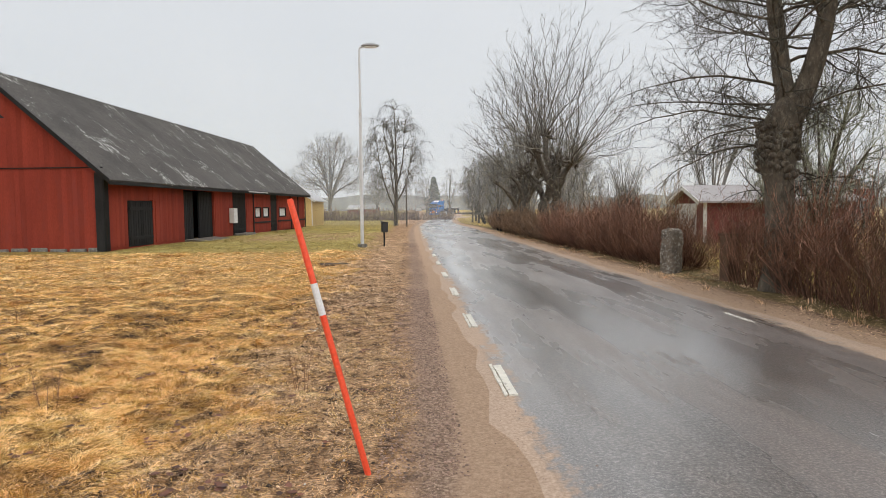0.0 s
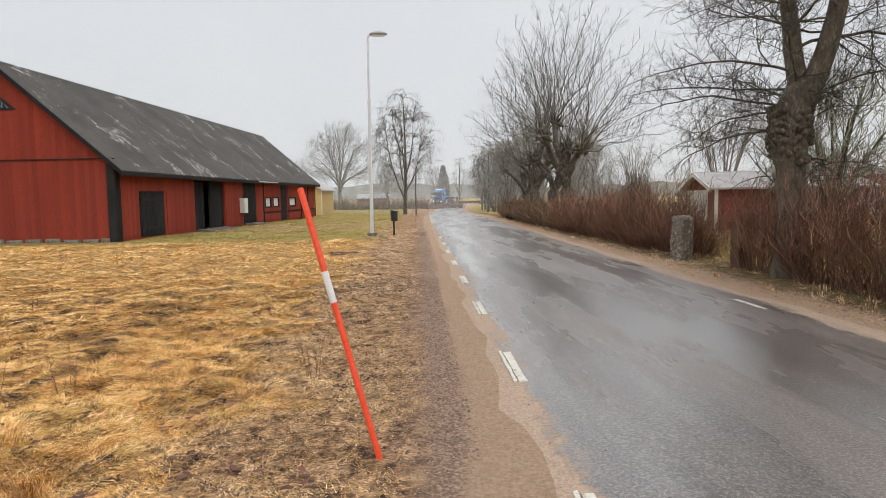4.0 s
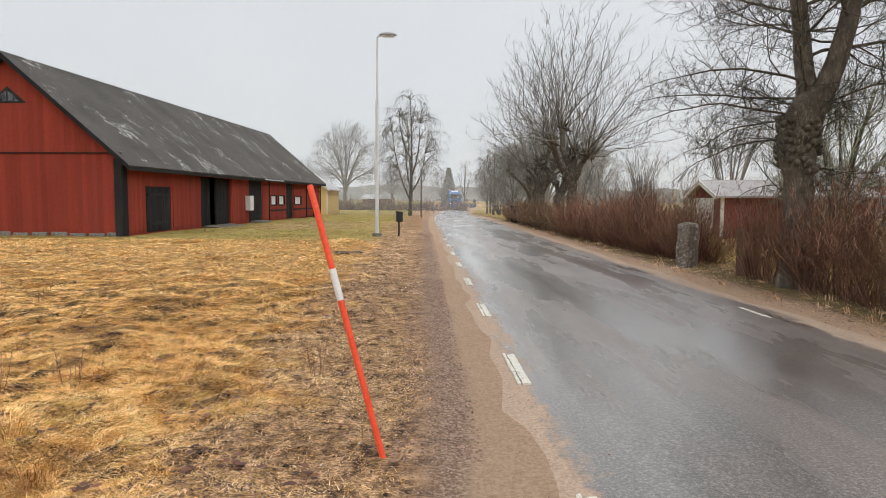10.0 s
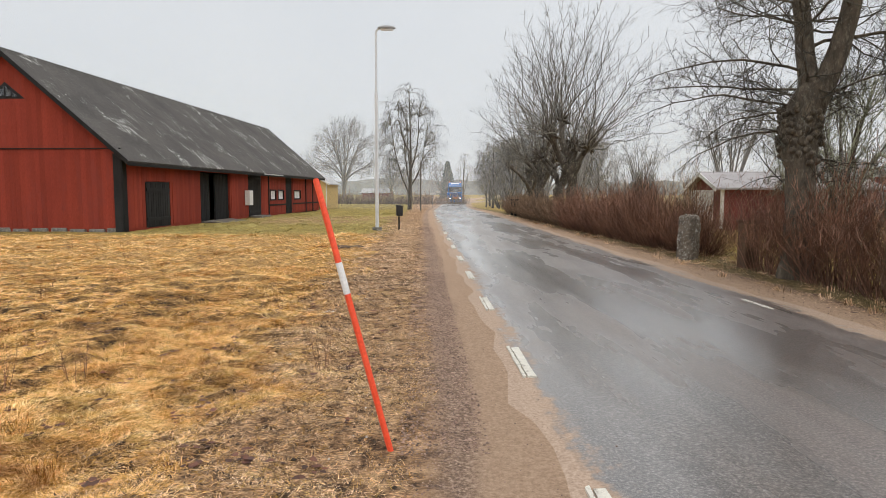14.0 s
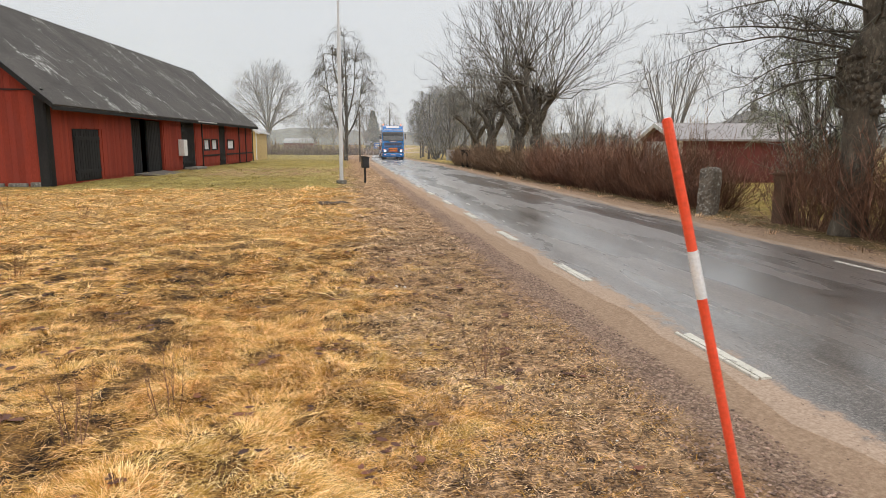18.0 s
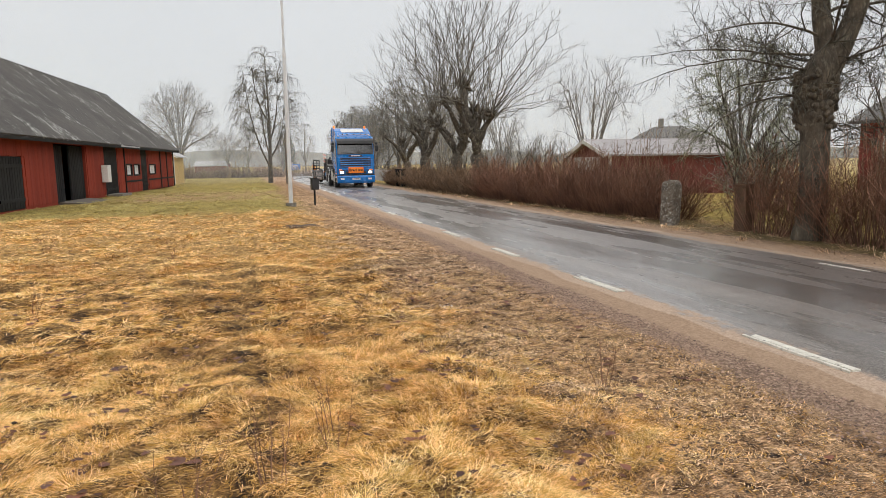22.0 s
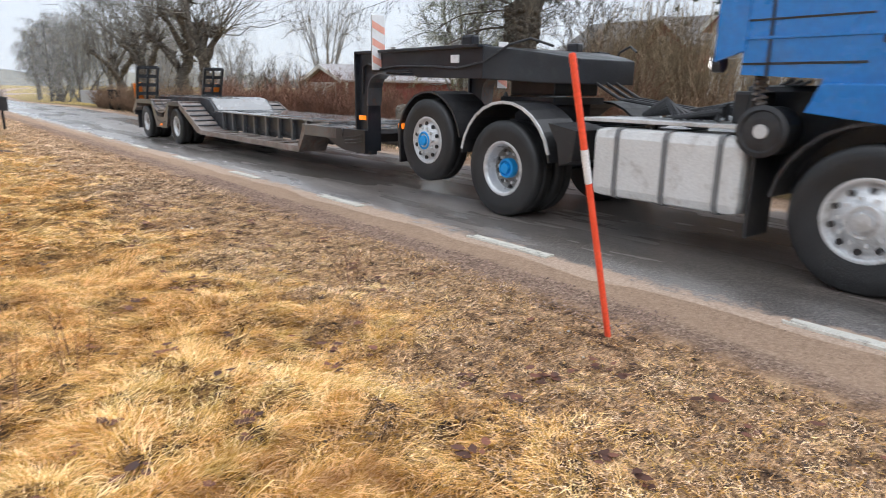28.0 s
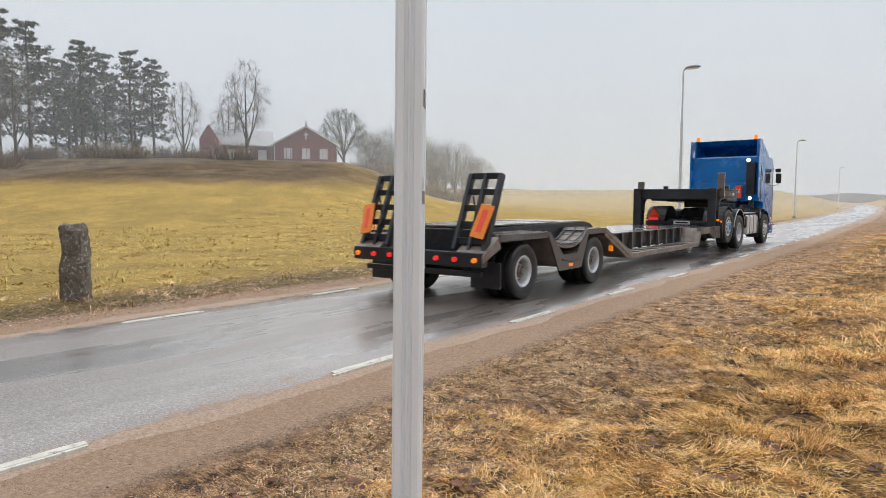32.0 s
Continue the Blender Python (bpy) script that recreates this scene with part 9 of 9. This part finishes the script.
            part("mat_slat", bx(B(), s * 0.995 - 0.25, s * 0.995 + 0.25, -0.022, 0.022, 0.0, 0.028, 0.006, pose(0, q[0], q[1] + 0.004 * math.sin(5 * j), 27 * math.cos(math.pi * f), 1.5 * math.sin(7 * j))), "rusty" if j % 3 else "steel_grey", mat_part)
        for xx in (-0.19, 0.0, 0.19):
            part("mat_chain", hose(B(), [(s * 0.995 + xx + 0.01 * math.sin(9 * f + xx), sag(f)[0], sag(f)[1] + 0.03) for f in fs], 0.014, 5), "steel", mat_part)
        part("chain", hose(B(), [(s * 1.27, -11.5, 0.5), (s * 1.275, -11.7, 0.47), (s * 1.275, -11.95, 0.49), (s * 1.27, -12.15, 0.52)], 0.014, 6), "steel", dip)
        part("side_marker", bx(B(), s * 1.262 - 0.012, s * 1.262 + 0.012, -11.9, -11.76, 0.39, 0.44, 0.004), "lamp_amber", dip)
        part("side_marker", bx(B(), s * 1.15 - 0.03, s * 1.15 + 0.03, -9.92, -9.84, 0.52, 0.64, 0.006), "lamp_amber", T)
        part("rear_ramp_base", prism(B(), [(-14.05, 0.97), (-14.45, 0.72), (-14.45, 0.62), (-14.0, 0.80)], x0, x1, "x", 0.006), "rusty", T)
        # ramp ladders standing up at the rear
        lad = part("rear_ramp", bar(B(), (s * 0.65, -14.3, 0.78), (s * 0.65, -13.86, 1.86), 0.06, 0.10), "steel", T, "raised ladder-like loading ramp")
        part("ramp_rail", bar(B(), (s * 1.17, -14.3, 0.78), (s * 1.17, -13.86, 1.86), 0.06, 0.10), "steel", lad)
        part("ramp_rail", bar(B(), (s * 0.91, -14.3, 0.78), (s * 0.91, -13.86, 1.86), 0.05, 0.09), "steel", lad)
        for k in range(5):
            f = 0.12 + 0.215 * k
            part("ramp_rung", bar(B(), (s * 0.65, -14.3 + 0.44 * f, 0.78 + 1.08 * f), (s * 1.17, -14.3 + 0.44 * f, 0.78 + 1.08 * f), 0.05, 0.09), "steel", lad)
        hb = part("hazard_panel", bx(B(), s * 1.0 - 0.11, s * 1.0 + 0.11, -0.012, 0.012, 0, 0.50, 0.004, pose(s * 0.08, -14.36, 1.14, -22, 10 * s)), "sign", lad, "fluorescent orange hazard panel")
        part("panel_stripe", bx(B(), s * 1.0 - 0.045, s * 1.0 + 0.045, -0.016, -0.010, 0.08, 0.42, 0, pose(s * 0.08, -14.36, 1.14, -22, 10 * s)), "orange", hb)
        part("ramp_chain", hose(B(), [(s * 0.9, -14.2, 1.55), (s * 0.92, -14.15, 1.3), (s * 0.9, -14.1, 1.05)], 0.012, 6), "steel", lad)
        for k, colr in ((0.45, "lamp_red"), (0.78, "lamp_red"), (1.12, "lamp_amber")):
            part("rear_lamp", rod(B(), (s * k, -14.50, 0.66), (s * k, -14.46, 0.66), 0.036, 12), colr, T)
        part("mudflap", bx(B(), x0, x1, -14.02, -13.99, 0.22, 0.60, 0.004), "plastic", T)
        for y in (-10.8, -13.3):
            part("suspension_arm", bx(B(), s * 0.5 - 0.06, s * 0.5 + 0.06, y - 0.5, y + 0.5, 0.40, 0.55, 0.02), "steel", T)
            wheel(T, s * 1.10, y, 0.42, 0.42, 0.26, "trailer", s, True)
    part("portal_beam", bx(B(), -1.1, 1.1, -2.6, -2.2, 1.56, 1.86, 0.012), "steel", T)
    part("kingpin_plate", bx(B(), -0.4, 0.4, -0.35, 0.35, 1.32, 1.50, 0.02), "steel", T)
    part("front_deck", bx(B(), -1.2, 1.2, -4.2, -2.6, 0.72, 0.795, 0.008), "deck_plate", T)
    for x in (-0.6, 0.0, 0.6):
        part("deck_seam", bx(B(), x - 0.01, x + 0.01, -4.15, -2.65, 0.795, 0.802), "steel", T)
    for y, z in ((-2.95, 0.795), (-3.7, 0.795)):
        part("deck_seam", bx(B(), -1.2, 1.2, y - 0.012, y + 0.012, z, z + 0.007), "steel", T)
    spine = part("spine", bx(B(), -0.72, 0.72, -9.6, -4.2, 0.44, 0.80, 0.012), "steel", T)
    part("spine_deck", bx(B(), -0.78, 0.78, -9.5, -4.2, 0.80, 0.825, 0.006), "deck_plate", spine)
    for s in (1, -1):
        rib = None
        for k in range(9):
            mm = pose(s * 0.75, -4.45 - 0.56 * k, 0)
            if rib is None:
                rib = part("stiffener", bx(B(), -0.035, 0.035, -0.04, 0.04, 0.42, 0.80, 0.006), "steel_grey", spine)
                rib.matrix_basis = mm
            else:
                sharing("stiffener", rib, mm, spine)
        for k in range(2):
            part("hose", hose(B(), [(s * (0.735 + 0.012 * k), -4.5 - 0.28 * j, 0.50 + 0.03 * k + (0.025 if j % 2 else -0.02)) for j in range(17)], 0.009, 5), "plastic", spine)
    # black discs imitate the darkness in open deck holes
    for y in (-4.9, -5.3, -6.0, -6.45, -7.3):
        part("deck_opening", rod(B(), (0.45, y, 0.824), (0.45, y, 0.829), 0.13, 16), "plastic", spine)
    part("deck_hatch", bx(B(), -0.1, 0.45, -8.9, -8.3, 0.825, 0.835, 0.004), "steel", spine)
    kick = part("spine_rise", prism(B(), [(-9.5, 0.50), (-9.5, 0.825), (-9.9, 1.06), (-10.3, 1.10), (-14.0, 1.06), (-14.0, 0.62), (-10.0, 0.55)], -0.72, 0.72, "x", 0.012), "steel", T)
    part("rise_plate", prism(B(), [(-9.46, 0.832), (-9.89, 1.08), (-10.2, 1.112), (-10.2, 1.10), (-9.9, 1.065), (-9.5, 0.826)], -0.66, 0.66, "x"), "deck_plate", kick, "pale plate on the rise")
    part("bogie_deck", bx(B(), -0.70, 0.70, -13.9, -10.2, 1.09, 1.112, 0.004), "deck_plate", kick, "wet deck plate paled as if reflecting sky")
    for y in (-11.3, -12.5):
        part("deck_seam", bx(B(), -0.70, 0.70, y - 0.01, y + 0.01, 1.112, 1.117), "steel", kick)
    for y in (-10.8, -13.3):
        part("axle", rod(B(), (-0.9, y, 0.42), (0.9, y, 0.42), 0.07, 10), "steel", T)
    part("rear_beam", bx(B(), -1.22, 1.22, -14.46, -14.3, 0.56, 0.76, 0.012), "steel", T)
    part("under_run_bar", bx(B(), -1.1, 1.1, -14.3, -14.22, 0.40, 0.48, 0.01), "steel", T)
    return T


LORRY_OB = build_lorry()
TRAILER_OB = build_trailer()


# ---- what moves ----
def smooth_path(keys, step=0.1, end=32.0):
    t = np.arange(0, end + 1e-6, step)
    pad = np.arange(-3, end + 3 + 1e-6, step)
    k = np.array(keys, float)
    out = []
    for c in (1, 2):
        v = np.interp(pad, k[:, 0], k[:, c])
        lo, hi = pad < k[0, 0], pad > k[-1, 0]
        v[lo] = k[0, c] + (pad[lo] - k[0, 0]) * (k[1, c] - k[0, c]) / (k[1, 0] - k[0, 0])
        v[hi] = k[-1, c] + (pad[hi] - k[-1, 0]) * (k[-1, c] - k[-2, c]) / (k[-1, 0] - k[-2, 0])
        w = np.exp(-0.5 * (np.arange(-12, 13) / 5.0) ** 2)
        out.append(np.convolve(v, w / w.sum(), "same")[30:-30])
    return t, *out


def motions():
    t, x, y = smooth_path(LORRY)
    dx, dy = np.gradient(x), np.gradient(y)
    n = len(t)
    # the rear axle follows the steered one; the trailer follows the kingpin
    head = np.zeros(n)
    trail = np.zeros(n)
    rear = np.array([x[0], y[0]]) + np.array([0.62, 0.78]) * 3.60
    tail = None
    for i in range(n):
        p = np.array([x[i], y[i]])
        d = p - rear
        d /= np.linalg.norm(d)
        rear = p - d * 3.60
        head[i] = math.atan2(-d[0], d[1])
        pin = p - d * KINGPIN
        if tail is None:
            tail = pin + np.array([0.95, 0.3]) * 12.0
        e = pin - tail
        e /= np.linalg.norm(e)
        tail = pin - e * 12.0
        trail[i] = math.atan2(-e[0], e[1])
    head, trail = np.unwrap(head), np.unwrap(trail)
    run = np.concatenate([[0], np.cumsum(np.hypot(np.diff(x), np.diff(y)))])
    rows, rows2 = [], []
    for i in range(n):
        rows.append((t[i], pose(x[i], y[i], float(road_z(y[i])) + 0.015, 0, 0, math.degrees(head[i]))))
        d = np.array([-math.sin(head[i]), math.cos(head[i])])
        pin = np.array([x[i], y[i]]) - d * KINGPIN
        rows2.append((t[i], pose(pin[0], pin[1], float(road_z(pin[1] + 6)) + 0.015, 0, 0, math.degrees(trail[i]))))
    walk(LORRY_OB, rows)
    walk(TRAILER_OB, rows2)
    for ob, (wx, wy, wz), radius, lifted in WHEELS:
        if not lifted:
            walk(ob, [(t[i], pose(wx, wy, wz, -math.degrees(run[i] / radius))) for i in range(n)])


motions()
